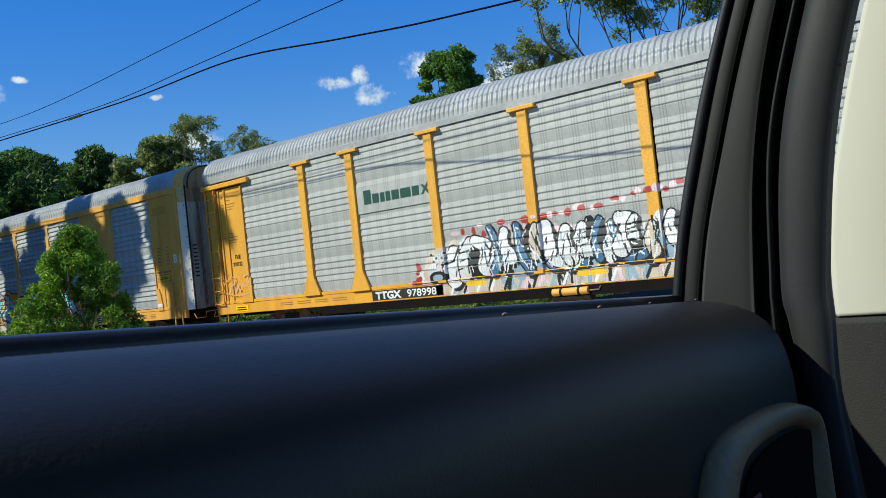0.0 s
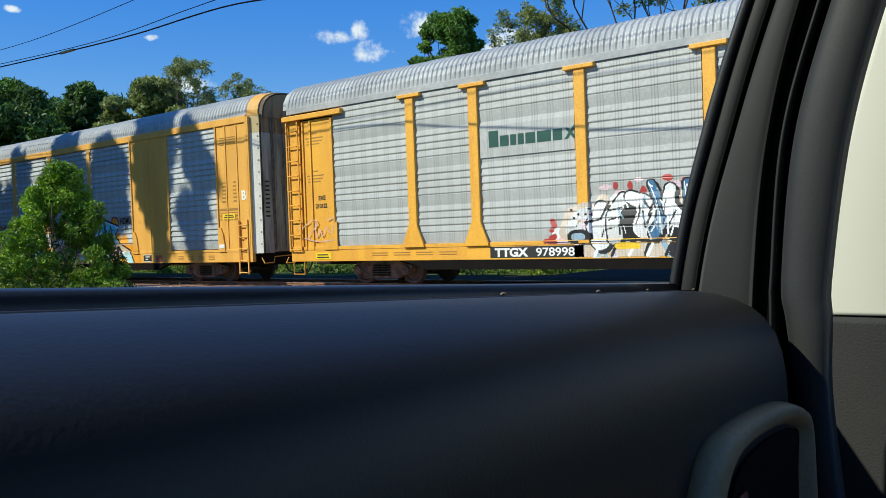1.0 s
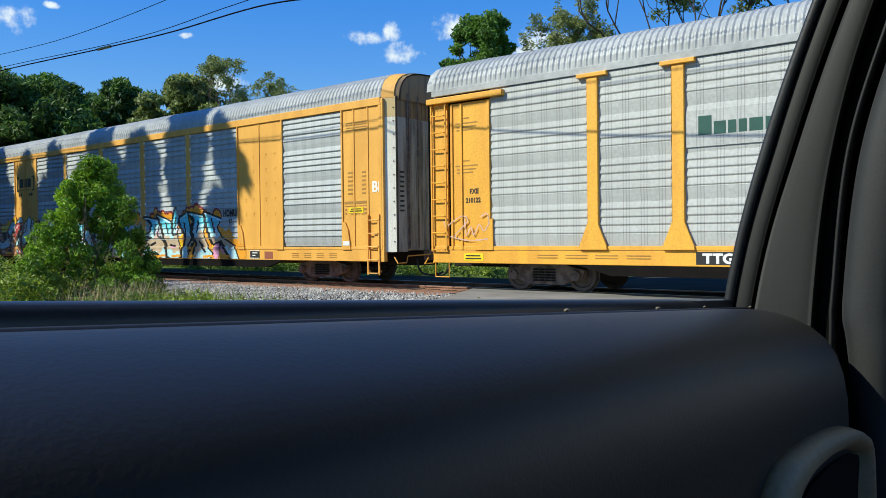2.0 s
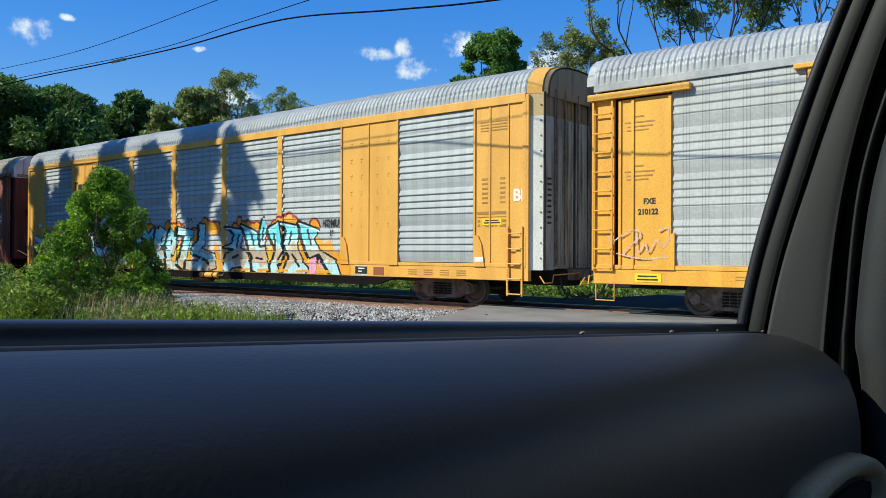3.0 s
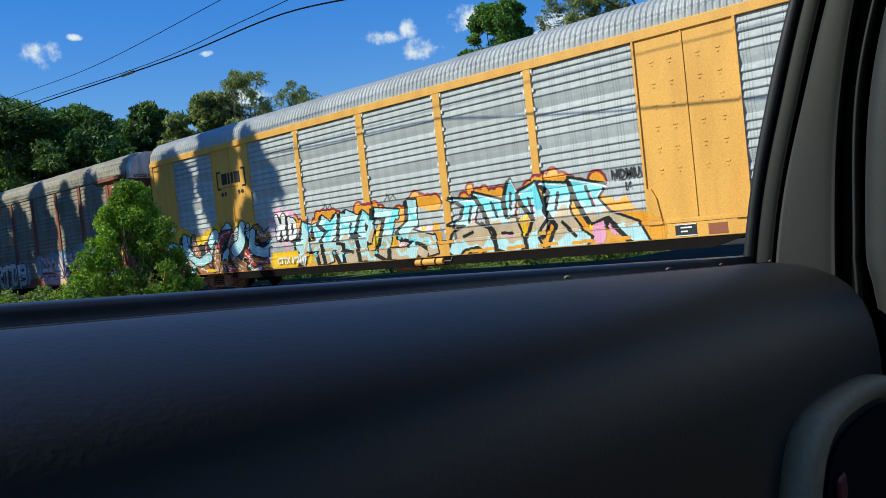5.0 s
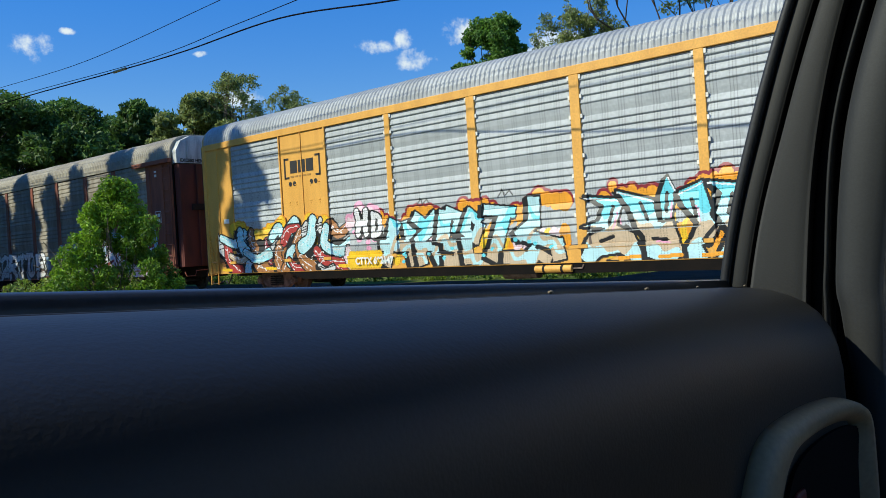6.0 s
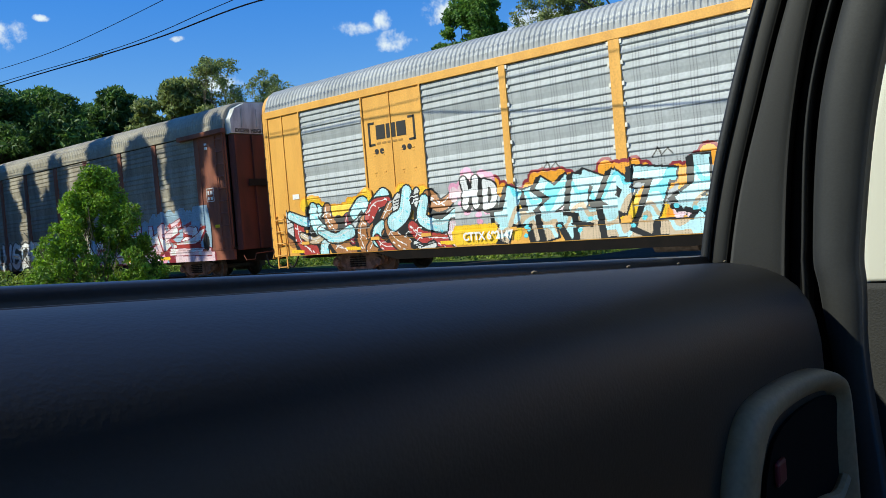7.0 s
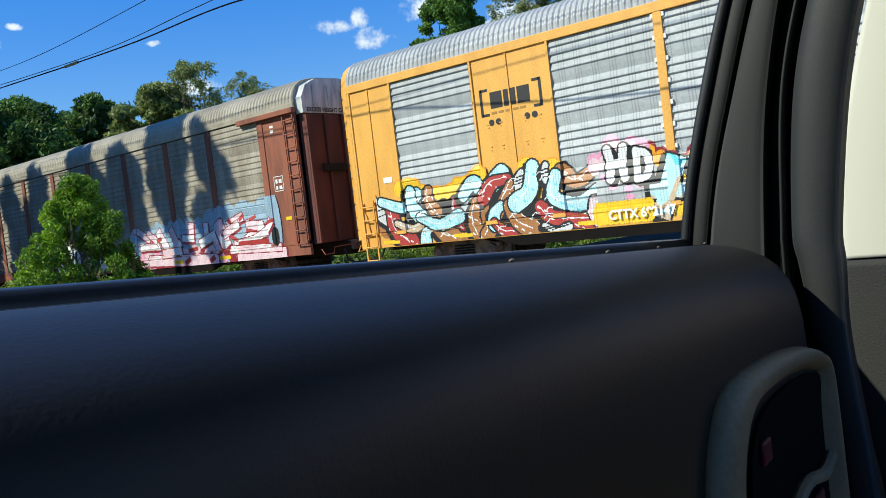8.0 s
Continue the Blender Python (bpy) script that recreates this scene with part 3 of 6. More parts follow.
def make_coupler(car, half, s):
    bm = bmesh.new()
    box(bm, s * half, s * (half + 0.55), -0.30, 0.30, 0.66, 0.94, 0.03)
    box(bm, s * (half + 0.55), s * (half + 0.95), -0.11, 0.11, 0.70, 0.88, 0.03)
    box(bm, s * (half + 0.92), s * (half + 1.12), -0.20, 0.12, 0.66, 0.93, 0.05)
    cp = part("coupler", bm, DIRTY_STEEL, car, "dusty steel coupler")
    bm = bmesh.new()
    pts = smooth_curve([(s * (half + 0.25), -0.5, 0.72), (s * (half + 0.45), -0.55, 0.36), (s * (half + 0.8), -0.4, 0.26), (s * (half + 1.05), -0.3, 0.36)], 6)
    tube(bm, pts, 0.028, 8)
    part("air_hose", bm, RUBBER, cp)
    bm = bmesh.new()
    tube(bm, [(s * (half + 0.30), -1.45, 0.78), (s * (half + 0.42), -1.45, 0.62), (s * (half + 0.42), -1.1, 0.62), (s * (half + 0.42), -1.05, 0.80), (s * (half + 0.62), -0.2, 0.84)], 0.016, 6)
    part("uncoupling_lever", bm, sill_paint(car), cp)


def sill_paint(car):
    return {"yellow": YELLOW, "silver": YELLOW_F, "brown": BROWN}[car["paint"]]


def corner_end(car, half, s, low, high, split, cap):
    """The folded end of the car: angled corner panels, end doors, a rounded hood at the top."""
    xe = s * half
    out = 0.43
    for ys in (-1, 1):
        face = [(xe, ys * 1.585), (xe + s * 0.40, ys * 1.42), (xe + s * 0.40, ys * 1.35), (xe, ys * 1.515)]
        fold = [(xe + s * 0.405, ys * 1.415), (xe + s * out, ys * 1.10), (xe + s * out, ys * 1.04), (xe + s * 0.405, ys * 1.35)]
        for name, z0, z1, paint_low, paint_fold in (("corner_panel", 0.92, split, low, END_GREY if low is WHITE else low), ("upper_corner_panel", split + 0.003, 5.10, END_TAN if high is END_BROWN else high, high)):
            bm = bmesh.new()
            prism(bm, face, z0, z1, "z")
            c = part(name, bm, paint_low, car)
            bm = bmesh.new()
            prism(bm, fold, z0, z1, "z")
            part("folded_panel", bm, paint_fold, c)
            bm = bmesh.new()
            prism(bm, [(xe + s * 0.38, ys * 1.44), (xe + s * 0.42, ys * 1.425), (xe + s * 0.42, ys * 1.40), (xe + s * 0.38, ys * 1.415)], z0, z1, "z")
            part("hinge_strip", bm, BLACK_STEEL, c)
            bm = bmesh.new()
            for k in range(11):
                z = 1.1 + k * 0.36
                if z0 < z < z1:
                    for q in (0.14, 0.80):
                        p = Vector((xe + s * 0.40 * q, ys * (1.585 - 0.165 * q), z + 0.1 * (q > 0.5)))
                        tube(bm, [p, p + Vector((s * 0.38, ys * 0.925, 0)) * 0.014], 0.022, 6)
            tagged(part("rivet", bm, DIRTY_STEEL, c), kind="stuff")
    bm = bmesh.new()
    box(bm, min(xe + s * 0.22, xe + s * 0.29), max(xe + s * 0.22, xe + s * 0.29), -1.36, 1.36, 0.95, 5.25, 0.006)
    part("end_backing", bm, BLACK_STEEL, car)
    # door leaves with folds
    for y0, y1, x in ((-1.1, -0.62, 0.41), (-0.60, -0.06, 0.36), (0.06, 0.60, 0.36), (0.62, 1.1, 0.41)):
        for z0, z1, mat in ((0.95, split, low if low is not WHITE else END_GREY), (split, 5.3, high)):
            bm = bmesh.new()
            box(bm, xe + s * (x - 0.05), xe + s * x, y0, y1, z0, z1, 0.006)
            for q in (0.2, 0.5, 0.8):
                yy = y0 + (y1 - y0) * q
                box(bm, xe + s * x, xe + s * (x + 0.02), yy - 0.02, yy + 0.02, z0 + 0.05, z1 - 0.05)
            part("end_door", bm, mat, car)
    bm = bmesh.new()
    for y in (-1.04, -0.98, -0.61, 0.0, 0.61):
        tube(bm, [(xe + s * 0.45, y, 1.0), (xe + s * 0.45, y, 5.2)], 0.02, 6)
    part("lock_rod", bm, DIRTY_STEEL, car)
    # hood
    sec = [(y, z - 0.02) for y, z in ROOF_CURVE]
    sec = sec + [(-y, z) for y, z in sec[-2::-1]]
    bm = bmesh.new()
    a = [bm.verts.new((xe - s * 0.02, y, z + 0.02)) for y, z in sec]
    b = [bm.verts.new((xe + s * 0.34, y * 0.905, z + 0.0)) for y, z in sec]
    for i in range(len(sec) - 1):
        bm.faces.new((a[i], a[i + 1], b[i + 1], b[i]))
    bm.faces.new(a)
    bm.faces.new(b)
    hood = part("end_hood", bm, cap, car)
    bm = bmesh.new()
    tube(bm, [(xe + s * (out + 0.025), y * 0.84, z - 0.045) for y, z in sec], 0.022, 6)
    part("end_rim", bm, BLACK_STEEL, hood)
    bm = bmesh.new()
    a = [bm.verts.new((xe + s * 0.33, y * 0.895, z - 0.02)) for y, z in sec]
    b = [bm.verts.new((xe + s * (out + 0.02), y * 0.84, z - 0.05)) for y, z in sec]
    for i in range(len(sec) - 1):
        bm.faces.new((a[i], a[i + 1], b[i + 1], b[i]))
    bm.faces.new(a)
    bm.faces.new(b)
    part("hood_end", bm, high if high is not WHITE else cap, hood)


def slots(car, x0, x1, z0, z1, y, mat, cols, rows):
    bm = bmesh.new()
    for i in range(cols):
        for j in range(rows):
            x = x0 + (x1 - x0) * (i + 0.5) / cols
            z = z0 + (z1 - z0) * (j + 0.5) / rows
            box(bm, x - 0.045, x + 0.045, y - 0.012, y, z - 0.012, z + 0.012)
            box(bm, x - 0.02, x + 0.02, y - 0.012, y, z - 0.09, z - 0.07)
    return tagged(part("lashing_slots", bm, mat, car), kind="stuff")


PANEL_Z0, PANEL_Z1 = 1.08, 4.88
CARS = []


def start_car(paint, xc, label):
    car = new("autorack_car")
    car["paint"] = paint
    car.location = (xc, TRACK_Y, 0)
    tagged(car, label, "railcar", "railcars of the train")
    CARS.append((car, xc))
    return car


def make_yellow_car():
    xc, half = -24.3, 13.45
    car = start_car("yellow", xc, "yellow car carrier wagon with grey screens and spray paint")
    L = lambda X: X - xc
    make_underframe(car, half, YELLOW)
    make_roof(car, -half, half, ROOF, dents=1)
    y = -1.585
    bays = [(-36.2, -33.58), (-31.43, -28.94), (-28.71, -26.04), (-25.74, -23.03), (-22.74, -20.09), (-19.84, -17.19), (-14.99, -12.37)]
    for a, b in bays:
        side_panels(car, L(a) - 0.02, L(b) + 0.02, PANEL_Z0, PANEL_Z1, y + 0.02, SCREEN)
    # posts between the screens
    for a, b in ((-28.94, -28.71), (-26.04, -25.74), (-23.03, -22.74), (-20.09, -19.84)):
        bm = bmesh.new()
        box(bm, L(a) + 0.02, L(b) - 0.02, y - 0.045, y + 0.05, 0.985, 4.95, 0.008)
        p = part("side_post", bm, YELLOW, car)
        for k in range(9):
            z = 1.3 + k * 0.44
            for xx in (L(a) + 0.0, L(b) - 0.0):
                bm = bmesh.new()
                box(bm, xx - 0.03, xx + 0.03, y - 0.036, y + 0.0, z - 0.045, z + 0.045)
                part("screen_clip", bm, WHITE, p)
    # plated stretches
    for a, b, seams in ((-37.75, -36.2, (-37.0,)), (-33.58, -31.43, (-32.55,)), (-17.19, -14.99, (-16.1,)), (-12.37, -10.85, (-11.9, -11.35))):
        bm = bmesh.new()
        box(bm, L(a), L(b), y - 0.012, y + 0.05, 0.985, 5.0, 0.006)
        p = part("side_plate", bm, YELLOW, car)
        for sx in seams:
            bm = bmesh.new()
            box(bm, L(sx) - 0.018, L(sx) + 0.018, y - 0.035, y - 0.012, 1.1, 4.95)
            part("seam_rib", bm, YELLOW, p)
        for ex in (a, b):
            bm = bmesh.new()
            box(bm, L(ex) - 0.025, L(ex) + 0.025, y - 0.05, y - 0.01, 0.99, 4.96)
            part("edge_angle", bm, YELLOW, p)
        # gusset at the foot
        for ex, d in ((a, 1), (b, -1)):
            bm = bmesh.new()
            prism(bm, [(L(ex) - d * 0.02, 0.985), (L(ex) + d * 0.32, 0.985), (L(ex) + d * 0.22, 1.55), (L(ex) + d * 0.12, 1.75), (L(ex) - d * 0.02, 1.75)], y - 0.055, y - 0.012, "y")
            part("gusset", bm, YELLOW, p)
    slots(car, L(-17.0), L(-16.2), 1.9, 4.6, y - 0.012, YELLOW, 2, 6)
    slots(car, L(-16.0), L(-15.15), 1.9, 4.6, y - 0.012, YELLOW, 2, 6)
    slots(car, L(-33.4), L(-32.7), 2.0, 3.6, y - 0.012, YELLOW, 2, 3)
    slots(car, L(-32.4), L(-31.6), 2.0, 3.6, y - 0.012, YELLOW, 2, 3)
    # top and bottom rails
    bm = bmesh.new()
    box(bm, -half, half, y - 0.055, y + 0.06, 4.885, 5.09, 0.01)
    part("top_rail", bm, YELLOW, car)
    bm = bmesh.new()
    box(bm, -half, half, y - 0.028, y + 0.06, 0.982, 1.06, 0.006)
    part("bottom_rail", bm, YELLOW, car)
    for s in (-1, 1):
        bm = bmesh.new()
        box(bm, s * half - 0.09, s * half + 0.09, -1.63, -1.50, 0.66, 5.05, 0.01)
        part("corner_post", bm, YELLOW, car)
    corner_end(car, half, 1, WHITE, END_BROWN, 4.55, YELLOW)
    corner_end(car, half, -1, YELLOW, YELLOW, 4.05, YELLOW)
    make_ladder(car, L(-11.13), 0.30, 1.95, -1.60, YELLOW)
    make_ladder(car, L(-37.42), 0.30, 1.95, -1.60, YELLOW)
    for x in (-10.45, 10.45):
        make_truck(car, x)
    make_coupler(car, half, 1)
    make_coupler(car, half, -1)
    make_tank(car, L(-24.2), L(-23.2))
    fold_text = bmesh.new()
    for k in range(9):
        box(fold_text, half + 0.424, half + 0.432, -1.33, -1.17, 3.05 - 0.13 * k, 3.10 - 0.13 * k)
    tagged(part("stencil", fold_text, INK, car), kind="stuff")
    # markings
    f = y - 0.016
    bars([(L(-12.2), L(-11.35), f, 4.50 - 0.07 * k, 0.025) for k in range(4)], INK_SOFT, car)
    bars([(L(-12.15), L(-11.97), f, 3.10 - 0.115 * k, 0.045) for k in range(6)] + [(L(-11.60), L(-11.45), f, 3.10 - 0.115 * k, 0.045) for k in range(6)], INK_SOFT, car)
    bars([(L(-12.3), L(-11.42), f, 2.26, 0.07), (L(-12.3), L(-11.42), f, 2.19, 0.015)] + [(L(x), L(x + w), f, z, 0.06) for z in (2.07, 1.96) for x, w in ((-12.28, 0.07), (-12.05, 0.12), (-11.86, 0.06), (-11.75, 0.06), (-11.62, 0.19))], INK_SOFT, car)
    words("BI", 0.40, PAPER, car, (L(-11.22), f - 0.003, 2.56), "lettering", "white letters BI", 1.0, 0.012)
    bm = bmesh.new()
    box(bm, L(-12.13), L(-11.55), f - 0.008, f, 1.98 + 0.02, 2.16)
    sg = part("caution_plate", bm, SIGN_YELLOW, car, "bright yellow caution label")
    bars([(L(-12.04), L(-11.64), f - 0.009, 2.10, 0.025), (L(-12.08), L(-11.60), f - 0.009, 2.04, 0.03)], INK, sg, "label_text")
    bm = bmesh.new()
    box(bm, L(-12.35), L(-12.08), f - 0.045, f - 0.035, 1.10, 1.22)
    part("route_card", bm, PAPER, car, "small white card")
    bars([(L(-14.6 + 0.55 * i), L(-14.3 + 0.55 * i), -1.604, 0.86 - 0.055 * j, 0.02) for i in range(4) for j in range(3)], INK_SOFT, car)
    bm = bmesh.new()
    box(bm, L(-16.62), L(-16.15), -1.607, -1.600, 0.70, 0.95)
    cp = part("stencil_plate", bm, INK, car, "black stencil panel with white border")
    bars([(L(-16.62), L(-16.15), -1.608, 0.70, 0.02), (L(-16.62), L(-16.15), -1.608, 0.93, 0.02), (L(-16.50), L(-16.25), -1.608, 0.86, 0.03), (L(-16.50), L(-16.35), -1.608, 0.78, 0.03)], PAPER, cp, "label_text")
    bm = bmesh.new()
    box(bm, L(-15.9), L(-15.5), -1.607, -1.600, 0.70, 0.92)
    part("stencil_plate", bm, BROWN, car)
    # emblem: brackets, three blocks, dots
    bm = bmesh.new()
    for x, d in ((-33.36, 1), (-31.72, -1)):
        box(bm, L(x) - 0.035, L(x) + 0.035, f - 0.004, f, 3.52, 4.16)
        for z in (3.52, 4.10):
            box(bm, min(L(x), L(x) + d * 0.2), max(L(x), L(x) + d * 0.2), f - 0.004, f, z, z + 0.06)
    for k in range(3):
        x = L(-33.10) + 0.38 * k
        box(bm, x, x + 0.33, f - 0.004, f, 3.68, 4.06)
    part("emblem", bm, INK, car, "black emblem blocks between brackets")
    for x in (-33.13, -32.93, -32.13, -31.93):
        bm = bmesh.new()
        tube(bm, [(L(x), f, 3.36), (L(x), f - 0.005, 3.36)], 0.075, 14)
        part("emblem_dot", bm, INK, car)
    bars([(L(-33.1 + 0.2 * i), L(-32.95 + 0.2 * i), f, 3.55, 0.05) for i in range(5)], INK_SOFT, car)
    bm = bmesh.new()
    box(bm, L(-36.78), L(-36.48), f - 0.006, f, 2.35, 2.5)
    part("route_card", bm, PAPER, car, "small white card")
    return car


def t_post(car, x, y, mat, gusset=True, cap=True, top=4.86):
    bm = bmesh.new()
    box(bm, x - 0.13, x + 0.13, y - 0.068, y + 0.03, 1.0, top - 0.03, 0.012)
    p = part("side_post", bm, mat, car)
    if gusset:
        bm = bmesh.new()
        prism(bm, [(x - 0.34, 1.0), (x + 0.34, 1.0), (x + 0.33, 1.08), (x + 0.19, 1.42), (x + 0.135, 1.56), (x - 0.135, 1.56), (x - 0.19, 1.42), (x - 0.33, 1.08)], y - 0.082, y - 0.02, "y")
        part("gusset", bm, mat, p)
    if cap:
        bm = bmesh.new()
        box(bm, x - 0.37, x + 0.37, y - 0.11, y + 0.02, top - 0.03, top + 0.06, 0.012)
        part("post_cap", bm, mat, p)
    return p


def make_silver_car():
    xc, half = 4.4, 13.45
    car = start_car("silver", xc, "silver grey car carrier wagon with yellow posts and spray paint")
    L = lambda X: X - xc
    make_underframe(car, half, YELLOW_F)
    make_roof(car, -half, half, ROOF, drop=0.06, dents=2)
    y = -1.585
    left = [(-7.23, -4.60), (-4.36, -2.64), (-2.34, 0.20), (0.50, 3.03), (3.33, 6.00)]
    mid = 4.665
    bays = left + [(2 * mid - b, min(16.0, 2 * mid - a)) for a, b in left[:-1]]
    for a, b in bays:
        side_panels(car, L(a), L(b), PANEL_Z0, 4.86, y + 0.02, SCREEN_G, 0.66)
    posts = [-4.43, -2.47, 0.37, 3.20]
    for k, X in enumerate(posts + [2 * mid - p for p in posts]):
        t_post(car, L(X), y, YELLOW_F, gusset=k % 4 < 2, cap=True, top=4.80)
    bm = bmesh.new()
    box(bm, -half, half, y - 0.03, y + 0.05, 4.865, 5.03, 0.01)
    part("top_rail", bm, ROOF, car)
    bm = bmesh.new()
    box(bm, -half, half, y - 0.028, y + 0.06, 0.982, 1.075, 0.006)
    part("bottom_rail", bm, YELLOW_F, car)
    for s in (-1, 1):
        # end bay: ladder, slot, plate, header beam
        bm = bmesh.new()
        a, b = sorted((s * 11.62, s * 12.84))
        box(bm, a, b, y - 0.01, y + 0.05, 0.985, 4.62, 0.006)
        p = part("side_plate", bm, YELLOW_F, car)
        for q in (11.66, 12.50, 12.80):
            bm = bmesh.new()
            box(bm, s * q - 0.03, s * q + 0.03, y - 0.045, y - 0.01, 1.0, 4.6)
            part("edge_angle", bm, YELLOW_F, p)
        bm = bmesh.new()
        prism(bm, [(s * 11.55, 0.985), (s * 12.1, 0.985), (s * 11.9, 1.65), (s * 11.55, 1.75)], y - 0.05, y - 0.012, "y")
        part("gusset", bm, YELLOW_F, p)
        bm = bmesh.new()
        a, b = sorted((s * 11.2, s * 13.55))
        box(bm, a, b, y - 0.13, y + 0.03, 4.66, 4.80, 0.012)
        part("header_beam", bm, YELLOW_F, car)
        bm = bmesh.new()
        a, b = sorted((s * 12.95, s * 13.45))
        box(bm, a, b, y + 0.0, y + 0.05, 0.985, 4.66, 0.006)
        part("corner_plate", bm, YELLOW_F, car)
        make_ladder(car, s * 13.2, 0.95, 4.65, y - 0.01, YELLOW_F, 0.46, 0.42)
        xe = s * half
        bm = bmesh.new()
        box(bm, min(xe, xe - s * 0.12), max(xe, xe - s * 0.12), -1.5, 1.5, 0.95, 5.02, 0.01)
        wl = part("end_wall", bm, END_GREY, car)
        for yy in (-1.1, -0.55, 0.0, 0.55, 1.1):
            bm = bmesh.new()
            box(bm, min(xe, xe + s * 0.05), max(xe, xe + s * 0.05), yy - 0.05, yy + 0.05, 1.0, 4.95, 0.006)
            part("end_rib", bm, END_BROWN, wl)
        bm = bmesh.new()
        sec = [(-1.53, 5.03), (-1.5, 5.25), (-1.36, 5.5), (-1.1, 5.68), (0, 5.78), (1.1, 5.68), (1.36, 5.5), (1.5, 5.25), (1.53, 5.03)]
        prism(bm, sec, xe - s * 0.02, xe + s * 0.22, "x")
        part("end_hood", bm, ROOF, car)
        bm = bmesh.new()
        tube(bm, [(s * 12.95, -1.57, 0.70), (s * 12.95, -1.57, 0.30), (s * 13.4, -1.57, 0.30), (s * 13.4, -1.57, 0.70)], 0.018, 6)
        part("stirrup_step", bm, YELLOW_F, car)
        make_coupler(car, half, s)
        make_truck(car, s * 10.45)
    make_tank(car, L(3.5), L(4.4))
    f = y - 0.012
    words("FXE", 0.165, INK, car, (L(-7.86), f - 0.003, 2.37), "lettering", "black letters FXE", 1.0, 0.006)
    words("210122", 0.165, INK, car, (L(-7.98), f - 0.003, 2.15), "lettering", "black car number", 0.92, 0.006)
    for z in (4.1, 3.05):
        bars([(L(-8.05), L(-7.85), f, z + 0.12, 0.03), (L(-8.3), L(-7.6), f, z, 0.03), (L(-8.25), L(-7.65), f, z - 0.09, 0.03), (L(-8.25), L(-7.75), f, z - 0.17, 0.03)], INK_SOFT, car)
    # number board on the sill
    bm = bmesh.new()
    box(bm, L(-2.12), L(0.34), -1.606, -1.600, 0.70, 0.96)
    nb = part("number_board", bm, INK, car, "black board with white car number")
    words("TTGX", 0.265, PAPER, nb, (L(-1.98), -1.608, 0.735), "lettering", "white letters TTGX", 1.25, 0.012)
    words("978998", 0.265, PAPER, nb, (L(-0.87), -1.608, 0.735), "lettering", "white car number", 1.25, 0.004)
    bars([(L(-8.05), L(-7.45), -1.604, 0.72, 0.18)], SIGN_YELLOW, car, "caution_plate")
    bars([(L(-7.98), L(-7.55), -1.610, 0.83, 0.03), (L(-8.0), L(-7.52), -1.610, 0.76, 0.03)], INK, car, "label_text")
    bars([(L(-5.9 + 0.75 * i), L(-5.35 + 0.75 * i), -1.604, 0.86 - 0.06 * j, 0.02) for i in range(4) for j in range(2)], INK_SOFT, car)
    for a, b in ((4.25, 4.8), (6.6, 7.1), (1.15, 1.55)):
        bm = bmesh.new()
        box(bm, L(a), L(b), -1.618, -1.602, 0.99, 1.075)
        part("reflector_strip", bm, SIGN_YELLOW, car)
    # company name as plain green blocks on a smooth painted band
    bm = bmesh.new()
    box(bm, L(-2.33), L(0.20), y - 0.011, y + 0.0, 3.06, 3.80, 0.004)
    nm = part("name_band", bm, SCREEN_G, car)
    bm = bmesh.new()
    f2 = y - 0.016
    x = L(-2.06)
    for w, h in ((0.27, 0.38), (0.24, 0.25), (0.16, 0.25), (0.16, 0.25), (0.26, 0.25), (0.36, 0.25), (0.24, 0.25)):
        box(bm, x, x + w, f2, f2 + 0.006, 3.29, 3.29 + h)
        x += w + 0.045
    prism(bm, [(x, 3.29), (x + 0.09, 3.29), (x + 0.36, 3.62), (x + 0.27, 3.62)], f2, f2 + 0.006, "y")
    prism(bm, [(x + 0.02, 3.54), (x + 0.11, 3.54), (x + 0.33, 3.29), (x + 0.24, 3.29)], f2 - 0.004, f2 + 0.002, "y")
    tagged(part("company_name", bm, GREEN_INK, nm, "dark green blocks of a company name"), kind="stuff")
    return car


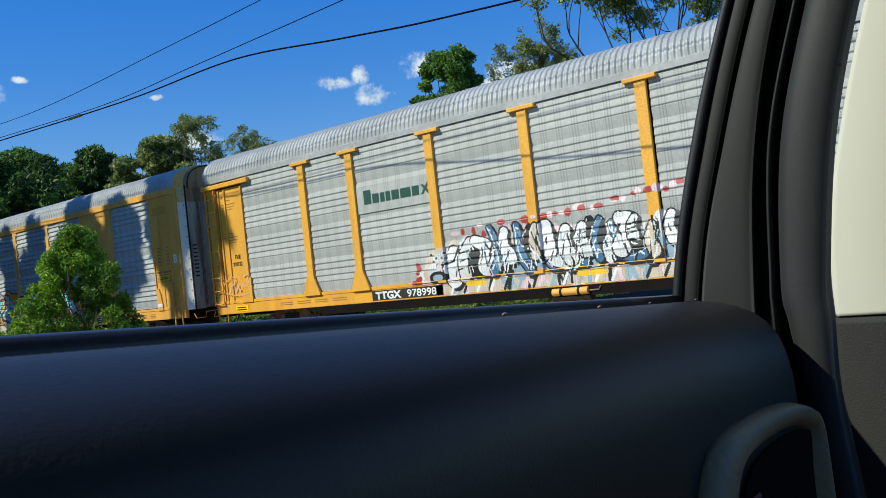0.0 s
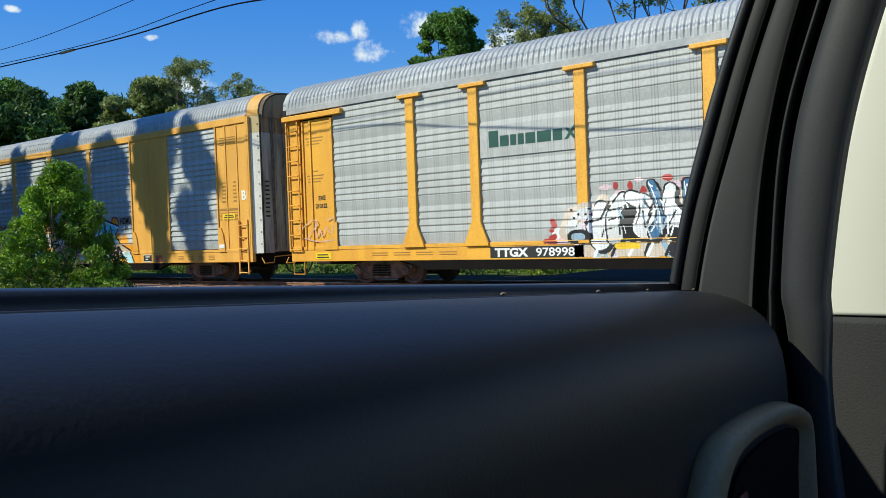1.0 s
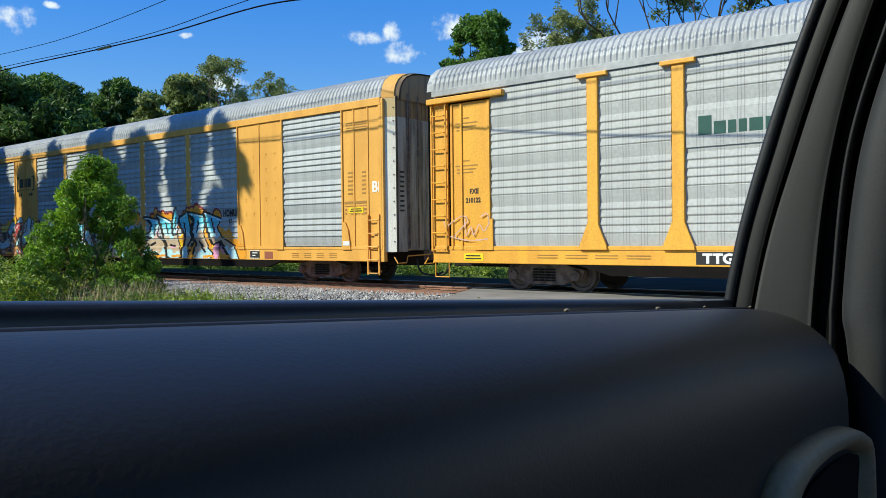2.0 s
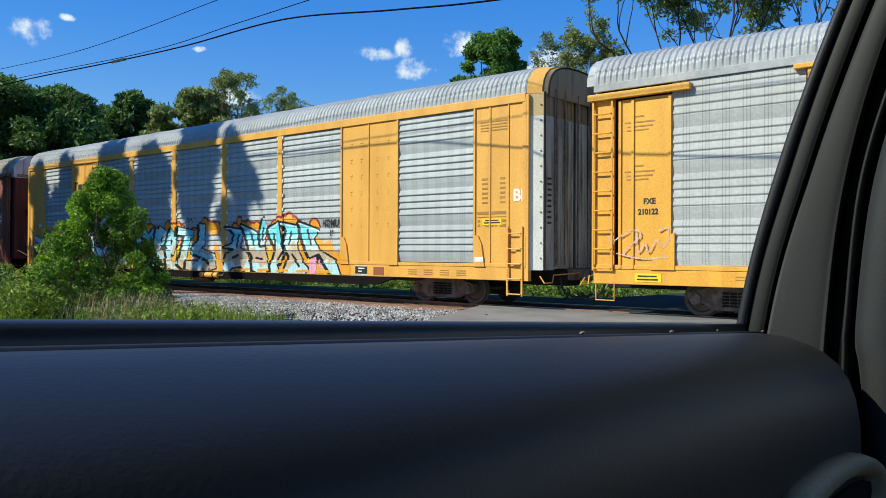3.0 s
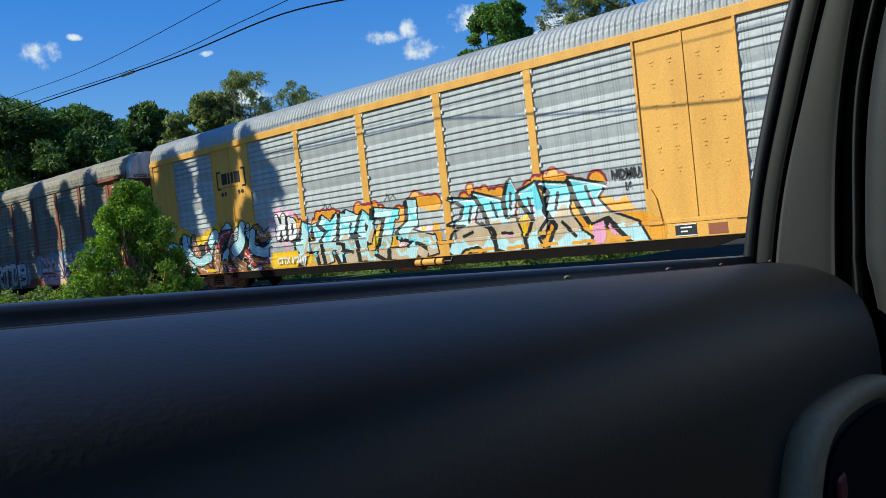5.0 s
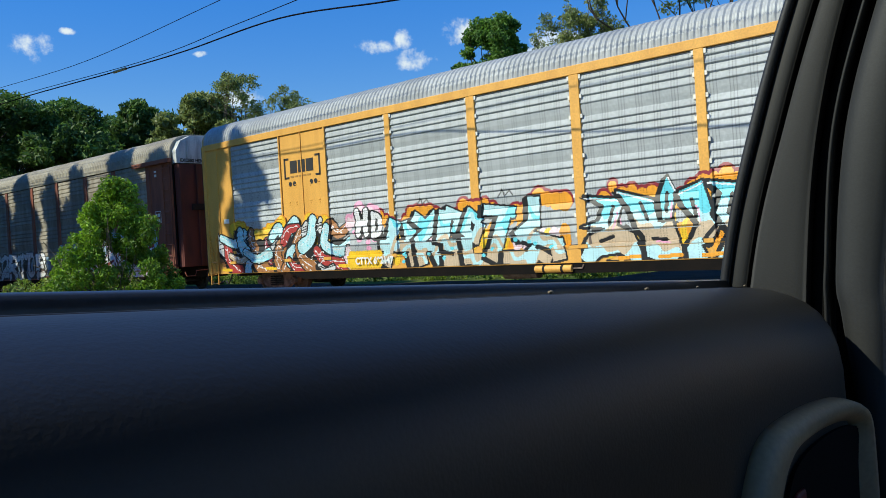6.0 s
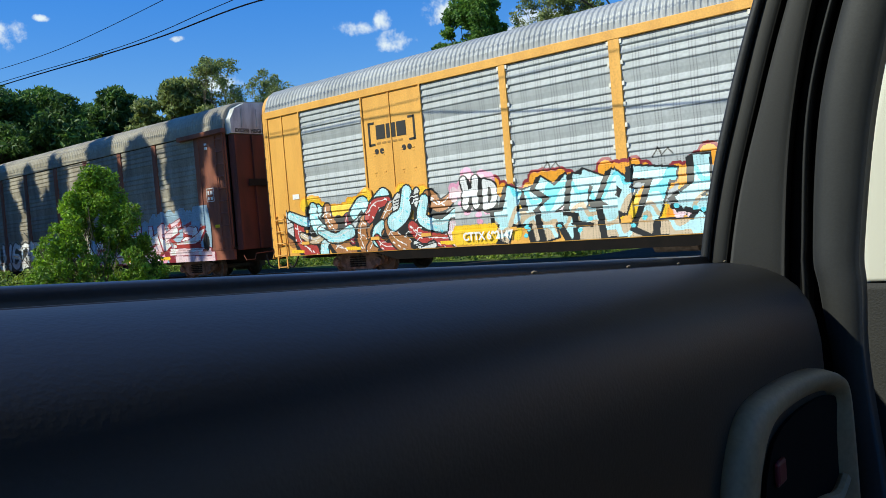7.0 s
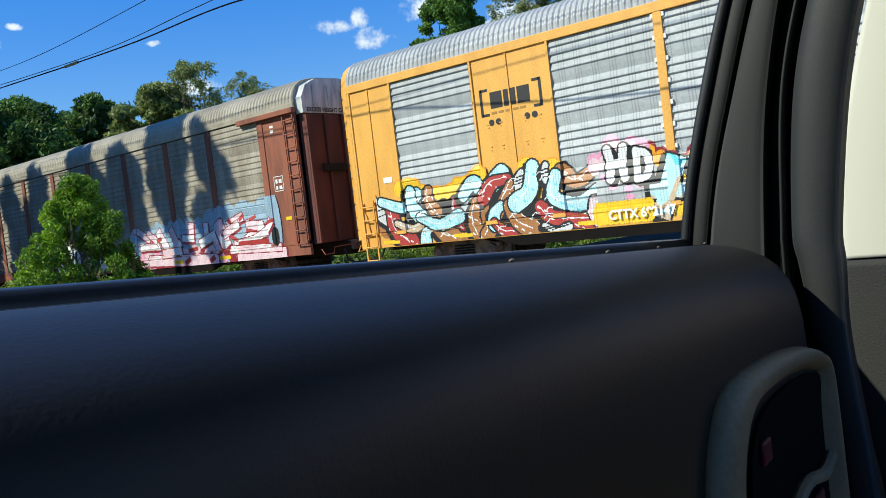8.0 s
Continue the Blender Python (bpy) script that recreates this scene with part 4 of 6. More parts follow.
def make_brown_car():
    half = 13.45
    xc = -39.95 - half
    car = start_car("brown", xc, "rusty brown car carrier wagon with dirty screens and spray paint")
    L = lambda X: X - xc
    make_underframe(car, half, BROWN)
    make_roof(car, -half, half, ROOF_R, drop=0.02, dents=3)
    y = -1.585
    edges = [-41.55, -44.2, -46.65, -49.35, -51.95]
    edges = edges + [2 * xc - e for e in edges[::-1]]
    for k in range(len(edges) - 1):
        side_panels(car, L(edges[k + 1]) + 0.1, L(edges[k]) - 0.1, PANEL_Z0, 4.88, y + 0.02, SCREEN_R, 0.6)
    for X in edges:
        t_post(car, L(X), y + 0.03, BROWN, gusset=False, cap=False, top=4.9)
    bm = bmesh.new()
    box(bm, -half, half, y - 0.03, y + 0.05, 4.90, 5.07, 0.01)
    part("top_rail", bm, ROOF_R, car)
    bm = bmesh.new()
    box(bm, -half, half, y - 0.028, y + 0.06, 0.982, 1.075, 0.006)
    part("bottom_rail", bm, BROWN, car)
    for s in (-1, 1):
        bm = bmesh.new()
        a, b = sorted((s * 11.75, s * 13.05))
        box(bm, a, b, y - 0.01, y + 0.05, 0.985, 4.78, 0.006)
        part("side_plate", bm, BROWN, car)
        bm = bmesh.new()
        a, b = sorted((s * 10.9, s * 13.5))
        box(bm, a, b, y - 0.15, y + 0.03, 4.78, 4.93, 0.012)
        part("header_beam", bm, BROWN, car)
        bm = bmesh.new()
        a, b = sorted((s * 12.98, s * 13.45))
        box(bm, a, b, y - 0.02, y + 0.05, 0.985, 4.80, 0.006)
        part("corner_plate", bm, BROWN, car)
        make_ladder(car, s * 13.2, 0.95, 4.78, y - 0.02, BROWN, 0.44, 0.40)
        bm = bmesh.new()
        xe = s * half
        box(bm, min(xe, xe + s * 0.25), max(xe, xe + s * 0.25), -1.45, 1.45, 0.95, 4.72, 0.02)
        part("end_wall", bm, END_RED_SHADED, car)
        bm = bmesh.new()
        for yy in (-1.4, -0.7, 0.0, 0.7, 1.4):
            box(bm, min(xe + s * 0.25, xe + s * 0.32), max(xe + s * 0.25, xe + s * 0.32), yy - 0.04, yy + 0.04, 0.97, 4.70)
        part("end_rib", bm, END_RED_SHADED, car)
        bm = bmesh.new()
        sec = [(-1.5, 4.74), (-1.5, 5.2), (-1.3, 5.55), (-0.9, 5.74), (0, 5.80), (0.9, 5.74), (1.3, 5.55), (1.5, 5.2), (1.5, 4.74)]
        prism(bm, sec, xe - s * 0.05, xe + s * 0.28, "x")
        hood = part("end_hood", bm, END_WHITE, car, "weathered white upper end")
        bm = bmesh.new()
        tube(bm, [(xe - s * 0.06, p * 1.012, q + 0.012) for p, q in sec], 0.035, 6)
        part("hood_gasket", bm, BLACK_STEEL, hood)
        for yy in (-1.05, -0.45, 0.15, 0.75):
            bm = bmesh.new()
            box(bm, min(xe + s * 0.28, xe + s * 0.31), max(xe + s * 0.28, xe + s * 0.31), yy - 0.03, yy + 0.03, 4.95, 5.55)
            part("hood_rib", bm, END_WHITE, hood)
        bm = bmesh.new()
        box(bm, min(xe + s * 0.33, xe + s * 0.36), max(xe + s * 0.33, xe + s * 0.36), -1.02, -0.05, 3.02, 3.25, 0.006)
        part("end_vent", bm, BLACK_STEEL, car, "black slot in the end")
        make_coupler(car, half, s)
        make_truck(car, s * 10.45)
    f = y - 0.014
    cu = words("EXCESS HEIGHT CAR", 0.17, INK, car, (0, 0, 0), "lettering", "black letters on the white upper end", 1.0, 0.006)
    cu.data.transform(Matrix.Translation((half + 0.285, -1.35, 4.78)) @ Matrix.Rotation(radians(90), 4, "Z"))
    bars([(12.2, 12.62, f, 3.05, 0.02), (12.2, 12.62, f, 2.62, 0.02), (12.2, 12.22, f, 2.62, 0.44), (12.60, 12.62, f, 2.62, 0.44), (12.27, 12.36, f, 2.86, 0.12), (12.42, 12.55, f, 2.86, 0.12), (12.27, 12.36, f, 2.68, 0.10), (12.42, 12.55, f, 2.68, 0.10)], PAPER, car)
    bars([(12.3, 12.45, f, 4.35, 0.09), (12.3, 12.45, f, 4.50, 0.07)], PAPER, car)
    bm = bmesh.new()
    box(bm, 12.55, 12.8, f - 0.01, f, 1.74, 1.84)
    part("caution_plate", bm, SIGN_YELLOW, car)
    return car


yellow_car = make_yellow_car()
silver_car = make_silver_car()
brown_car = make_brown_car()


# ---- spray painted pieces ----
def paint(name, rgb, rough=0.5):
    return perforate(material(name, rgb, tuple(c * 0.82 for c in rgb), rough=rough, scale=2.5, fine=20, amount=0.6, bump=0.02), tuple(c * 0.35 for c in rgb))


SPRAY = {
    "cyan": paint("cyan spray paint", (0.16, 0.66, 0.76)), "ice": paint("pale blue spray paint", (0.50, 0.76, 0.80)), "sand": paint("sand spray paint", (0.60, 0.46, 0.31)),
    "black": paint("black spray paint", (0.012, 0.012, 0.014)), "orange": paint("orange spray paint", (0.86, 0.36, 0.03)), "wine": paint("wine red spray paint", (0.26, 0.02, 0.035)),
    "red": paint("red spray paint", (0.42, 0.045, 0.04)), "rust": paint("rust brown spray paint", (0.40, 0.17, 0.06)), "white": paint("white spray paint", (0.80, 0.80, 0.80)),
    "pink": paint("pink spray paint", (0.80, 0.36, 0.52)), "blue": paint("steel blue spray paint", (0.06, 0.17, 0.32)), "rose": paint("pale rose spray paint", (0.78, 0.58, 0.62)),
    "haze": paint("dusty blue spray paint", (0.30, 0.42, 0.52)), "cream": paint("cream spray paint", (0.62, 0.52, 0.42)), "grey": paint("pale grey spray paint", (0.66, 0.67, 0.66)),
    "violet": paint("violet spray paint", (0.66, 0.43, 0.33)), "gold": paint("yellow spray paint", (0.88, 0.55, 0.03)),
}
HUES = list(SPRAY)
CELL = 0.02

# letter-like skeletons in a unit square
GLYPH = {
    "h": [[(0.12, 0), (0.2, 0.5), (0.1, 1)], [(0.88, 0), (0.82, 0.5), (0.95, 1)], [(0.15, 0.42), (0.85, 0.55)]],
    "a": [[(0.1, 0.85), (0.5, 1), (0.85, 0.8), (0.7, 0.45), (0.2, 0.2), (0.15, 0)], [(0.2, 0.05), (0.9, 0.1)], [(0.75, 0.5), (0.9, 0.1)]],
    "b": [[(0.15, 0), (0.2, 1)], [(0.2, 0.97), (0.75, 0.9), (0.75, 0.6), (0.25, 0.5), (0.85, 0.42), (0.85, 0.1), (0.2, 0.03)]],
    "e": [[(0.85, 0.9), (0.4, 1), (0.12, 0.6), (0.15, 0.15), (0.5, 0), (0.85, 0.15), (0.8, 0.45), (0.3, 0.5)]],
    "t": [[(0.0, 0.88), (0.5, 1), (1.0, 0.9)], [(0.5, 0.95), (0.42, 0.5), (0.55, 0)]],
    "o": [[(0.2, 0.9), (0.15, 0.35), (0.4, 0.05), (0.8, 0.2), (0.85, 0.75), (0.6, 1), (0.0, 1.0)]],
    "r": [[(0.12, 0), (0.2, 0.95)], [(0.15, 0.95), (0.75, 0.95), (0.8, 0.6), (0.3, 0.48), (0.95, 0)]],
    "d": [[(0.15, 0), (0.2, 1)], [(0.18, 0.98), (0.75, 0.85), (0.9, 0.45), (0.7, 0.1), (0.15, 0.02)]],
}


class Canvas:
    """A sheet of small painted cells over a stretch of a car's side, in the car's x and z."""

    def __init__(self, x0, x1, z0, z1, seed):
        self.x0, self.z0 = x0, z0
        self.nx, self.nz = int((x1 - x0) / CELL), int((z1 - z0) / CELL)
        self.hue = np.full((self.nz, self.nx), -1, dtype=int)
        self.X, self.Z = np.meshgrid(x0 + (np.arange(self.nx) + 0.5) * CELL, z0 + (np.arange(self.nz) + 0.5) * CELL)
        self.rng = np.random.default_rng(seed)

    def dist(self, pts):
        best = np.full(self.X.shape, 1e9)
        for (ax, az), (bx, bz) in zip(pts, pts[1:]):
            dx, dz = bx - ax, bz - az
            t = np.clip(((self.X - ax) * dx + (self.Z - az) * dz) / (dx * dx + dz * dz + 1e-9), 0, 1)
            best = np.minimum(best, np.hypot(self.X - ax - t * dx, self.Z - az - t * dz))
        return best

    def stroke(self, pts, width, hue, cut=None):
        m = self.dist(pts) < width / 2
        if cut is not None:
            m &= cut
        self.hue[m] = HUES.index(hue)

    def blob(self, x, z, rx, rz, hue):
        self.hue[((self.X - x) / rx) ** 2 + ((self.Z - z) / rz) ** 2 < 1] = HUES.index(hue)

    def shape(self, glyph, x, z, w, h, lean=0.0):
        out = []
        for line in GLYPH[glyph]:
            c = smooth_curve([(x + p[0] * w + lean * p[1], z + p[1] * h, 0) for p in line], 4)
            out.append([(p.x, p.y) for p in c])
        return out

    def letter(self, glyph, x, z, w, h, thick, hues, lean=0.0, rim="black", shade=(0.07, -0.05), glint=True, edge=0.055):
        lines = self.shape(glyph, x, z, w, h, lean)
        for l in lines:
            for q in (1.0, 0.66, 0.33):
                self.stroke([(a + shade[0] * q, b + shade[1] * q) for a, b in l], thick + 2 * edge * 0.8, rim)
            self.stroke(l, thick + 2 * edge, rim)
        wave = np.sin(self.X * 5 + self.Z * 3) * 0.10 + np.sin(self.X * 13 - self.Z * 9) * 0.05
        for l in lines:
            m = self.dist(l) < thick / 2
            level = (self.Z - z) / h + wave
            k = np.clip((level * len(hues)).astype(int), 0, len(hues) - 1)
            idx = np.array([HUES.index(q) for q in hues])
            self.hue[m] = idx[k][m]
        # inner decoration
        for l in lines:
            for _ in range(3):
                p = l[int(self.rng.integers(len(l)))]
                self.blob(p[0] + self.rng.normal(0, thick * 0.15), p[1], thick * 0.13, thick * 0.2, str(self.rng.choice(hues)))
            if glint and len(l) > 4:
                a, b2 = l[0], l[-1]
                for e, nx2 in ((a, l[1]), (b2, l[-2])):
                    d = Vector((e[0] - nx2[0], e[1] - nx2[1]))
                    if d.length > 1e-4 and self.rng.random() < 0.6:
                        d = d.normalized()
                        q = Vector((-d.y, d.x))
                        tip = Vector(e) + d * thick * 0.75
                        for wid, hue in ((thick * 1.25, rim), (thick * 0.95, hues[0 if e[1] < z + h / 2 else -1])):
                            for s in np.linspace(0, 1, 9):
                                c0 = Vector(e).lerp(tip, s)
                                k = wid * (1 - s) * 0.62
                                self.stroke([tuple(c0 - q * k), tuple(c0 + q * k)], 0.06, hue)
                m2 = l[len(l) // 2]
                self.stroke([(m2[0] - thick * 0.5, m2[1] - 0.1), (m2[0] + self.rng.normal(0, 0.1), m2[1] + self.rng.normal(0, 0.1))], 0.035, rim)
            if glint:
                self.stroke([(a - thick * 0.3, b + thick * 0.16) for a, b in l[: max(2, len(l) // 3)]], 0.03, "white")

    def form(self, pts, hues, shade, edge=0.075):
        """A sharp cornered letter: its shadow, its outline and its fill, which changes with height."""
        def inside(dx, dz):
            m = np.zeros(self.X.shape, dtype=bool)
            for (ax, az), (bx, bz) in zip(pts, pts[1:] + pts[:1]):
                az, bz = az + dz, bz + dz
                cross = (az > self.Z) != (bz > self.Z)
                m ^= cross & (self.X < (bx - ax) * (self.Z - az) / (bz - az + 1e-9) + ax + dx)
            return m
        for q in (1.0, 0.75, 0.5, 0.25):
            self.hue[inside(shade[0] * q, shade[1] * q)] = HUES.index("black")
        self.stroke(pts + pts[:1], edge * 1.5, "black")
        level = (self.Z - 0.70) / 1.55 + np.sin(self.X * 5 + self.Z * 3) * 0.07 + np.sin(self.X * 14 - self.Z * 9) * 0.04
        idx = np.array([HUES.index(q) for q in hues])[np.clip((level * len(hues)).astype(int), 0, len(hues) - 1)]
        m = inside(0, 0)
        self.hue[m] = idx[m]
        self.stroke(pts + pts[:1], edge * 0.75, "black")
        top = sorted(range(len(pts)), key=lambda k: -pts[k][1])[:2]
        self.stroke([(pts[k][0] + 0.03, pts[k][1] - 0.06) for k in top], 0.035, "white")

    def slab(self, pts, width, swell=0.0, shift=(0.0, 0.0), sharp=True):
        """The cells under a nibbed stroke, a little broader where it runs upright: sharp with flat ends, or bent and swelling towards its end."""
        m = np.zeros(self.X.shape, dtype=bool)
        if not sharp:
            if len(pts) == 2:
                (ax, az), (bx, bz) = pts
                pts = [pts[0], ((ax + bx) / 2 + (bz - az) * 0.16, (az + bz) / 2 - (bx - ax) * 0.16), pts[1]]
            pts = [(p.x, p.y) for p in smooth_curve([(p, q, 0) for p, q in pts], 6)]
        last = len(pts) - 2
        for i, ((ax, az), (bx, bz)) in enumerate(zip(pts, pts[1:])):
            dx, dz = bx - ax, bz - az
            n = math.hypot(dx, dz)
            half = width * (0.5 + 0.12 * abs(dz) / n) * (1.0 if sharp else 0.78 + 0.44 * i / (last + 1)) + swell
            u, v = self.X - ax - shift[0], self.Z - az - shift[1]
            if sharp:
                along, across = (u * dx + v * dz) / n, np.abs(u * dz - v * dx) / n
                joint = half * 0.8
                m |= (across < half) & (along > -(swell if i == 0 else joint)) & (along < n + (swell if i == last else joint))
            else:
                t = np.clip((u * dx + v * dz) / (n * n), 0, 1)
                m |= np.hypot(u - t * dx, v - t * dz) < half
        return m

    def wild(self, strokes, place, rim="black", edge=0.04, shade=(-0.09, -0.05), hues=None, low=0.7, high=2.1, together=False, sharp=True):
        """Angular letters from flat strokes (points, width, colour): shadow, outline and fill, stroke by stroke or as one."""
        done = [([(place(p), q) for p, q in pts], w, h) for pts, w, h in strokes]
        for pts, w, h in done:
            for k in (1.0, 0.66, 0.33):
                self.hue[self.slab(pts, w, edge * 0.8, (shade[0] * k, shade[1] * k), sharp)] = HUES.index(rim)
        if together:
            for pts, w, h in done:
                self.hue[self.slab(pts, w, edge, sharp=sharp)] = HUES.index(rim)
        level = (self.Z - low) / (high - low) + np.sin(self.X * 4.3 + self.Z * 3) * 0.16 + np.sin(self.X * 11 - self.Z * 7) * 0.08
        for pts, w, h in done:
            if not together:
                self.hue[self.slab(pts, w, edge, sharp=sharp)] = HUES.index(rim)
            m = self.slab(pts, w, sharp=sharp)
            if hues:
                idx = np.array([HUES.index(q) for q in hues])[np.clip((level * len(hues)).astype(int), 0, len(hues) - 1)]
                self.hue[m] = idx[m]
            else:
                self.hue[m] = HUES.index(h)
                (ax, az), (bx, bz) = pts[0], pts[1]
                if h == "grey":
                    for k in (0.25, 0.5, 0.75):
                        self.hue[m & self.slab([(ax + (bx - ax) * k - 0.3, az + (bz - az) * k - 0.06), (ax + (bx - ax) * k + 0.3, az + (bz - az) * k + 0.06)], 0.03)] = HUES.index("black")
                else:
                    self.hue[m & self.slab(pts, 0.024, 0.0, (-0.06, 0.04), sharp)] = HUES.index("white")
                    self.hue[m & (np.sin(self.X * 9 + self.Z * 17) > 0.93) & (np.sin(self.X * 31 - self.Z * 7) > 0.0)] = HUES.index("white" if h != "ice" else "cyan")

    def flames(self, x0, x1, z, core, rim, up=0.18):
        spots = [(x, z + self.rng.normal(0, 0.07) + 0.13 * math.sin(x * 3.1), self.rng.uniform(0.08, 0.20)) for x in np.arange(x0, x1, 0.23)]
        for x, q, r in spots:
            self.blob(x, q + up * 0.3, r + 0.06, r * 0.9 + up * 0.5, rim)
        for x, q, r in spots:
            self.blob(x, q, r + 0.02, r * 0.9 + up * 0.35, core)

    def finish(self, car, name, label, surface, lift=0.004):
        """Lay the painted cells over the car's side, following its ridges and posts."""
        j, i = np.nonzero(self.hue >= 0)
        if len(j) == 0:
            return None
        xs = self.x0 + np.arange(self.nx + 1) * CELL
        zs = self.z0 + np.arange(self.nz + 1) * CELL
        col = {}
        verts, faces, mats = [], [], []
        dep = np.array([[surface(x, z) for x in xs] for z in zs])
        used = {}
        for a, b in zip(j.tolist(), i.tolist()):
            q = []
            for da, db in ((0, 0), (0, 1), (1, 1), (1, 0)):
                key = (a + da, b + db)
                if key not in used:
                    used[key] = len(verts)
                    verts.append((xs[key[1]], dep[key] - lift, zs[key[0]]))
                q.append(used[key])
            faces.append(q)
            h = int(self.hue[a, b])
            if h not in col:
                col[h] = len(col)
            mats.append(col[h])
        ob = raw_part(name, verts, faces, SPRAY[HUES[next(iter(col))]], car, label)
        ob.data.materials.clear()
        for h in col:
            ob.data.materials.append(SPRAY[HUES[h]])
        ob.data.polygons.foreach_set("material_index", mats)
        return ob


def side_surface(posts, plates, panel_y, z0, z1, relief=1.0):
    """The near face of a car's side at x, z."""
    def at(x, z):
        if z < 0.985:
            return -1.602
        if z < 1.08:
            return -1.616
        for a, b, y in posts:
            if a <= x <= b:
                return y
        for a, b, y in plates:
            if a <= x <= b:
                return y
        return panel_y + ridge_depth(z, z0, z1, relief)
    return at


def paint_yellow_car():
    xc = -24.3
    y = -1.585
    posts = [(a - xc - 0.035, b - xc + 0.035, y - 0.047) for a, b in ((-28.94, -28.71), (-26.04, -25.74), (-23.03, -22.74), (-20.09, -19.84))]
    plates = [(a - xc - 0.03, b - xc + 0.03, y - 0.058 if w else y - 0.04) for a, b, w in ((-37.75, -36.2, 1), (-33.58, -31.43, 1), (-17.19, -14.99, 1))]
    surf = side_surface(posts, plates, y + 0.02, PANEL_Z0, PANEL_Z1)
    L = lambda X: X - xc
    # brown, red and pale blue piece
    c = Canvas(L(-37.1), L(-30.6), 0.68, 2.75, 1)
    c.flames(L(-36.2), L(-31.3), 2.02, "gold", "orange", 0.10)
    first = [
        ([(-37.2, 1.94), (-36.75, 1.4)], 0.27, "grey"), ([(-36.59, 1.65), (-36.07, 0.72)], 0.41, "red"), ([(-36.93, 1.87), (-36.16, 1.65), (-35.75, 1.94)], 0.27, "ice"), ([(-35.94, 2.03), (-35.64, 1.34)], 0.31, "ice"),
        ([(-36.45, 1.26), (-35.46, 1.22)], 0.19, "sand"), ([(-35.33, 2.0), (-35.12, 1.44)], 0.26, "rust"), ([(-35.44, 1.03), (-35.56, 0.72)], 0.24, "ice"), ([(-35.22, 1.16), (-34.43, 0.74)], 0.35, "rust"),
        ([(-34.5, 1.67), (-34.31, 1.05)], 0.22, "wine"), ([(-35.69, 1.35), (-34.42, 1.27)], 0.27, "ice")]
    second = [
        ([(-33.86, 1.54), (-33.85, 0.74)], 0.28, "rust"), ([(-34.24, 1.75), (-33.91, 2.04), (-33.54, 1.81), (-32.99, 2.14)], 0.32, "ice"), ([(-32.84, 2.01), (-33.61, 1.64)], 0.28, "red"),
        ([(-32.78, 1.83), (-33.39, 1.01), (-33.63, 0.72)], 0.28, "rust"), ([(-33.11, 1.4), (-33.37, 0.98)], 0.24, "ice"), ([(-33.35, 1.01), (-32.78, 0.74)], 0.23, "red"), ([(-32.85, 1.37), (-32.27, 0.76)], 0.36, "rust"),
        ([(-32.44, 2.1), (-32.55, 1.78)], 0.16, "grey"), ([(-32.13, 2.19), (-32.28, 1.65), (-32.67, 1.42)], 0.34, "ice")]
    third = [
        ([(-32.02, 1.26), (-31.7, 0.97), (-30.74, 0.86)], 0.33, "red"), ([(-32.0, 0.83), (-31.37, 0.76)], 0.14, "grey"), ([(-31.78, 2.18), (-31.78, 1.86)], 0.15, "grey"), ([(-31.33, 2.12), (-31.2, 1.89)], 0.13, "grey"),
        ([(-30.49, 2.03), (-31.03, 1.74), (-31.39, 1.97)], 0.28, "rust"), ([(-31.55, 1.93), (-31.65, 1.45), (-31.06, 1.23), (-30.5, 1.46)], 0.29, "ice"), ([(-30.68, 1.26), (-30.59, 0.85)], 0.25, "rose")]
    for x in np.arange(-36.9, -30.8, 0.34):
        c.blob(L(x), 1.15 + 0.25 * math.sin(x * 3), 0.30, 0.42, "black" if int(x * 7) % 3 else "rust")
    for letters in (first, second, third):
        c.wild(letters, L, sharp=False, edge=0.045)
    for k in range(22):
        p, q = c.rng.uniform(L(-36.6), L(-31.0)), c.rng.uniform(0.8, 2.0)
        c.stroke([(p, q), (p + 0.10, q + 0.09), (p + 0.22, q + 0.08)], 0.022, "white")
    for a in (-37.0, -34.6, -31.1):
        c.stroke([(L(a), 0.80), (L(a) + 0.5, 0.78)], 0.09, "gold")
    c.finish(car=yellow_car, name="spray_painting", label="brown, red and pale blue spray painted letters", surface=surf)
    # HD in white on a pink cloud
    c = Canvas(L(-30.75), L(-29.25), 0.68, 2.9, 2)
    c.flames(L(-30.6), L(-29.4), 2.05, "rose", "pink", 0.25)
    for k in range(9):
        c.blob(c.rng.uniform(L(-30.6), L(-29.5)), c.rng.uniform(1.2, 1.8), 0.10, 0.07, str(c.rng.choice(["pink", "rose"])))
    for k in range(10):
        c.blob(L(-30.6) + 0.13 * k, 0.95, 0.13, 0.26, "gold")
    c.letter("h", L(-30.30), 1.68, 0.44, 0.62, 0.19, ["white"], 0, glint=False, edge=0.045)
    c.letter("d", L(-29.68), 1.60, 0.38, 0.60, 0.16, ["white"], 0, glint=False, edge=0.045)
    c.finish(yellow_car, "spray_painting", "white letters outlined in black on a pink cloud", surf, 0.007)
    # pale blue and sand piece
    c = Canvas(L(-29.5), L(-22.9), 0.68, 2.75, 3)
    c.flames(L(-29.3), L(-23.3), 2.02, "orange", "wine", 0.16)
    for k in range(40):
        c.blob(L(-29.2) + 0.15 * k, c.rng.uniform(0.9, 1.7), 0.16, 0.3, str(c.rng.choice(["gold", "orange", "rose"])))
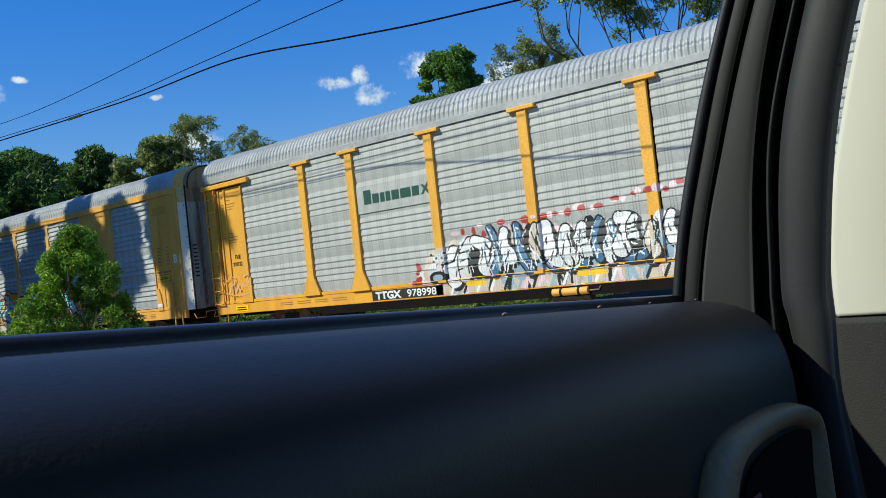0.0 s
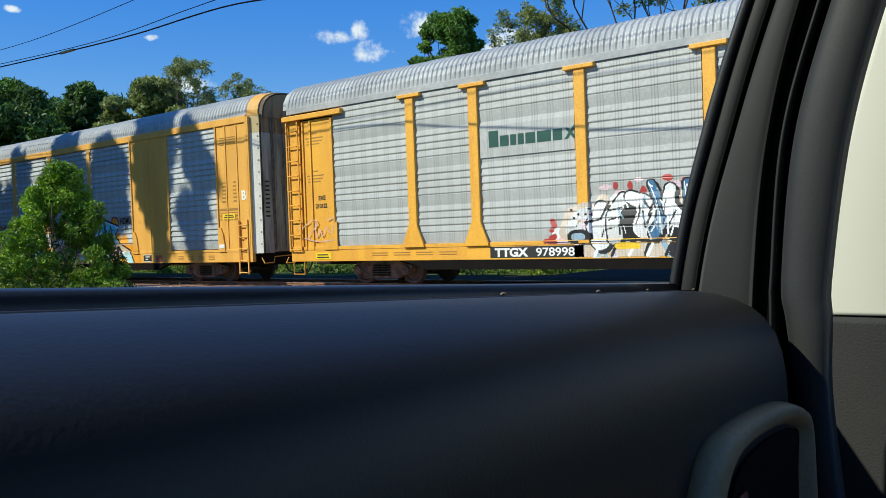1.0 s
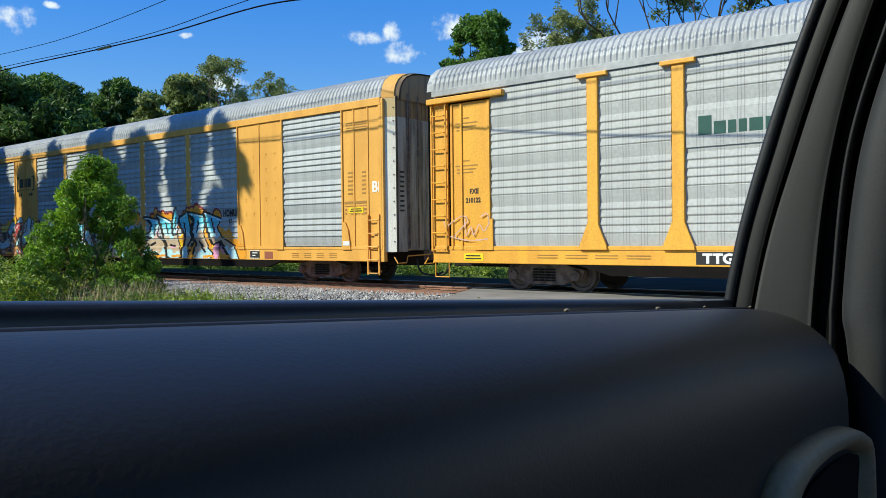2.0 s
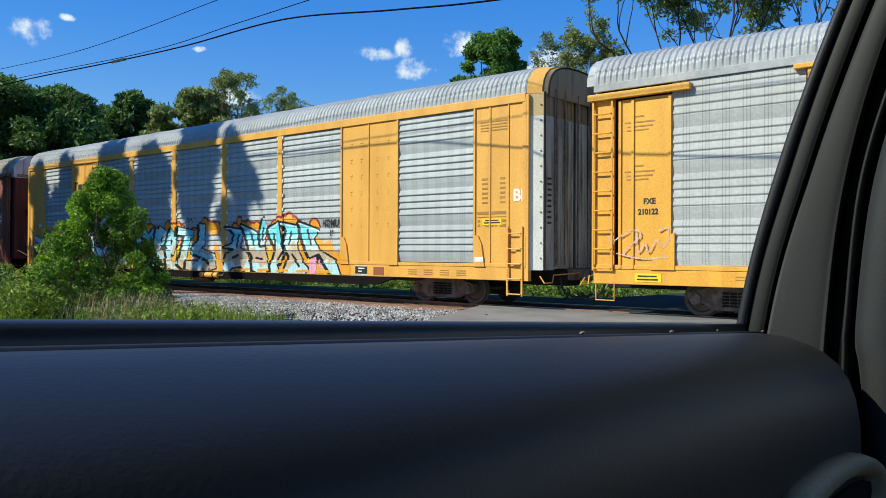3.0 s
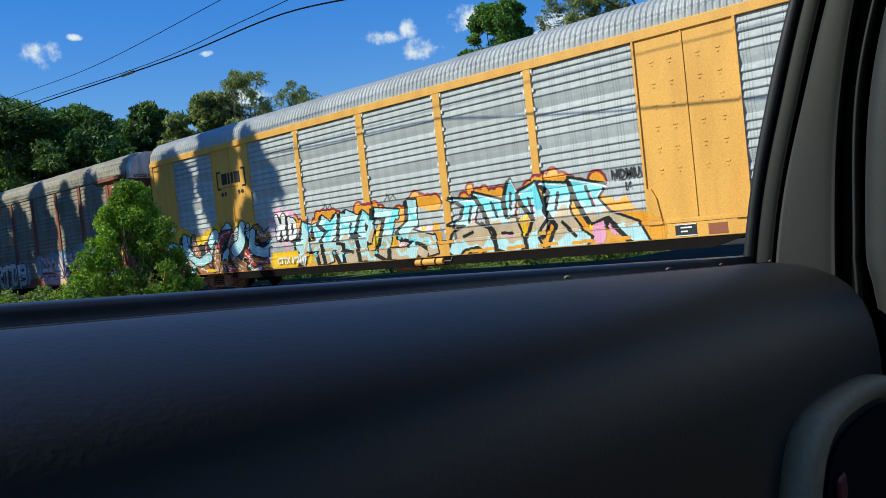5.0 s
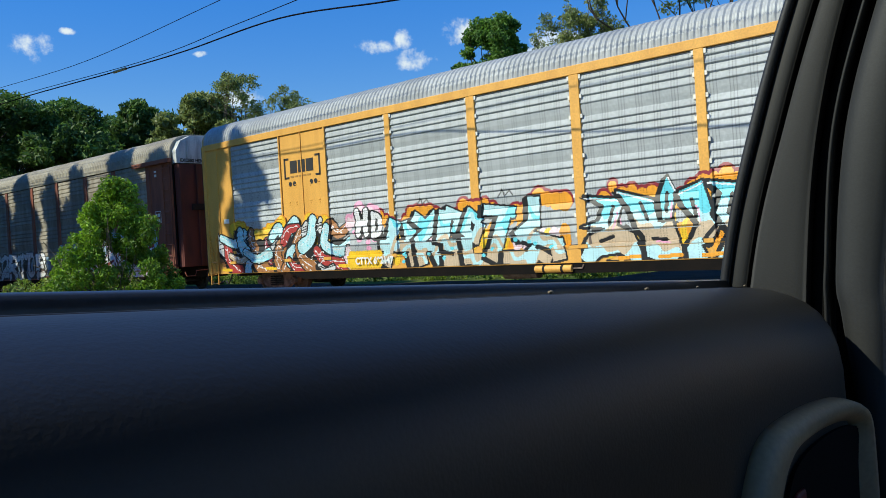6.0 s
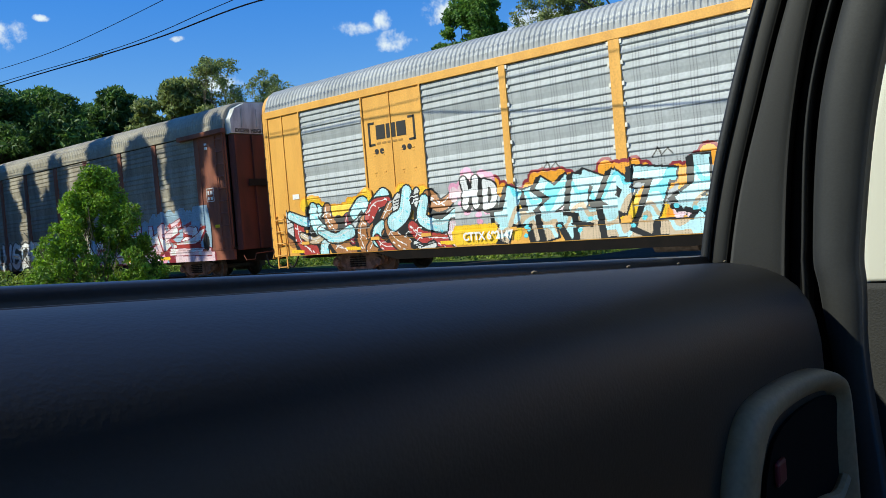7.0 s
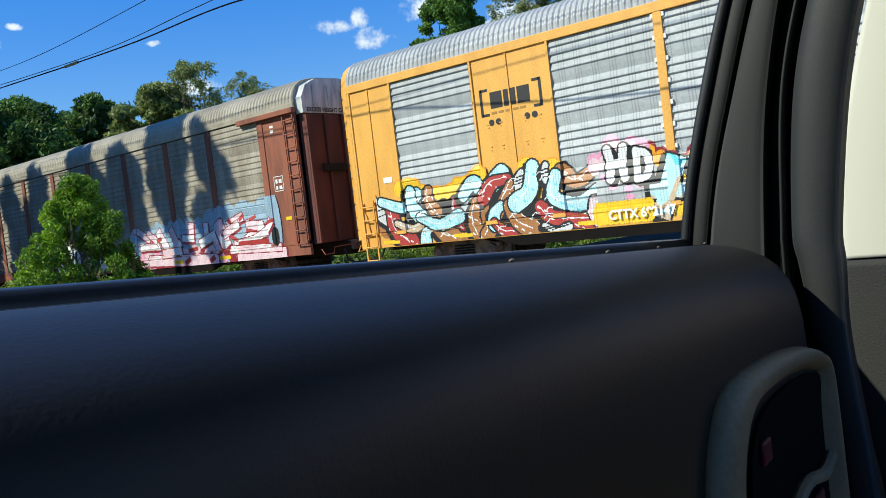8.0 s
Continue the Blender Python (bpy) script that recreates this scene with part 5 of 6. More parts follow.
    names = [
        [([(-28.72, 1.98), (-29.2, 0.75)], 0.33, ""), ([(-28.29, 1.96), (-28.02, 0.74)], 0.34, ""), ([(-29.38, 1.31), (-28.06, 1.25)], 0.30, "")],
        [([(-28.07, 2.05), (-27.62, 1.75), (-27.24, 2.05)], 0.26, ""), ([(-27.36, 1.75), (-28.0, 1.32)], 0.28, ""), ([(-28.05, 1.27), (-27.33, 1.19)], 0.23, ""), ([(-27.87, 1.18), (-27.77, 0.74)], 0.27, ""), ([(-27.39, 1.19), (-27.16, 0.77)], 0.21, "")],
        [([(-26.93, 2.12), (-27.08, 1.28)], 0.35, ""), ([(-26.93, 2.1), (-26.44, 1.89), (-26.63, 1.51)], 0.26, ""), ([(-27.06, 1.26), (-26.4, 1.16), (-26.57, 0.79), (-27.06, 0.80)], 0.31, "")],
        [([(-25.77, 1.73), (-26.1, 2.0), (-26.31, 1.56), (-25.95, 1.35), (-25.77, 1.73)], 0.22, ""), ([(-26.28, 1.41), (-26.21, 0.86), (-25.5, 0.80)], 0.28, "")],
        [([(-25.67, 2.05), (-24.72, 1.92)], 0.24, ""), ([(-25.03, 1.91), (-25.29, 1.23), (-25.5, 0.80)], 0.30, "")],
        [([(-24.17, 2.25), (-24.18, 1.66), (-24.6, 1.39), (-23.59, 1.12)], 0.26, ""), ([(-25.13, 0.85), (-24.31, 0.81), (-24.14, 1.02)], 0.30, ""), ([(-23.61, 1.22), (-23.52, 0.74)], 0.29, ""), ([(-24.15, 0.92), (-23.77, 0.72)], 0.22, "")]]
    for letters in names:
        c.wild(letters, L, hues=["sand", "ice", "sand", "ice", "ice", "cyan", "ice"], together=True, shade=(-0.13, -0.04), edge=0.045)
    for k in range(12):
        c.blob(c.rng.uniform(L(-29), L(-23.3)), c.rng.uniform(0.75, 1.3), 0.06, 0.05, "cyan")
    for a in (-27.9, -25.2):
        c.stroke([(L(a), 2.32), (L(a) + 0.12, 2.5), (L(a) + 0.2, 2.34), (L(a) + 0.34, 2.46), (L(a) + 0.45, 2.34)], 0.03, "black")
    c.finish(yellow_car, "spray_painting", "pale blue and sand spray painted letters with orange flames", surf)
    # bright cyan piece
    c = Canvas(L(-22.95), L(-16.6), 0.68, 2.95, 4)
    c.flames(L(-22.3), L(-18.3), 2.10, "orange", "wine", 0.16)
    for k in range(36):
        c.blob(L(-22.5) + 0.14 * k, c.rng.uniform(0.85, 1.7), 0.17, 0.3, str(c.rng.choice(["orange", "black", "pink", "gold"])))
    for k in range(8):
        c.blob(L(-18.3) + 0.19 * k, 1.5 - 0.09 * k, 0.16, 0.28, "orange")
    forms = [
        [(-22.80, 2.00), (-21.82, 1.88), (-22.01, 1.38), (-21.62, 1.21), (-21.39, 0.73), (-21.58, 0.60), (-21.98, 0.83), (-22.45, 0.78), (-22.72, 0.58), (-22.99, 0.76), (-22.72, 1.21), (-22.33, 1.33), (-22.95, 1.38), (-22.45, 1.50), (-22.33, 1.78)],
        [(-22.01, 2.06), (-21.15, 1.83), (-21.07, 1.53), (-20.72, 1.40), (-20.49, 0.78), (-20.80, 0.58), (-21.35, 0.73), (-21.39, 1.13), (-21.54, 1.31), (-21.70, 1.68)],
        [(-20.80, 2.25), (-20.64, 1.93), (-20.72, 1.43), (-20.96, 1.40), (-21.00, 1.88)],
        [(-20.60, 1.93), (-20.02, 2.10), (-19.84, 1.53), (-19.67, 1.33), (-19.88, 0.98), (-20.10, 0.91), (-19.94, 0.60), (-20.41, 0.60), (-20.45, 0.88), (-20.17, 1.33), (-20.49, 1.68)],
        [(-19.94, 2.08), (-19.06, 1.96), (-19.16, 1.40), (-18.86, 0.98), (-18.62, 0.83), (-18.86, 0.60), (-19.88, 0.58), (-19.54, 1.13), (-19.81, 1.48), (-19.67, 1.83)],
        [(-19.13, 2.08), (-18.18, 1.85), (-18.39, 1.58), (-18.12, 1.31), (-17.44, 1.05), (-17.17, 0.60), (-17.64, 0.68), (-18.18, 1.21), (-18.62, 1.10), (-18.93, 1.58)],
    ]
    holes = [[(-22.09, 1.74), (-22.21, 1.40)], [(-21.43, 1.77), (-21.29, 1.46)], [(-20.82, 1.91), (-20.85, 1.58)], [(-22.45, 1.08), (-22.13, 1.16)], [(-20.29, 1.76), (-20.21, 1.46)], [(-19.44, 1.80), (-19.54, 1.48)], [(-18.69, 1.85), (-18.52, 1.46)], [(-19.81, 1.25), (-20.06, 1.01)], [(-21.19, 1.08), (-20.88, 1.05)], [(-19.40, 1.18), (-19.06, 0.88)], [(-22.29, 0.68), (-21.74, 0.63)]]
    for form in forms:
        c.form([(L(p), 0.72 + (q - 0.72) * 1.12) for p, q in form], ["ice", "sand", "sand", "ice", "cyan", "cyan"], (-0.11, -0.03), 0.055)
    for line in holes:
        c.stroke([(L(p), 0.72 + (q - 0.72) * 1.12) for p, q in line], 0.085, "black")
    for line in holes[::2]:
        c.stroke([(L(p) + 0.10, q - 0.02) for p, q in line], 0.035, "pink")
    for k in range(5):
        c.stroke([(L(-22.0) + 0.95 * k, 0.74), (L(-21.5) + 0.95 * k, 0.76)], 0.08, "orange")
    c.stroke([(L(-22.9), 1.04), (L(-16.8), 1.04)], 0.02, "black")
    c.finish(yellow_car, "spray_painting", "bright cyan and sand spray painted letters with orange flames", surf)
    words("CTTX 692147", 0.27, PAPER, yellow_car, (L(-30.35), y - 0.075, 0.82), "lettering", "white sprayed letters and car number", 0.95, 0.010)
    words("HDMU", 0.30, INK, yellow_car, (L(-18.0), y - 0.03, 2.06), "lettering", "black sprayed letters HDMU", 0.8, 0.010)
    words("16", 0.24, INK, yellow_car, (L(-17.7), y - 0.03, 1.80), "lettering", "black sprayed number", 0.8, 0.010)


def paint_silver_car():
    xc = 4.4
    y = -1.585
    L = lambda X: X - xc
    posts = [(L(X) - 0.14, L(X) + 0.14, y - 0.072) for X in (-4.43, -2.47, 0.37, 3.20, 6.13, 8.96, 11.80)]
    surf = side_surface(posts, [], y + 0.02, PANEL_Z0, 4.86, 0.66)
    c = Canvas(L(-0.75), L(7.6), 0.68, 2.75, 6)
    for k in range(60):
        c.blob(L(-0.3) + 0.16 * k, c.rng.uniform(0.8, 1.9) * (0.75 if k < 5 else 1), 0.18, 0.32, str(c.rng.choice(["cream", "rose", "white", "grey"])))
    for k in range(44):
        c.blob(L(0.9) + 0.19 * k + c.rng.normal(0, 0.05), 2.12 + 0.012 * k + c.rng.normal(0, 0.07), c.rng.uniform(0.05, 0.15), c.rng.uniform(0.04, 0.10), "red" if k % 2 else "rose")
    for k in range(12):
        c.blob(L(-0.45) + c.rng.normal(0, 0.1), 1.25 + c.rng.normal(0, 0.22), 0.07, 0.06, "red")
    c.stroke([(L(0.3), 0.86), (L(9.3), 0.86)], 0.30, "cream")
    for k in range(60):
        p = c.rng.uniform(L(0.3), L(9.2))
        c.stroke([(p, 0.74), (p + c.rng.normal(0, 0.12), 0.98)], c.rng.uniform(0.03, 0.12), str(c.rng.choice(["rose", "sand", "haze", "black", "cream"])))
    lead = [
        ([(0.77, 1.74), (0.75, 1.07)], 0.31, "white"),
        ([(1.28, 1.93), (1.08, 1.13)], 0.24, "grey"),
        ([(1.45, 1.94), (1.79, 1.74), (1.7, 1.3)], 0.30, "white"),
        ([(1.92, 2.19), (2.14, 1.55), (1.95, 1.17)], 0.17, "blue"),
        ([(2.32, 2.06), (2.46, 1.44)], 0.24, "white"),
        ([(3.05, 2.1), (2.92, 1.58)], 0.13, "black"),
        ([(2.68, 2.15), (2.75, 1.49), (2.98, 1.11)], 0.19, "blue"),
        ([(3.23, 2.08), (3.18, 1.45)], 0.18, "cream")]
    middle = [
        ([(3.39, 1.73), (3.55, 1.13), (4.4, 1.16)], 0.13, "blue"),
        ([(3.46, 2.06), (3.58, 1.38), (4.07, 1.19)], 0.31, "white"),
        ([(3.97, 1.92), (4.05, 1.29)], 0.26, "white"),
        ([(4.58, 2.04), (4.57, 1.56)], 0.19, "black"),
        ([(4.39, 1.94), (4.44, 1.42)], 0.23, "grey"),
        ([(4.82, 2.06), (4.75, 1.22)], 0.13, "blue"),
        ([(5.08, 1.72), (5.01, 1.2)], 0.17, "white")]
    tail = [
        ([(5.21, 1.23), (5.91, 1.3)], 0.17, "blue"),
        ([(5.1, 1.93), (5.22, 1.66)], 0.14, "blue"),
        ([(5.29, 2.03), (5.52, 1.91), (5.29, 1.39)], 0.29, "white"),
        ([(5.64, 1.98), (5.59, 1.59)], 0.18, "grey"),
        ([(5.55, 1.48), (5.72, 1.39)], 0.12, "black"),
        ([(6.04, 1.77), (6.04, 1.26)], 0.21, "cream"),
        ([(6.46, 1.97), (6.46, 1.47)], 0.18, "white")]
    for x in np.arange(0.9, 6.9, 0.3):
        c.blob(L(x), 1.45 + 0.15 * math.sin(x * 4), 0.24, 0.42, "black" if int(x * 10) % 2 else "haze")
    for letters in (lead, middle, tail):
        c.wild(letters, L, sharp=False, edge=0.035, shade=(0.06, -0.06))
    for k in range(150):
        p, q = c.rng.uniform(L(0.8), L(6.6)), c.rng.uniform(1.2, 2.0)
        c.stroke([(p, q), (p + c.rng.normal(0, 0.08), q - c.rng.uniform(0.1, 0.35))], c.rng.uniform(0.02, 0.05), str(c.rng.choice(["black", "grey", "haze", "black", "white"])))
    # pale and dark patches at its beginning
    c.stroke([(L(-0.1), 1.25), (L(0.05), 1.62), (L(0.45), 1.72)], 0.34, "cream")
    c.stroke([(L(0.0), 1.30), (L(0.2), 1.60), (L(0.5), 1.66)], 0.24, "grey")
    c.stroke([(L(0.42), 1.45), (L(0.75), 1.50), (L(0.95), 1.85)], 0.05, "black")
    c.blob(L(0.24), 1.14, 0.32, 0.17, "black")
    c.blob(L(0.22), 1.14, 0.20, 0.09, "haze")
    for k in range(14):
        c.blob(L(0.05) + c.rng.uniform(0, 0.5), c.rng.uniform(1.35, 1.75), 0.03, 0.03, str(c.rng.choice(["black", "white", "rose"])))
    for k in range(22):
        p = L(0.2) + 0.4 * k
        c.stroke([(p, 0.72), (p + 0.12, 0.95)], 0.07, str(c.rng.choice(["haze", "black", "cream", "white"])))
    for a, b in ((1.12, 1.62), (4.2, 4.85), (7.0, 7.5)):
        c.stroke([(L(a), 0.92), (L(b), 0.92)], 0.10, "gold")
    c.stroke([(L(-0.6), 1.03), (L(9.2), 1.03)], 0.02, "black")
    c.hue[(c.Z < 1.0) & (c.X < L(0.12))] = -1
    c.finish(silver_car, "spray_painting", "white, black and steel blue spray painted letters", surf)
    # violet scrawl on the end plate
    c = Canvas(L(-8.75), L(-7.05), 1.15, 2.0, 8)
    for line in ([(-8.6, 1.55), (-8.1, 1.82), (-7.9, 1.7), (-8.25, 1.4), (-8.3, 1.3)], [(-8.0, 1.75), (-7.95, 1.35), (-7.8, 1.55), (-7.72, 1.35), (-7.55, 1.6), (-7.4, 1.45), (-7.25, 1.62)], [(-8.45, 1.32), (-7.9, 1.22), (-7.3, 1.25)], [(-8.65, 1.7), (-8.55, 1.3)], [(-7.5, 1.8), (-7.3, 1.86), (-7.25, 1.62)]):
        c.stroke([(p.x, p.y) for p in smooth_curve([(L(a), b, 0) for a, b in line], 5)], 0.032, "violet")
    c.finish(silver_car, "spray_painting", "thin violet scrawl", lambda x, z: y - 0.052, 0.003)


def paint_brown_car():
    xc = brown_car.location.x
    y = -1.585
    L = lambda X: X - xc
    posts = [(L(X) - 0.16, L(X) + 0.16, y - 0.06) for X in (-41.55, -44.2, -46.65, -49.35, -51.95, -54.85)]
    surf = side_surface(posts, [(L(-41.7), L(-39.95), y - 0.03)], y + 0.02, PANEL_Z0, 4.88, 0.6)
    c = Canvas(L(-49.6), L(-40.6), 0.66, 2.55, 11)
    for k in range(52):
        c.blob(L(-49.3) + 0.155 * k, 1.55 + c.rng.normal(0, 0.12), 0.3, 0.45 + 0.012 * k, "haze")
    for k in range(26):
        c.blob(L(-48.8) + 0.26 * k, 0.95 + c.rng.normal(0, 0.1), 0.26, 0.3, str(c.rng.choice(["rose", "pink", "rose", "wine"])))
    rear = [
        ([(-48.51, 0.95), (-44.4, 0.79)], 0.28, ""), ([(-49.11, 2.08), (-48.33, 1.68)], 0.17, ""), ([(-49.01, 1.45), (-47.72, 1.43)], 0.19, ""), ([(-48.45, 1.96), (-47.76, 1.54)], 0.16, ""), ([(-47.77, 1.97), (-47.2, 1.17)], 0.21, ""),
        ([(-46.94, 2.03), (-46.54, 1.29)], 0.22, ""), ([(-47.62, 1.13), (-46.45, 1.17)], 0.23, ""), ([(-45.74, 2.09), (-45.8, 1.49)], 0.19, ""), ([(-46.35, 1.6), (-45.65, 1.56)], 0.18, ""), ([(-44.93, 2.02), (-44.93, 1.55)], 0.17, ""),
        ([(-45.37, 1.33), (-44.53, 1.58), (-44.29, 1.01)], 0.21, "")]
    front = [
        ([(-43.4, 0.80), (-41.02, 0.81)], 0.22, ""), ([(-44.24, 1.99), (-43.86, 1.17)], 0.26, ""), ([(-43.77, 1.83), (-42.94, 2.05)], 0.20, ""), ([(-43.18, 1.84), (-44.03, 1.54)], 0.19, ""), ([(-42.8, 1.8), (-42.08, 1.67), (-42.91, 1.28)], 0.20, ""),
        ([(-41.52, 1.81), (-41.82, 1.52), (-42.44, 1.3), (-43.51, 1.19)], 0.17, ""), ([(-43.74, 1.04), (-41.2, 0.97)], 0.18, "")]
    accents = [
        ([(-43.72, 2.03), (-43.56, 1.87)], 0.12), ([(-43.15, 1.95), (-42.89, 2.08)], 0.12), ([(-42.64, 1.9), (-42.29, 2.0)], 0.11), ([(-41.85, 1.72), (-41.38, 1.82)], 0.10), ([(-43.31, 1.22), (-41.77, 1.2)], 0.13), ([(-43.65, 1.46), (-43.29, 1.31)], 0.12),
        ([(-46.06, 1.16), (-45.51, 1.22)], 0.13), ([(-44.88, 0.74), (-44.58, 0.88)], 0.16), ([(-46.28, 0.74), (-45.96, 0.9)], 0.16), ([(-47.9, 1.6), (-47.6, 1.7)], 0.14), ([(-42.85, 1.57), (-42.29, 1.54)], 0.08)]
    for letters in (rear, front):
        c.wild([(pts, w * 1.3, h) for pts, w, h in letters], L, hues=["rose", "white", "rose"], rim="wine", edge=0.03, shade=(0.05, -0.06))
    for pts, w in accents:
        c.hue[c.slab([(L(p), q) for p, q in pts], w)] = HUES.index("red")
    for a, b in ((-44.3, -43.8), (-46.9, -46.4)):
        c.stroke([(L(a), 0.82), (L(b), 0.82)], 0.11, "gold")
    c.blob(L(-41.4), 1.30, 0.16, 0.30, "black")
    c.finish(brown_car, "spray_painting", "pale rose and red spray painted letters on dusty blue", surf)
    c = Canvas(L(-58.5), L(-50.4), 0.66, 2.3, 12)
    for k in range(46):
        c.blob(L(-58.2) + 0.165 * k, 1.2 + c.rng.normal(0, 0.1), 0.3, 0.45, "black" if k % 3 else "haze")
    x = -58.1
    for g, w in (("h", 0.95), ("e", 0.9), ("a", 0.9), ("r", 0.95), ("t", 0.9), ("o", 0.95), ("b", 0.95)):
        c.letter(g, L(x), 0.86, w, 0.95, 0.24, ["grey", "white"], 0.1, edge=0.05)
        x += w + 0.1
    c.finish(brown_car, "spray_painting", "white spray painted letters outlined in black", surf)


paint_yellow_car()
paint_silver_car()
paint_brown_car()



# ---- plants ----
def leaf_cloud(centres, radii, count, size, rng, squash=0.8, droop=0.0):
    """Many small four-cornered leaves scattered in soft balls; returns verts and faces."""
    centres, radii = np.asarray(centres), np.asarray(radii)
    k = rng.choice(len(centres), count, p=radii ** 2 / (radii ** 2).sum())
    d = rng.normal(size=(count, 3))
    d /= np.linalg.norm(d, axis=1, keepdims=True)
    rr = rng.uniform(0.25, 1.0, (count, 1)) ** 0.6
    p = centres[k] + d * rr * radii[k][:, None] * np.array([1, 1, squash])
    a = rng.normal(size=(count, 3)) + d * 0.6
    a[:, 2] -= droop
    a /= np.linalg.norm(a, axis=1, keepdims=True)
    b = np.cross(a, rng.normal(size=(count, 3)))
    b /= np.linalg.norm(b, axis=1, keepdims=True)
    s = size * rng.uniform(0.6, 1.3, (count, 1))
    n = np.cross(a, b)
    q = np.stack([p - a * s, p + b * s * 0.42 + n * s * 0.12, p + a * s, p - b * s * 0.42 + n * s * 0.12], 1)
    f = np.arange(count * 4).reshape(-1, 4)
    return q.reshape(-1, 3), f


def grow(bm, rng, p, d, length, r, depth, tips, spread=0.55, up=0.12):
    """A limb that bends and forks; collects the ends of its twigs."""
    pts = [Vector(p)]
    d = Vector(d).normalized()
    n = 4
    for i in range(n):
        d = (d + Vector(rng.normal(0, 0.15, 3).tolist()) + Vector((0, 0, up * 0.3))).normalized()
        pts.append(pts[-1] + d * (length / n))
    tube(bm, pts, r, 7 if depth > 1 else 5, r * 0.62, caps=False)
    if depth == 0:
        tips.append(pts[-1])
        tips.append(pts[-2])
        return
    if depth <= 2:
        tips.append(pts[-1])
    for k in range(int(rng.integers(2, 4))):
        side = Vector(rng.normal(0, 1, 3).tolist())
        side = (side - d * side.dot(d)).normalized()
        nd = (d + side * spread * rng.uniform(0.6, 1.4) + Vector((0, 0, up))).normalized()
        grow(bm, rng, pts[-1 - (k == 2)], nd, length * rng.uniform(0.62, 0.82), r * 0.62, depth - 1, tips, spread, up)


def make_tree(seed, x, y, height, crown, leaf, bark, count, size, low=0.35, clump=None, label="tall leafy tree behind the railway", stretch=(1, 1), depth=3, group="trees beyond the track", forked=False, girth=1.0, taper=0.32):
    """A tree at x, y. crown: its half width. low: where the crown starts, as a share of the height."""
    rng = np.random.default_rng(seed)
    tree = new("tree")
    tree.location = (x, y, -0.26)
    tagged(tree, label, "tree", group)
    bm = bmesh.new()
    tips = []
    trunk_h = height * low
    r = (0.018 * height + 0.05) * girth
    pts = [Vector((0, 0, 0))]
    lean = rng.normal(0, 0.04, 2)
    for i in range(1, 6):
        pts.append(Vector((lean[0] * trunk_h * i / 5 + rng.normal(0, 0.05), lean[1] * trunk_h * i / 5 + rng.normal(0, 0.05), trunk_h * i / 5)))
    tube(bm, pts, r, 10, r * 0.75)
    limb = (height - trunk_h) * 0.42
    for k in range(6 if not forked else 5):
        a = 2 * math.pi * (k + rng.uniform(-0.3, 0.3)) / 5
        out = crown / (height - trunk_h) * (1.1 if k < 5 else 0.1)
        start = pts[-1] if (k % 2 == 0 or forked) else pts[-2]
        grow(bm, rng, start, (math.cos(a) * out, math.sin(a) * out, 1), limb, r * 0.5, depth - 1, tips, 0.6 if not forked else 0.5)
    t = np.array([tuple(p) for p in tips])
    # keep the limbs and the crown to their size
    mid = np.array([pts[-1].x, pts[-1].y])
    edge = (clump or crown * 0.26) * 0.8
    kxy = min(1.0, max(0.2, crown - edge) / (np.abs(t[:, :2] - mid).max() + 1e-6))
    kz = min(1.0, (height - edge * 0.8 - trunk_h) / (t[:, 2].max() - trunk_h))
    kxy *= 1.12

    def shaped(p):
        """Draw a point of the limbs in, more so towards the top."""
        x, y, z = p
        if z > trunk_h * 0.8:
            if z > trunk_h:
                z = trunk_h + (z - trunk_h) * kz
            u = (z - trunk_h) / (height - trunk_h)
            k = kxy * (1.0 - taper * max(0.0, u - 0.5) / 0.5)
            x, y = mid[0] + (x - mid[0]) * k, mid[1] + (y - mid[1]) * k
        return x, y, z
    for q in bm.verts:
        q.co = shaped(q.co)
    t = np.array([shaped(p) for p in t])
    part("trunk", bm, bark, tree, smooth=True)
    rad = rng.uniform(0.5, 1.25, len(t)) * (clump or crown * 0.26)
    rad[rng.random(len(t)) < 0.25] *= 0.35
    v, f = leaf_cloud(t, rad, count, size, rng, 0.62)
    raw_part("crown", v.tolist(), f.tolist(), leaf, tree)
    return tree


def place(az, dist):
    a = radians(az)
    return -math.sin(a) * dist, math.cos(a) * dist


def top_at(el, dist):
    return EYE_Z + math.tan(radians(el)) * dist + 0.26


# beyond the track, from far left to right: azimuth, distance, elevation of the top, half width
for i, (az, dist, el, half, leaf, count, low) in enumerate((
        (71.5, 62, 11.5, 5.0, LEAF_DARK, 9000, 0.12), (68.3, 58, 10.9, 4.2, LEAF_DARK, 9000, 0.12), (66.3, 60, 10.3, 3.6, LEAF_MID, 8000, 0.12),
        (64.3, 66, 9.0, 3.4, LEAF_MID, 7000, 0.12), (62.8, 72, 9.6, 3.4, LEAF_DARK, 7000, 0.12), (60.9, 60, 10.5, 2.6, LEAF_DARK, 7000, 0.15),
        (59.3, 75, 9.8, 3.2, LEAF_DARK, 6000, 0.15), (57.6, 52, 11.2, 2.6, LEAF_OLIVE, 8000, 0.2))):
    x, y = place(az, dist)
    make_tree(20 + i, x, y, top_at(el, dist), half * 1.45, leaf, BARK_DARK, int(count * 2.6), 0.19, low, clump=half * 0.23, depth=4, label="dense dark green tree in a wood behind the train")
x, y = place(54.6, 50)
make_tree(41, x, y, top_at(12.5, 50), 3.9, LEAF_OLIVE, BARK, 9500, 0.09, 0.5, depth=5, girth=0.55, clump=0.33, label="airy olive green tree with thin upright limbs")
x, y = place(51.6, 54)
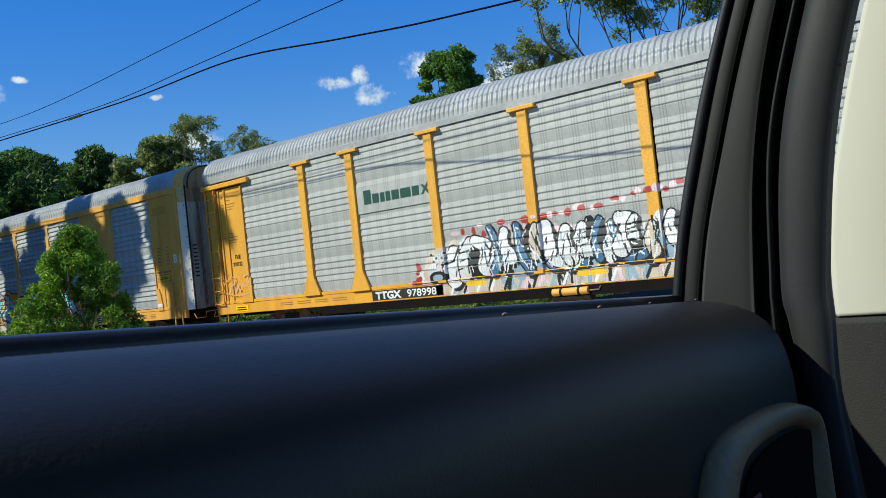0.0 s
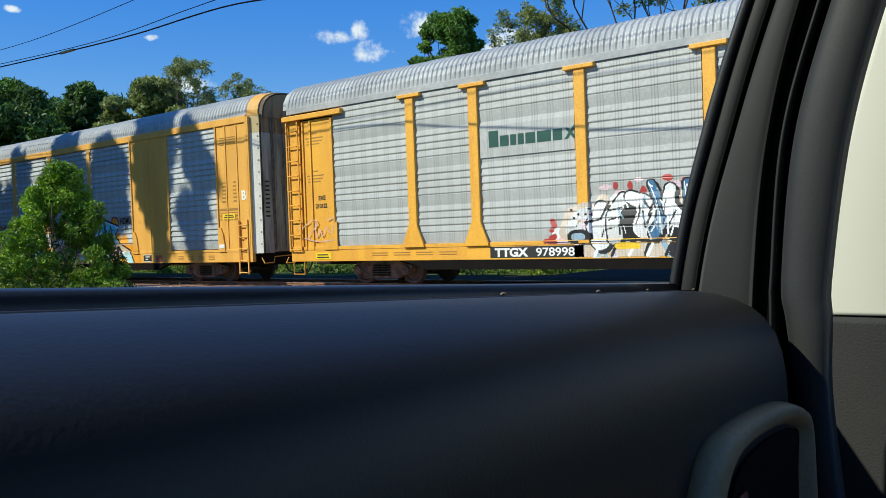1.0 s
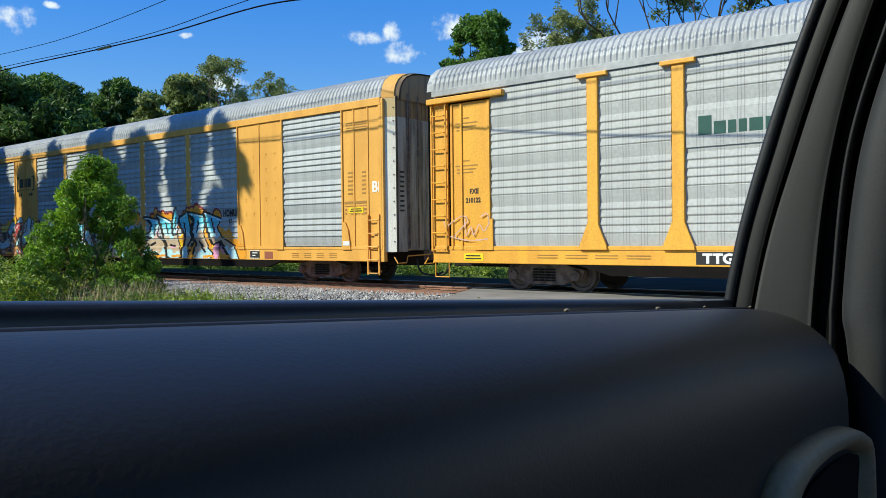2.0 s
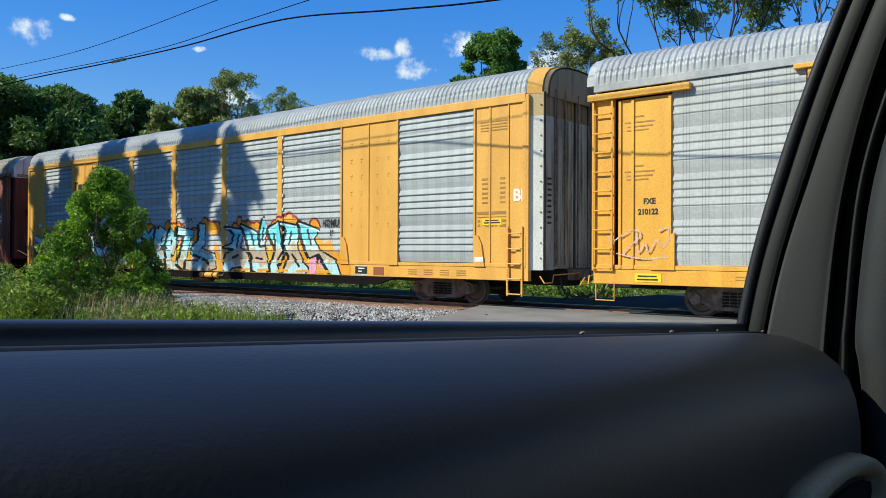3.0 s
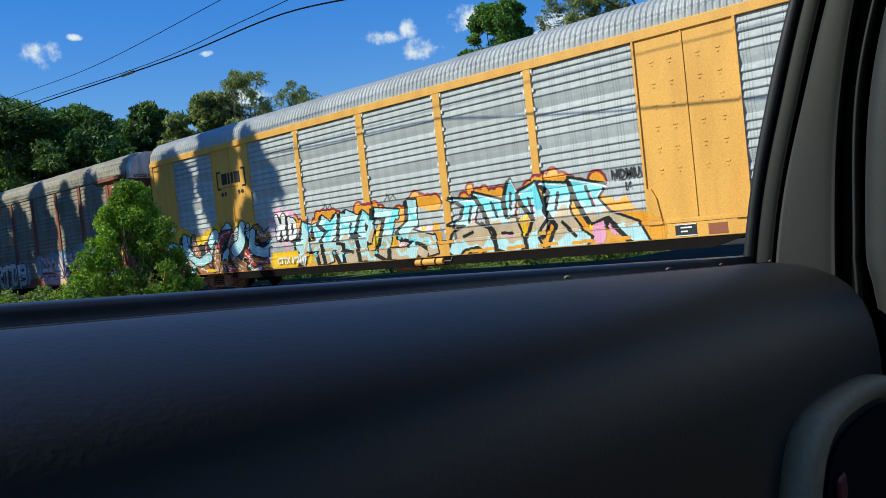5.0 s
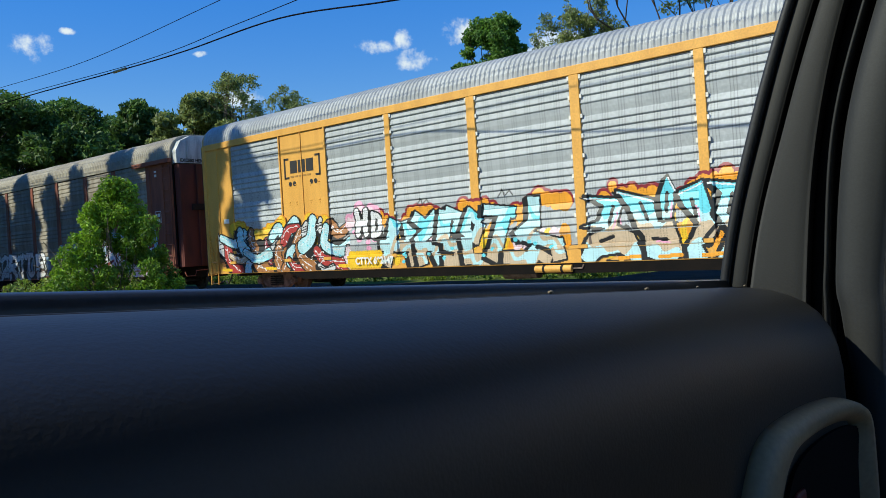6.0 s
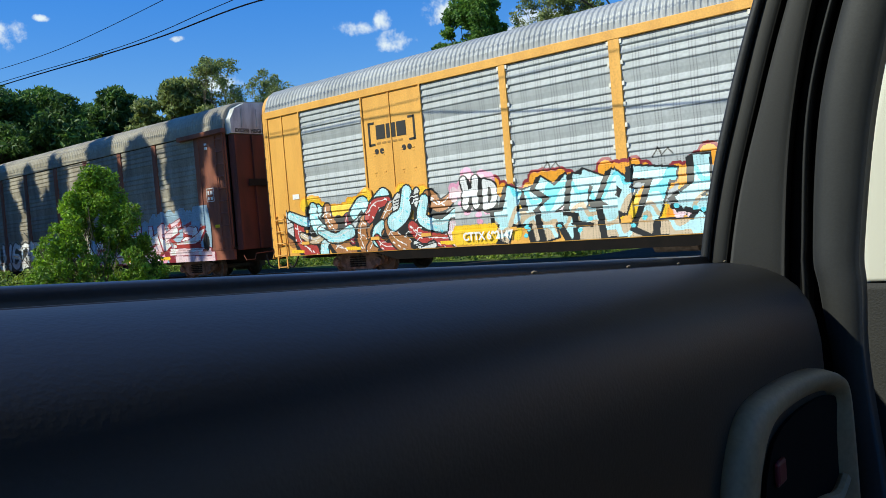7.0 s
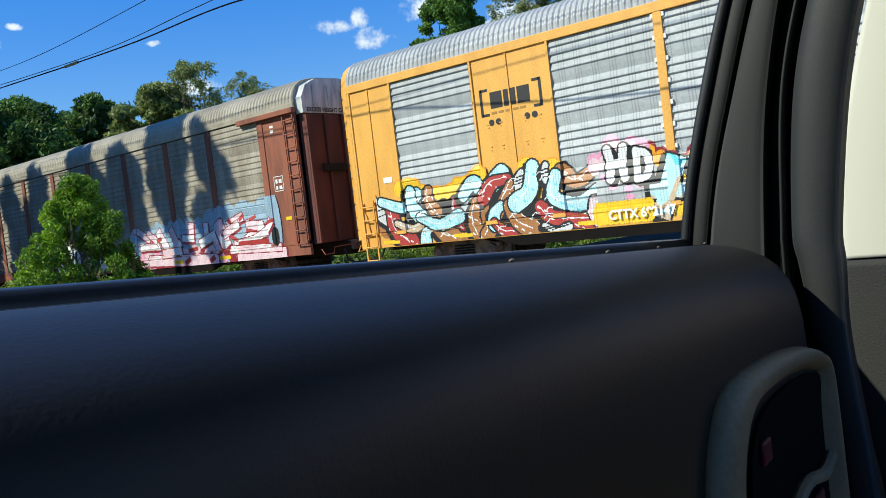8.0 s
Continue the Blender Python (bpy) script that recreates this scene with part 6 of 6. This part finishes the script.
make_tree(42, x, y, top_at(11.1, 54), 3.7, LEAF_OLIVE, BARK, 9500, 0.09, 0.45, depth=5, girth=0.5, clump=0.34, label="small olive green tree behind the train")
x, y = place(36.9, 46)
make_tree(43, x, y, top_at(15.6, 46), 3.0, LEAF_MID, BARK_DARK, 17000, 0.13, 0.45, depth=4, clump=0.52, label="round crowned mid green tree behind the train")
x, y = place(23.5, 42)
make_tree(44, x, y, 18.6, 7.0, LEAF_OLIVE, BARK_DARK, 34000, 0.11, 0.34, clump=0.62, depth=5, girth=0.6, label="large spreading tree with bare forked limbs and sparse leaves", forked=True)
x, y = place(30.2, 44)
make_tree(46, x, y, top_at(17.0, 44), 3.6, LEAF_OLIVE, BARK, 12000, 0.085, 0.5, depth=5, girth=0.45, clump=0.33, label="slender sparse tree behind the train")
x, y = place(15.0, 45)
make_tree(45, x, y, 19.0, 5.5, LEAF_OLIVE, BARK, 9000, 0.15, 0.42, clump=0.75, depth=5, girth=0.6, label="tall sparse tree behind the train", forked=True)


def make_scrub(name, boxes, leaf, count, size, seed, label, rmin=0.5, rmax=1.0, kind="stuff"):
    rng = np.random.default_rng(seed)
    cs, rs = [], []
    for x0, x1, y0, y1, h, n in boxes:
        for _ in range(n):
            r = rng.uniform(rmin, rmax)
            cs.append((rng.uniform(x0, x1), rng.uniform(y0, y1), rng.uniform(0.0, max(0.05, h - r)) - 0.2 + 0.3 * r))
            rs.append(r)
    v, f = leaf_cloud(np.array(cs), np.array(rs), count, size, rng, 0.8)
    v[:, 2] = np.maximum(v[:, 2], -0.27)
    ob = raw_part(name, v.tolist(), f.tolist(), leaf)
    return tagged(ob, label, "undergrowth", kind=kind)


make_scrub("far_undergrowth", [(-90, 25, 31, 36, 2.4, 110), (-90, -20, 36, 46, 5.5, 90), (-20, 10, 33, 39, 3.8, 50), (-14, -2, 34, 40, 7.4, 40)], LEAF_MID, 26000, 0.22, 61, "dense green undergrowth behind the track", 0.8, 1.8)
make_scrub("far_weeds", [(-75, -13.5, 24.3, 27, 0.30, 420), (-75, -13.5, 27, 31, 0.6, 300)], LEAF_WEED, 42000, 0.09, 62, "low green weeds beyond the track", 0.25, 0.55)


def make_bush():
    rng = np.random.default_rng(7)
    bush = new("bush")
    x, y = place(63.2, 19.6)
    bush.location = (x, y, -0.26)
    tagged(bush, "bright green leafy bush beside the track", "bush")
    bm = bmesh.new()
    tips = []
    for k in range(11):
        a = rng.uniform(0, 6.28)
        grow(bm, rng, (rng.normal(0, 0.25), rng.normal(0, 0.25), 0), (math.cos(a) * 0.33, math.sin(a) * 0.33, 1), rng.uniform(0.9, 1.25), 0.022, 2, tips, 0.5, 0.2)
    part("stem", bm, BARK, bush)
    right = Vector((math.cos(radians(63)), math.sin(radians(63)), 0))
    out = np.array([-right.y, right.x, 0])
    r3 = np.array([right.x, right.y, 0])
    shape = []
    for _ in range(190):
        z = rng.uniform(0.1, 3.30)
        half = np.interp(z, [0, 0.5, 1.2, 1.9, 2.4, 2.9, 3.4], [1.25, 1.35, 1.20, 0.95, 0.62, 0.40, 0.22])
        mid = np.interp(z, [0, 1.8, 2.6, 3.4], [0.0, 0.0, 0.10, 0.05])
        u, w = rng.uniform(-1.12, 1.08) * half + mid, rng.uniform(-1, 1) * half * 0.8
        shape.append(r3 * u + out * w + np.array([0, 0, z]))
    shape = np.array(shape)
    v, f = leaf_cloud(shape, rng.uniform(0.08, 0.29, len(shape)), 36000, 0.050, rng, 0.9, 0.35)
    raw_part("foliage", v.tolist(), f.tolist(), LEAF_BUSH, bush)
    return bush


make_bush()
x0, y0 = place(66.8, 18.5)
make_scrub("near_weeds", [(x0 - 3.0, x0 + 0.4, y0 - 1.2, y0 + 1.6, 1.0, 60), (x0 - 6, x0 - 1.5, y0 - 1, y0 + 3, 1.3, 60), (x0 + 0.4, x0 + 3.6, y0 + 0.5, y0 + 2.4, 0.55, 24)], LEAF_WEED, 12000, 0.065, 63, "yellow green weeds round the bush", 0.15, 0.4)


make_scrub("kerb_weeds", [(-10.6, -10.2, 13.2, 14.0, 0.22, 5), (-11.8, -11.5, 15.0, 15.4, 0.12, 4)], LEAF_WEED, 260, 0.045, 64, "small weeds at the edge of the asphalt", 0.06, 0.14)


def make_stalks(name, mat, boxes, n, h, width, seed, label):
    rng = np.random.default_rng(seed)
    verts, faces = [], []
    for _ in range(n):
        x0, x1, y0, y1 = boxes[int(rng.integers(len(boxes)))]
        p = np.array([rng.uniform(x0, x1), rng.uniform(y0, y1), -0.25])
        a = rng.uniform(0, 6.28)
        lean = rng.uniform(0.1, 0.6)
        hh = h * rng.uniform(0.5, 1.1)
        side = np.array([math.cos(a + 1.57), math.sin(a + 1.57), 0]) * width
        b = len(verts)
        for k in range(4):
            t = k / 3
            c = p + np.array([math.cos(a) * lean * t * t * hh, math.sin(a) * lean * t * t * hh, hh * t])
            w = side * (1 - 0.8 * t)
            verts += [tuple(c - w), tuple(c + w)]
        for k in range(3):
            faces.append((b + 2 * k, b + 2 * k + 1, b + 2 * k + 3, b + 2 * k + 2))
    return tagged(raw_part(name, verts, faces, mat), label, "grass", kind="stuff")


xb, yb = place(62.0, 17.8)
make_stalks("dry_grass", STRAW, [(xb - 1.6, xb + 1.9, yb - 0.9, yb + 1.1), (xb - 0.6, xb + 1.2, yb - 0.6, yb + 0.8)], 900, 0.75, 0.006, 71, "dry straw coloured grass stalks before the bush")
make_stalks("green_grass", LEAF_WEED, [(xb - 6, xb + 2.6, yb - 1.2, yb + 1.8), (xb - 1, xb + 3.2, yb + 0.2, yb + 2.0)], 2600, 0.55, 0.009, 72, "long green grass along the ballast")

# a wood on the near side whose shade falls on the train
for i, (x, h, c, low, n) in enumerate(((-28.75, 15.7, 1.15, 0.70, 3000), (-30.1, 15.6, 0.9, 0.72, 3000), (-31.0, 16.8, 1.5, 0.70, 7000), (-33.2, 16.0, 1.5, 0.64, 6500), (-35.3, 16.1, 1.4, 0.60, 5000), (-37.5, 16.2, 1.4, 0.56, 5000), (-39.9, 16.0, 1.4, 0.56, 4600),
                                       (-42.6, 15.2, 1.6, 0.54, 6500), (-45.4, 15.3, 1.8, 0.5, 7500), (-48.6, 15.3, 2.0, 0.48, 8500), (-52.2, 17.0, 2.4, 0.45, 7000), (-56.8, 17.0, 2.9, 0.42, 8000), (-62.5, 17.5, 3.6, 0.4, 10000))):
    make_tree(80 + i, x, 5.6 + 0.3 * (i % 3), h, c, LEAF_SHADE, BARK, n, 0.24, low, clump=0.38 + 0.03 * i, taper=0.15, label="tall leafy tree on the near side of the track", group="trees on the near side")
# unseen second row: no shadow on the train, only less fill light
for i, (x, y, h, c) in enumerate(((-33, -1.5, 13, 3.6), (-41, -2.5, 14, 4.2), (-50, -1.5, 14, 4.2), (-60, -2.5, 15, 4.4), (-27.5, -8, 11, 3.4), (-36, -9, 13, 4.0), (-72, 1, 16, 5.0), (-80, 3, 16, 5.0))):
    make_tree(90 + i, x, y, h, c, LEAF_SHADE, BARK, 11000, 0.42, 0.10, clump=1.3, label="dense leafy tree added out of view behind the near wood", group="trees on the near side")
# undergrowth added out of view to block light from the train's shaded side
make_scrub("near_undergrowth", [(-85, -29, 2.0, 6.5, 6.0, 150), (-85, -31, 7.0, 9.0, 2.5, 90)], LEAF_SHADE, 26000, 0.34, 66, "tall dark undergrowth added out of view to dim the train's shaded side", 0.9, 1.7)


# ---- wires ----
WIRE_Y = 12.85


def over_line(az, el):
    d = WIRE_Y / math.cos(radians(az))
    x, y = place(az, d)
    return Vector((x, y, EYE_Z + math.tan(radians(el)) * d))


def make_wire(name, pts, r, label):
    """An overhead cable that runs along the track, through points given as azimuth and elevation."""
    world = [over_line(a, e) for a, e in pts]
    cu = bpy.data.curves.new(name, "CURVE")
    cu.dimensions = "3D"
    cu.bevel_depth = r
    cu.bevel_resolution = 2
    sp = cu.splines.new("POLY")
    pp = smooth_curve(world, 8)
    sp.points.add(len(pp) - 1)
    for q, p in zip(sp.points, pp):
        q.co = (*p, 1)
    cu.materials.append(WIRE)
    ob = new(name, cu)
    return tagged(ob, label, "cable", "overhead cables", "structure")


make_wire("overhead_cable", [(80, 5.0), (74, 8.0), (69, 10.1), (62.1, 12.3), (57.9, 13.6), (51.5, 15.7), (44, 16.6), (36.5, 17.3), (20, 18.6), (0, 19.8), (-30, 17.5)], 0.020, "thick black cable bundle strung overhead")
make_wire("overhead_cable", [(80, 5.4), (74, 8.2), (69, 10.3), (60.7, 12.9), (54.5, 15.3), (49, 17.3), (35, 21.5), (0, 25.5), (-30, 22.5)], 0.011, "thin black wire strung overhead")
make_wire("overhead_cable", [(80, 6.0), (74, 8.9), (70, 10.7), (64.2, 12.8), (55.3, 16.9), (45, 21.0), (20, 26.5), (-30, 25)], 0.010, "thin black wire strung overhead")
bm = bmesh.new()
p0, p1 = over_line(62.5, 12.17), over_line(61.75, 12.42)
tube(bm, [p0, p0.lerp(p1, 0.15), p0.lerp(p1, 0.85), p1], 0.046, 8)
tagged(part("cable_marker", bm, STRAW), "faded yellow sleeve on the overhead cable", "cable marker")


# ---- the vehicle round the camera ----
CABIN = pose(0, 0, EYE_Z, 0, 0, 91.3)      # x forward along the vehicle, y out through the door, z from the eye
SILL_W = 0.333


def sill_z(s):
    """The window sill falls towards the front."""
    return -0.0641 + 0.067 * (0.887 - s)


def strip(name, line, widths, s, thick, mat, parent, label="", round_=0.3, flat=False):
    """An upright moulding that faces back: a curve (y, z) of its outer edge, its widths inward, where it stands along the car and its thickness."""
    c = smooth_curve([(0, w, z) for w, z in line], 10)
    ws = smooth_curve([(w, 0, 0) for w in widths], max(1, 10 * (len(line) - 1) // (len(widths) - 1)))
    bm = bmesh.new()
    rings = []
    k = 6
    for i, p in enumerate(c):
        w = ws[min(i, len(ws) - 1)].x
        ring = [(0.0, thick), (0.0, thick * round_)]
        for j in range(k + 1):
            a = math.pi * j / k
            ring.append((0.5 - 0.5 * math.cos(a), thick * round_ - math.sin(a) * thick * round_))
        ring += [(1.0, thick * round_), (1.0, thick)]
        if flat:
            ring = [(0.0, thick), (0.0, 0.006), (0.012, 0.001), (0.04, 0.0), (0.97, 0.0), (1.0, thick)]
        rings.append([bm.verts.new((s + d, p.y - q * w, p.z)) for q, d in ring])
    for a, b in zip(rings, rings[1:]):
        for j in range(len(a) - 1):
            bm.faces.new((a[j], a[j + 1], b[j + 1], b[j]))
        bm.faces.new((a[-1], a[0], b[0], b[-1]))
    bm.faces.new(rings[0])
    bm.faces.new(rings[-1])
    return part(name, bm, mat, parent, label, smooth=True)


def sweep(bm, profile, stations, shrink=None, closed=True):
    """A profile (y, height over the sill) carried along the car."""
    rings = []
    for s in stations:
        k = shrink(s) if shrink else 1.0
        rings.append([bm.verts.new((s, 0.31 + (w - 0.31) * k, sill_z(s) + h * (k if h > -0.2 else 1) - 0.02 * (1 - k))) for w, h in profile])
    for a, b in zip(rings, rings[1:]):
        for j in range(len(a) - (0 if closed else 1)):
            jj = (j + 1) % len(a)
            bm.faces.new((a[j], b[j], b[jj], a[jj]))
    bm.faces.new(rings[0])
    bm.faces.new(rings[-1])
    return bm


def make_door():
    door = new("car_door")
    door.matrix_basis = CABIN
    tagged(door, "black car door seen from inside with its window open", "car door")
    ticks = [-0.6 + 0.05 * i for i in range(29)]
    # moulded panel: a shoulder below the window that rolls over into the face
    prof = [(0.303, -0.10), (0.303, -0.012), (0.299, -0.0085), (0.285, -0.0085), (0.268, -0.011), (0.249, -0.0165), (0.232, -0.0245), (0.219, -0.035), (0.209, -0.050), (0.203, -0.068), (0.1995, -0.09), (0.198, -0.13), (0.199, -0.22), (0.205, -0.40), (0.215, -0.75), (0.303, -0.75)]
    end = [0.80 + 0.085 * math.sin(math.pi / 2 * i / 12) for i in range(1, 13)]

    def roll_off(s):
        t = max(0.0, (s - 0.80) / 0.085)
        return 0.35 + 0.65 * math.sqrt(max(0.0, 1 - t ** 3))
    bm = bmesh.new()
    sweep(bm, prof, [q for q in ticks if q <= 0.801] + end, roll_off)
    part("door_panel", bm, PANEL, door, "black moulded plastic door panel", smooth=True)
    # window sill: outer rubber lip, dark slot, felt
    bm = bmesh.new()
    sweep(bm, [(0.346, -0.05), (0.346, -0.006), (0.342, -0.001), (0.335, 0.0), (0.329, -0.0015), (0.327, -0.008), (0.327, -0.05)], ticks[:-1] + [0.886])
    part("sill_seal", bm, LIP, door, "black rubber sill seal", smooth=True)
    bm = bmesh.new()
    sweep(bm, [(0.322, -0.05), (0.322, -0.011), (0.319, -0.0085), (0.311, -0.0085), (0.309, -0.012), (0.309, -0.05)], ticks[:-1] + [0.884])
    part("felt_strip", bm, RUBBER, door, smooth=True)
    bm = bmesh.new()
    for s, w, r in ((0.508, 0.316, 0.0024), (0.66, 0.314, 0.0022), (0.78, 0.318, 0.0018), (0.86, 0.30, 0.0018)):
        bmesh.ops.create_icosphere(bm, subdivisions=1, radius=r, matrix=Matrix.Translation((s, w, sill_z(s) - 0.007)) @ Matrix.Diagonal((1.5, 1.0, 0.6, 1)))
    tagged(part("crumb", bm, CRUMB, door, "small pale crumbs on the ledge"), kind="stuff")
    # the window frame and its seals, from the glass inward to the pillar
    strip("window_channel", [(0.372, -0.30), (0.3339, -0.0481), (0.2945, 0.1051), (0.2427, 0.2496), (0.17, 0.42)], [0.012, 0.010, 0.0115, 0.010, 0.010], 0.884, 0.03, RUBBER, door, "black rubber window channel", 0.15)
    strip("frame_edge", [(0.358, -0.30), (0.3239, -0.0491), (0.283, 0.1031), (0.2342, 0.2477), (0.16, 0.42)], [0.016, 0.018, 0.018, 0.019, 0.019], 0.890, 0.03, TRIM, door, "", 0.12)
    strip("door_frame", [(0.335, -0.30), (0.3005, -0.0507), (0.259, 0.0993), (0.2095, 0.2414), (0.135, 0.42)], [0.075, 0.055, 0.033, 0.023, 0.022], 0.886, 0.03, TRIM, door, "dark grey plastic window frame", 0.10)
    # a black strip gives the gap beside the frame its shade
    strip("gap_shade", [(0.255, -0.30), (0.248, -0.055), (0.228, 0.0923), (0.189, 0.2329), (0.12, 0.42)], [0.018, 0.019, 0.016, 0.018, 0.018], 0.905, 0.02, RECESS_SHADE, door)
    strip("seal_rib", [(0.236, -0.30), (0.2310, -0.10), (0.2292, -0.0566), (0.2140, 0.0904), (0.1726, 0.2297), (0.105, 0.42)], [0.005, 0.005, 0.0055], 0.884, 0.03, TRIM, door, "", 0.2)
    strip("door_seal", [(0.188, -0.42), (0.196, -0.30), (0.206, -0.18), (0.2144, -0.1037), (0.2176, -0.0571), (0.201, 0.0877), (0.1604, 0.2251), (0.09, 0.42)], [0.030, 0.030, 0.030, 0.040, 0.044, 0.049, 0.047, 0.046], 0.878, 0.035, SEAL, door, "soft black door seal", 0.28)
    # black backing behind the mouldings, for the shade between them
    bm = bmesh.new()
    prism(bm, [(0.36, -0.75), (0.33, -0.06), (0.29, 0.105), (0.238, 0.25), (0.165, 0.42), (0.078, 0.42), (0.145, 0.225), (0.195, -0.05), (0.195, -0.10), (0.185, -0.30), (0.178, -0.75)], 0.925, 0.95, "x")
    part("door_edge", bm, RECESS_SHADE, door)
    # pull handle: an arch of satin silver on the face of the panel, over a flat black sheet for the pocket's shade
    arch = smooth_curve([(0.528, 0, -0.34), (0.530, 0, -0.235), (0.548, 0, -0.183), (0.585, 0, -0.1565), (0.660, 0, -0.1530), (0.740, 0, -0.1585), (0.800, 0, -0.1690), (0.845, 0, -0.1890), (0.862, 0, -0.235), (0.870, 0, -0.34)], 8)
    inner = smooth_curve([(0.612, 0, -0.34), (0.616, 0, -0.245), (0.640, 0, -0.204), (0.675, 0, -0.1915), (0.730, 0, -0.1890), (0.790, 0, -0.1930), (0.830, 0, -0.2000), (0.846, 0, -0.2100), (0.838, 0, -0.245), (0.838, 0, -0.34)], 8)
    bm = bmesh.new()
    rings = []
    for p, q in zip(arch, inner):
        rings.append([bm.verts.new((p.x + (q.x - p.x) * t, y, p.z + (q.z - p.z) * t)) for t, y in ((0.0, 0.203), (0.0, 0.193), (0.07, 0.186), (0.22, 0.182), (0.42, 0.183), (0.60, 0.189), (1.0, 0.204), (1.0, 0.212))])
    for a, b in zip(rings, rings[1:]):
        for j in range(len(a)):
            bm.faces.new((a[j], a[(j + 1) % len(a)], b[(j + 1) % len(a)], b[j]))
    grip = part("pull_handle", bm, CHROME, door, "satin silver arched pull handle", smooth=True)
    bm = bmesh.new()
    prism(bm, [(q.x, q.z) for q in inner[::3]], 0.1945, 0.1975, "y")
    part("pocket_shade", bm, RECESS_SHADE, grip, "flat black sheet for the shade in the handle pocket")
    bm = bmesh.new()
    tube(bm, smooth_curve([(0.655, 0.192, -0.335), (0.700, 0.190, -0.292), (0.745, 0.189, -0.279), (0.800, 0.189, -0.289), (0.838, 0.190, -0.283)], 5), 0.006, 8)
    part("release_lever", bm, CHROME, grip)
    bm = bmesh.new()
    box(bm, 0.640, 0.662, 0.190, 0.1945, -0.232, -0.212, 0.003)
    part("lock_flag", bm, RED_PLASTIC, grip, "dark red lock marker")
    bm = bmesh.new()
    box(bm, 0.760, 0.805, 0.190, 0.1945, -0.335, -0.302, 0.003)
    part("lock_flag", bm, RED_PLASTIC, grip, "dark red lock marker")
    return door


def make_cabin():
    cabin = new("car_cabin")
    cabin.matrix_basis = CABIN
    tagged(cabin, "dark car cabin with a beige pillar beside the door", "car interior", kind="structure")

    def wall(name, x0, x1, y0, y1, z0, z1, mat, label=""):
        bm = bmesh.new()
        box(bm, x0, x1, y0, y1, z0, z1, 0.004)
        return part(name, bm, mat, cabin, label)
    # pillar beside the door: beige above, charcoal below
    strip("pillar_trim", [(0.2363, -0.1293), (0.2361, -0.0819), (0.2304, -0.0066), (0.2076, 0.1068), (0.1547, 0.2864), (0.0677, 0.5415)], [0.22, 0.22, 0.18], 1.2, 0.08, BEIGE, cabin, "beige upper pillar trim", flat=True)
    strip("lower_pillar_trim", [(0.1895, -0.9746), (0.2030, -0.6768), (0.2146, -0.4586), (0.2240, -0.3790), (0.2342, -0.2749), (0.2396, -0.2234), (0.2376, -0.1320)], [0.22, 0.22, 0.22], 1.197, 0.08, LOWER, cabin, "charcoal grained lower pillar trim", flat=True)
    # unseen shell: window openings shape the sunlight, tan lining warms the bounced light
    wall("door_skin", -0.6, 1.9, 0.348, 0.40, -1.0, -0.09, LINING)
    wall("side_wall", -1.2, -0.5, 0.25, 0.40, -1.0, 0.58, LINING)
    wall("roof_rail", -1.2, 1.9, 0.10, 0.24, 0.58, 0.64, LINING)
    wall("side_wall", -1.2, 1.9, -1.10, -1.03, -1.0, -0.06, LINING)
    wall("roof_rail", -1.2, 1.9, -1.03, -0.92, 0.58, 0.64, LINING)
    wall("pillar", 0.80, 0.95, -1.08, -1.0, -0.06, 0.58, LINING)
    wall("pillar", -0.62, -0.48, -1.08, -1.0, -0.06, 0.58, LINING)
    wall("rear_wall", -1.27, -1.2, -1.10, 0.40, -1.0, 0.05, LINING)
    wall("rear_header", -1.27, -1.2, -1.10, 0.40, 0.45, 0.64, LINING)
    wall("dashboard", 1.75, 1.95, -1.10, 0.40, -1.0, -0.06, LINING)
    wall("cabin_floor", -1.2, 1.9, -1.10, 0.40, -1.06, -1.0, LINING)
    wall("roof_lining", -1.2, 1.6, -0.92, 0.10, 0.59, 0.64, LINING)


CRUMB = material("dusty crumbs", (0.20, 0.16, 0.11), rough=0.9, bump=0.0)
# stands in for deep shade in the door's gap and pocket
RECESS_SHADE = material("recess shade black", (0.005, 0.005, 0.005), rough=0.9, spec=0.1, bump=0.0)
RED_PLASTIC = material("dark red plastic", (0.16, 0.012, 0.03), rough=0.4, bump=0.0)
LIP = material("smooth black lip", (0.035, 0.035, 0.037), rough=0.35, scale=20, fine=300, amount=0.4, bump=0.02)
SEAL = material("soft black seal rubber", (0.019, 0.020, 0.021), rough=0.6, spec=0.4, scale=15, fine=400, amount=0.4, bump=0.03)
make_door()
make_cabin()



# ---- movement ----
SURGE_T = [0, 0.5, 1.0, 1.5, 2.0, 3.0, 3.5, 4.0, 5.0, 6.0, 6.5, 7.0, 7.5, 8.0]
SURGE = [0.06, -0.09, 0.04, -0.02, 0.0, 0.0, -0.13, 0.02, 0.01, 0.0, -0.05, 0.02, 0.04, -0.04]


def travel(t):
    """How far the train has gone along the track, 0 at three seconds, with the small surges of its slack couplers."""
    return 4.3989 * (t - 3) + 0.00915 * (t - 3) ** 2 + float(np.interp(t, SURGE_T, SURGE))


def motions():
    for car, xc in CARS:
        walk(car, [(0.5 * k, pose(xc + travel(0.5 * k), TRACK_Y, 0)) for k in range(17)])
    for w, x in WHEELSETS:
        walk(w, [(0.1 * k, pose(x, 0, WHEEL_R, 0, math.degrees(travel(0.1 * k) / WHEEL_R), 0)) for k in range(81)])


motions()
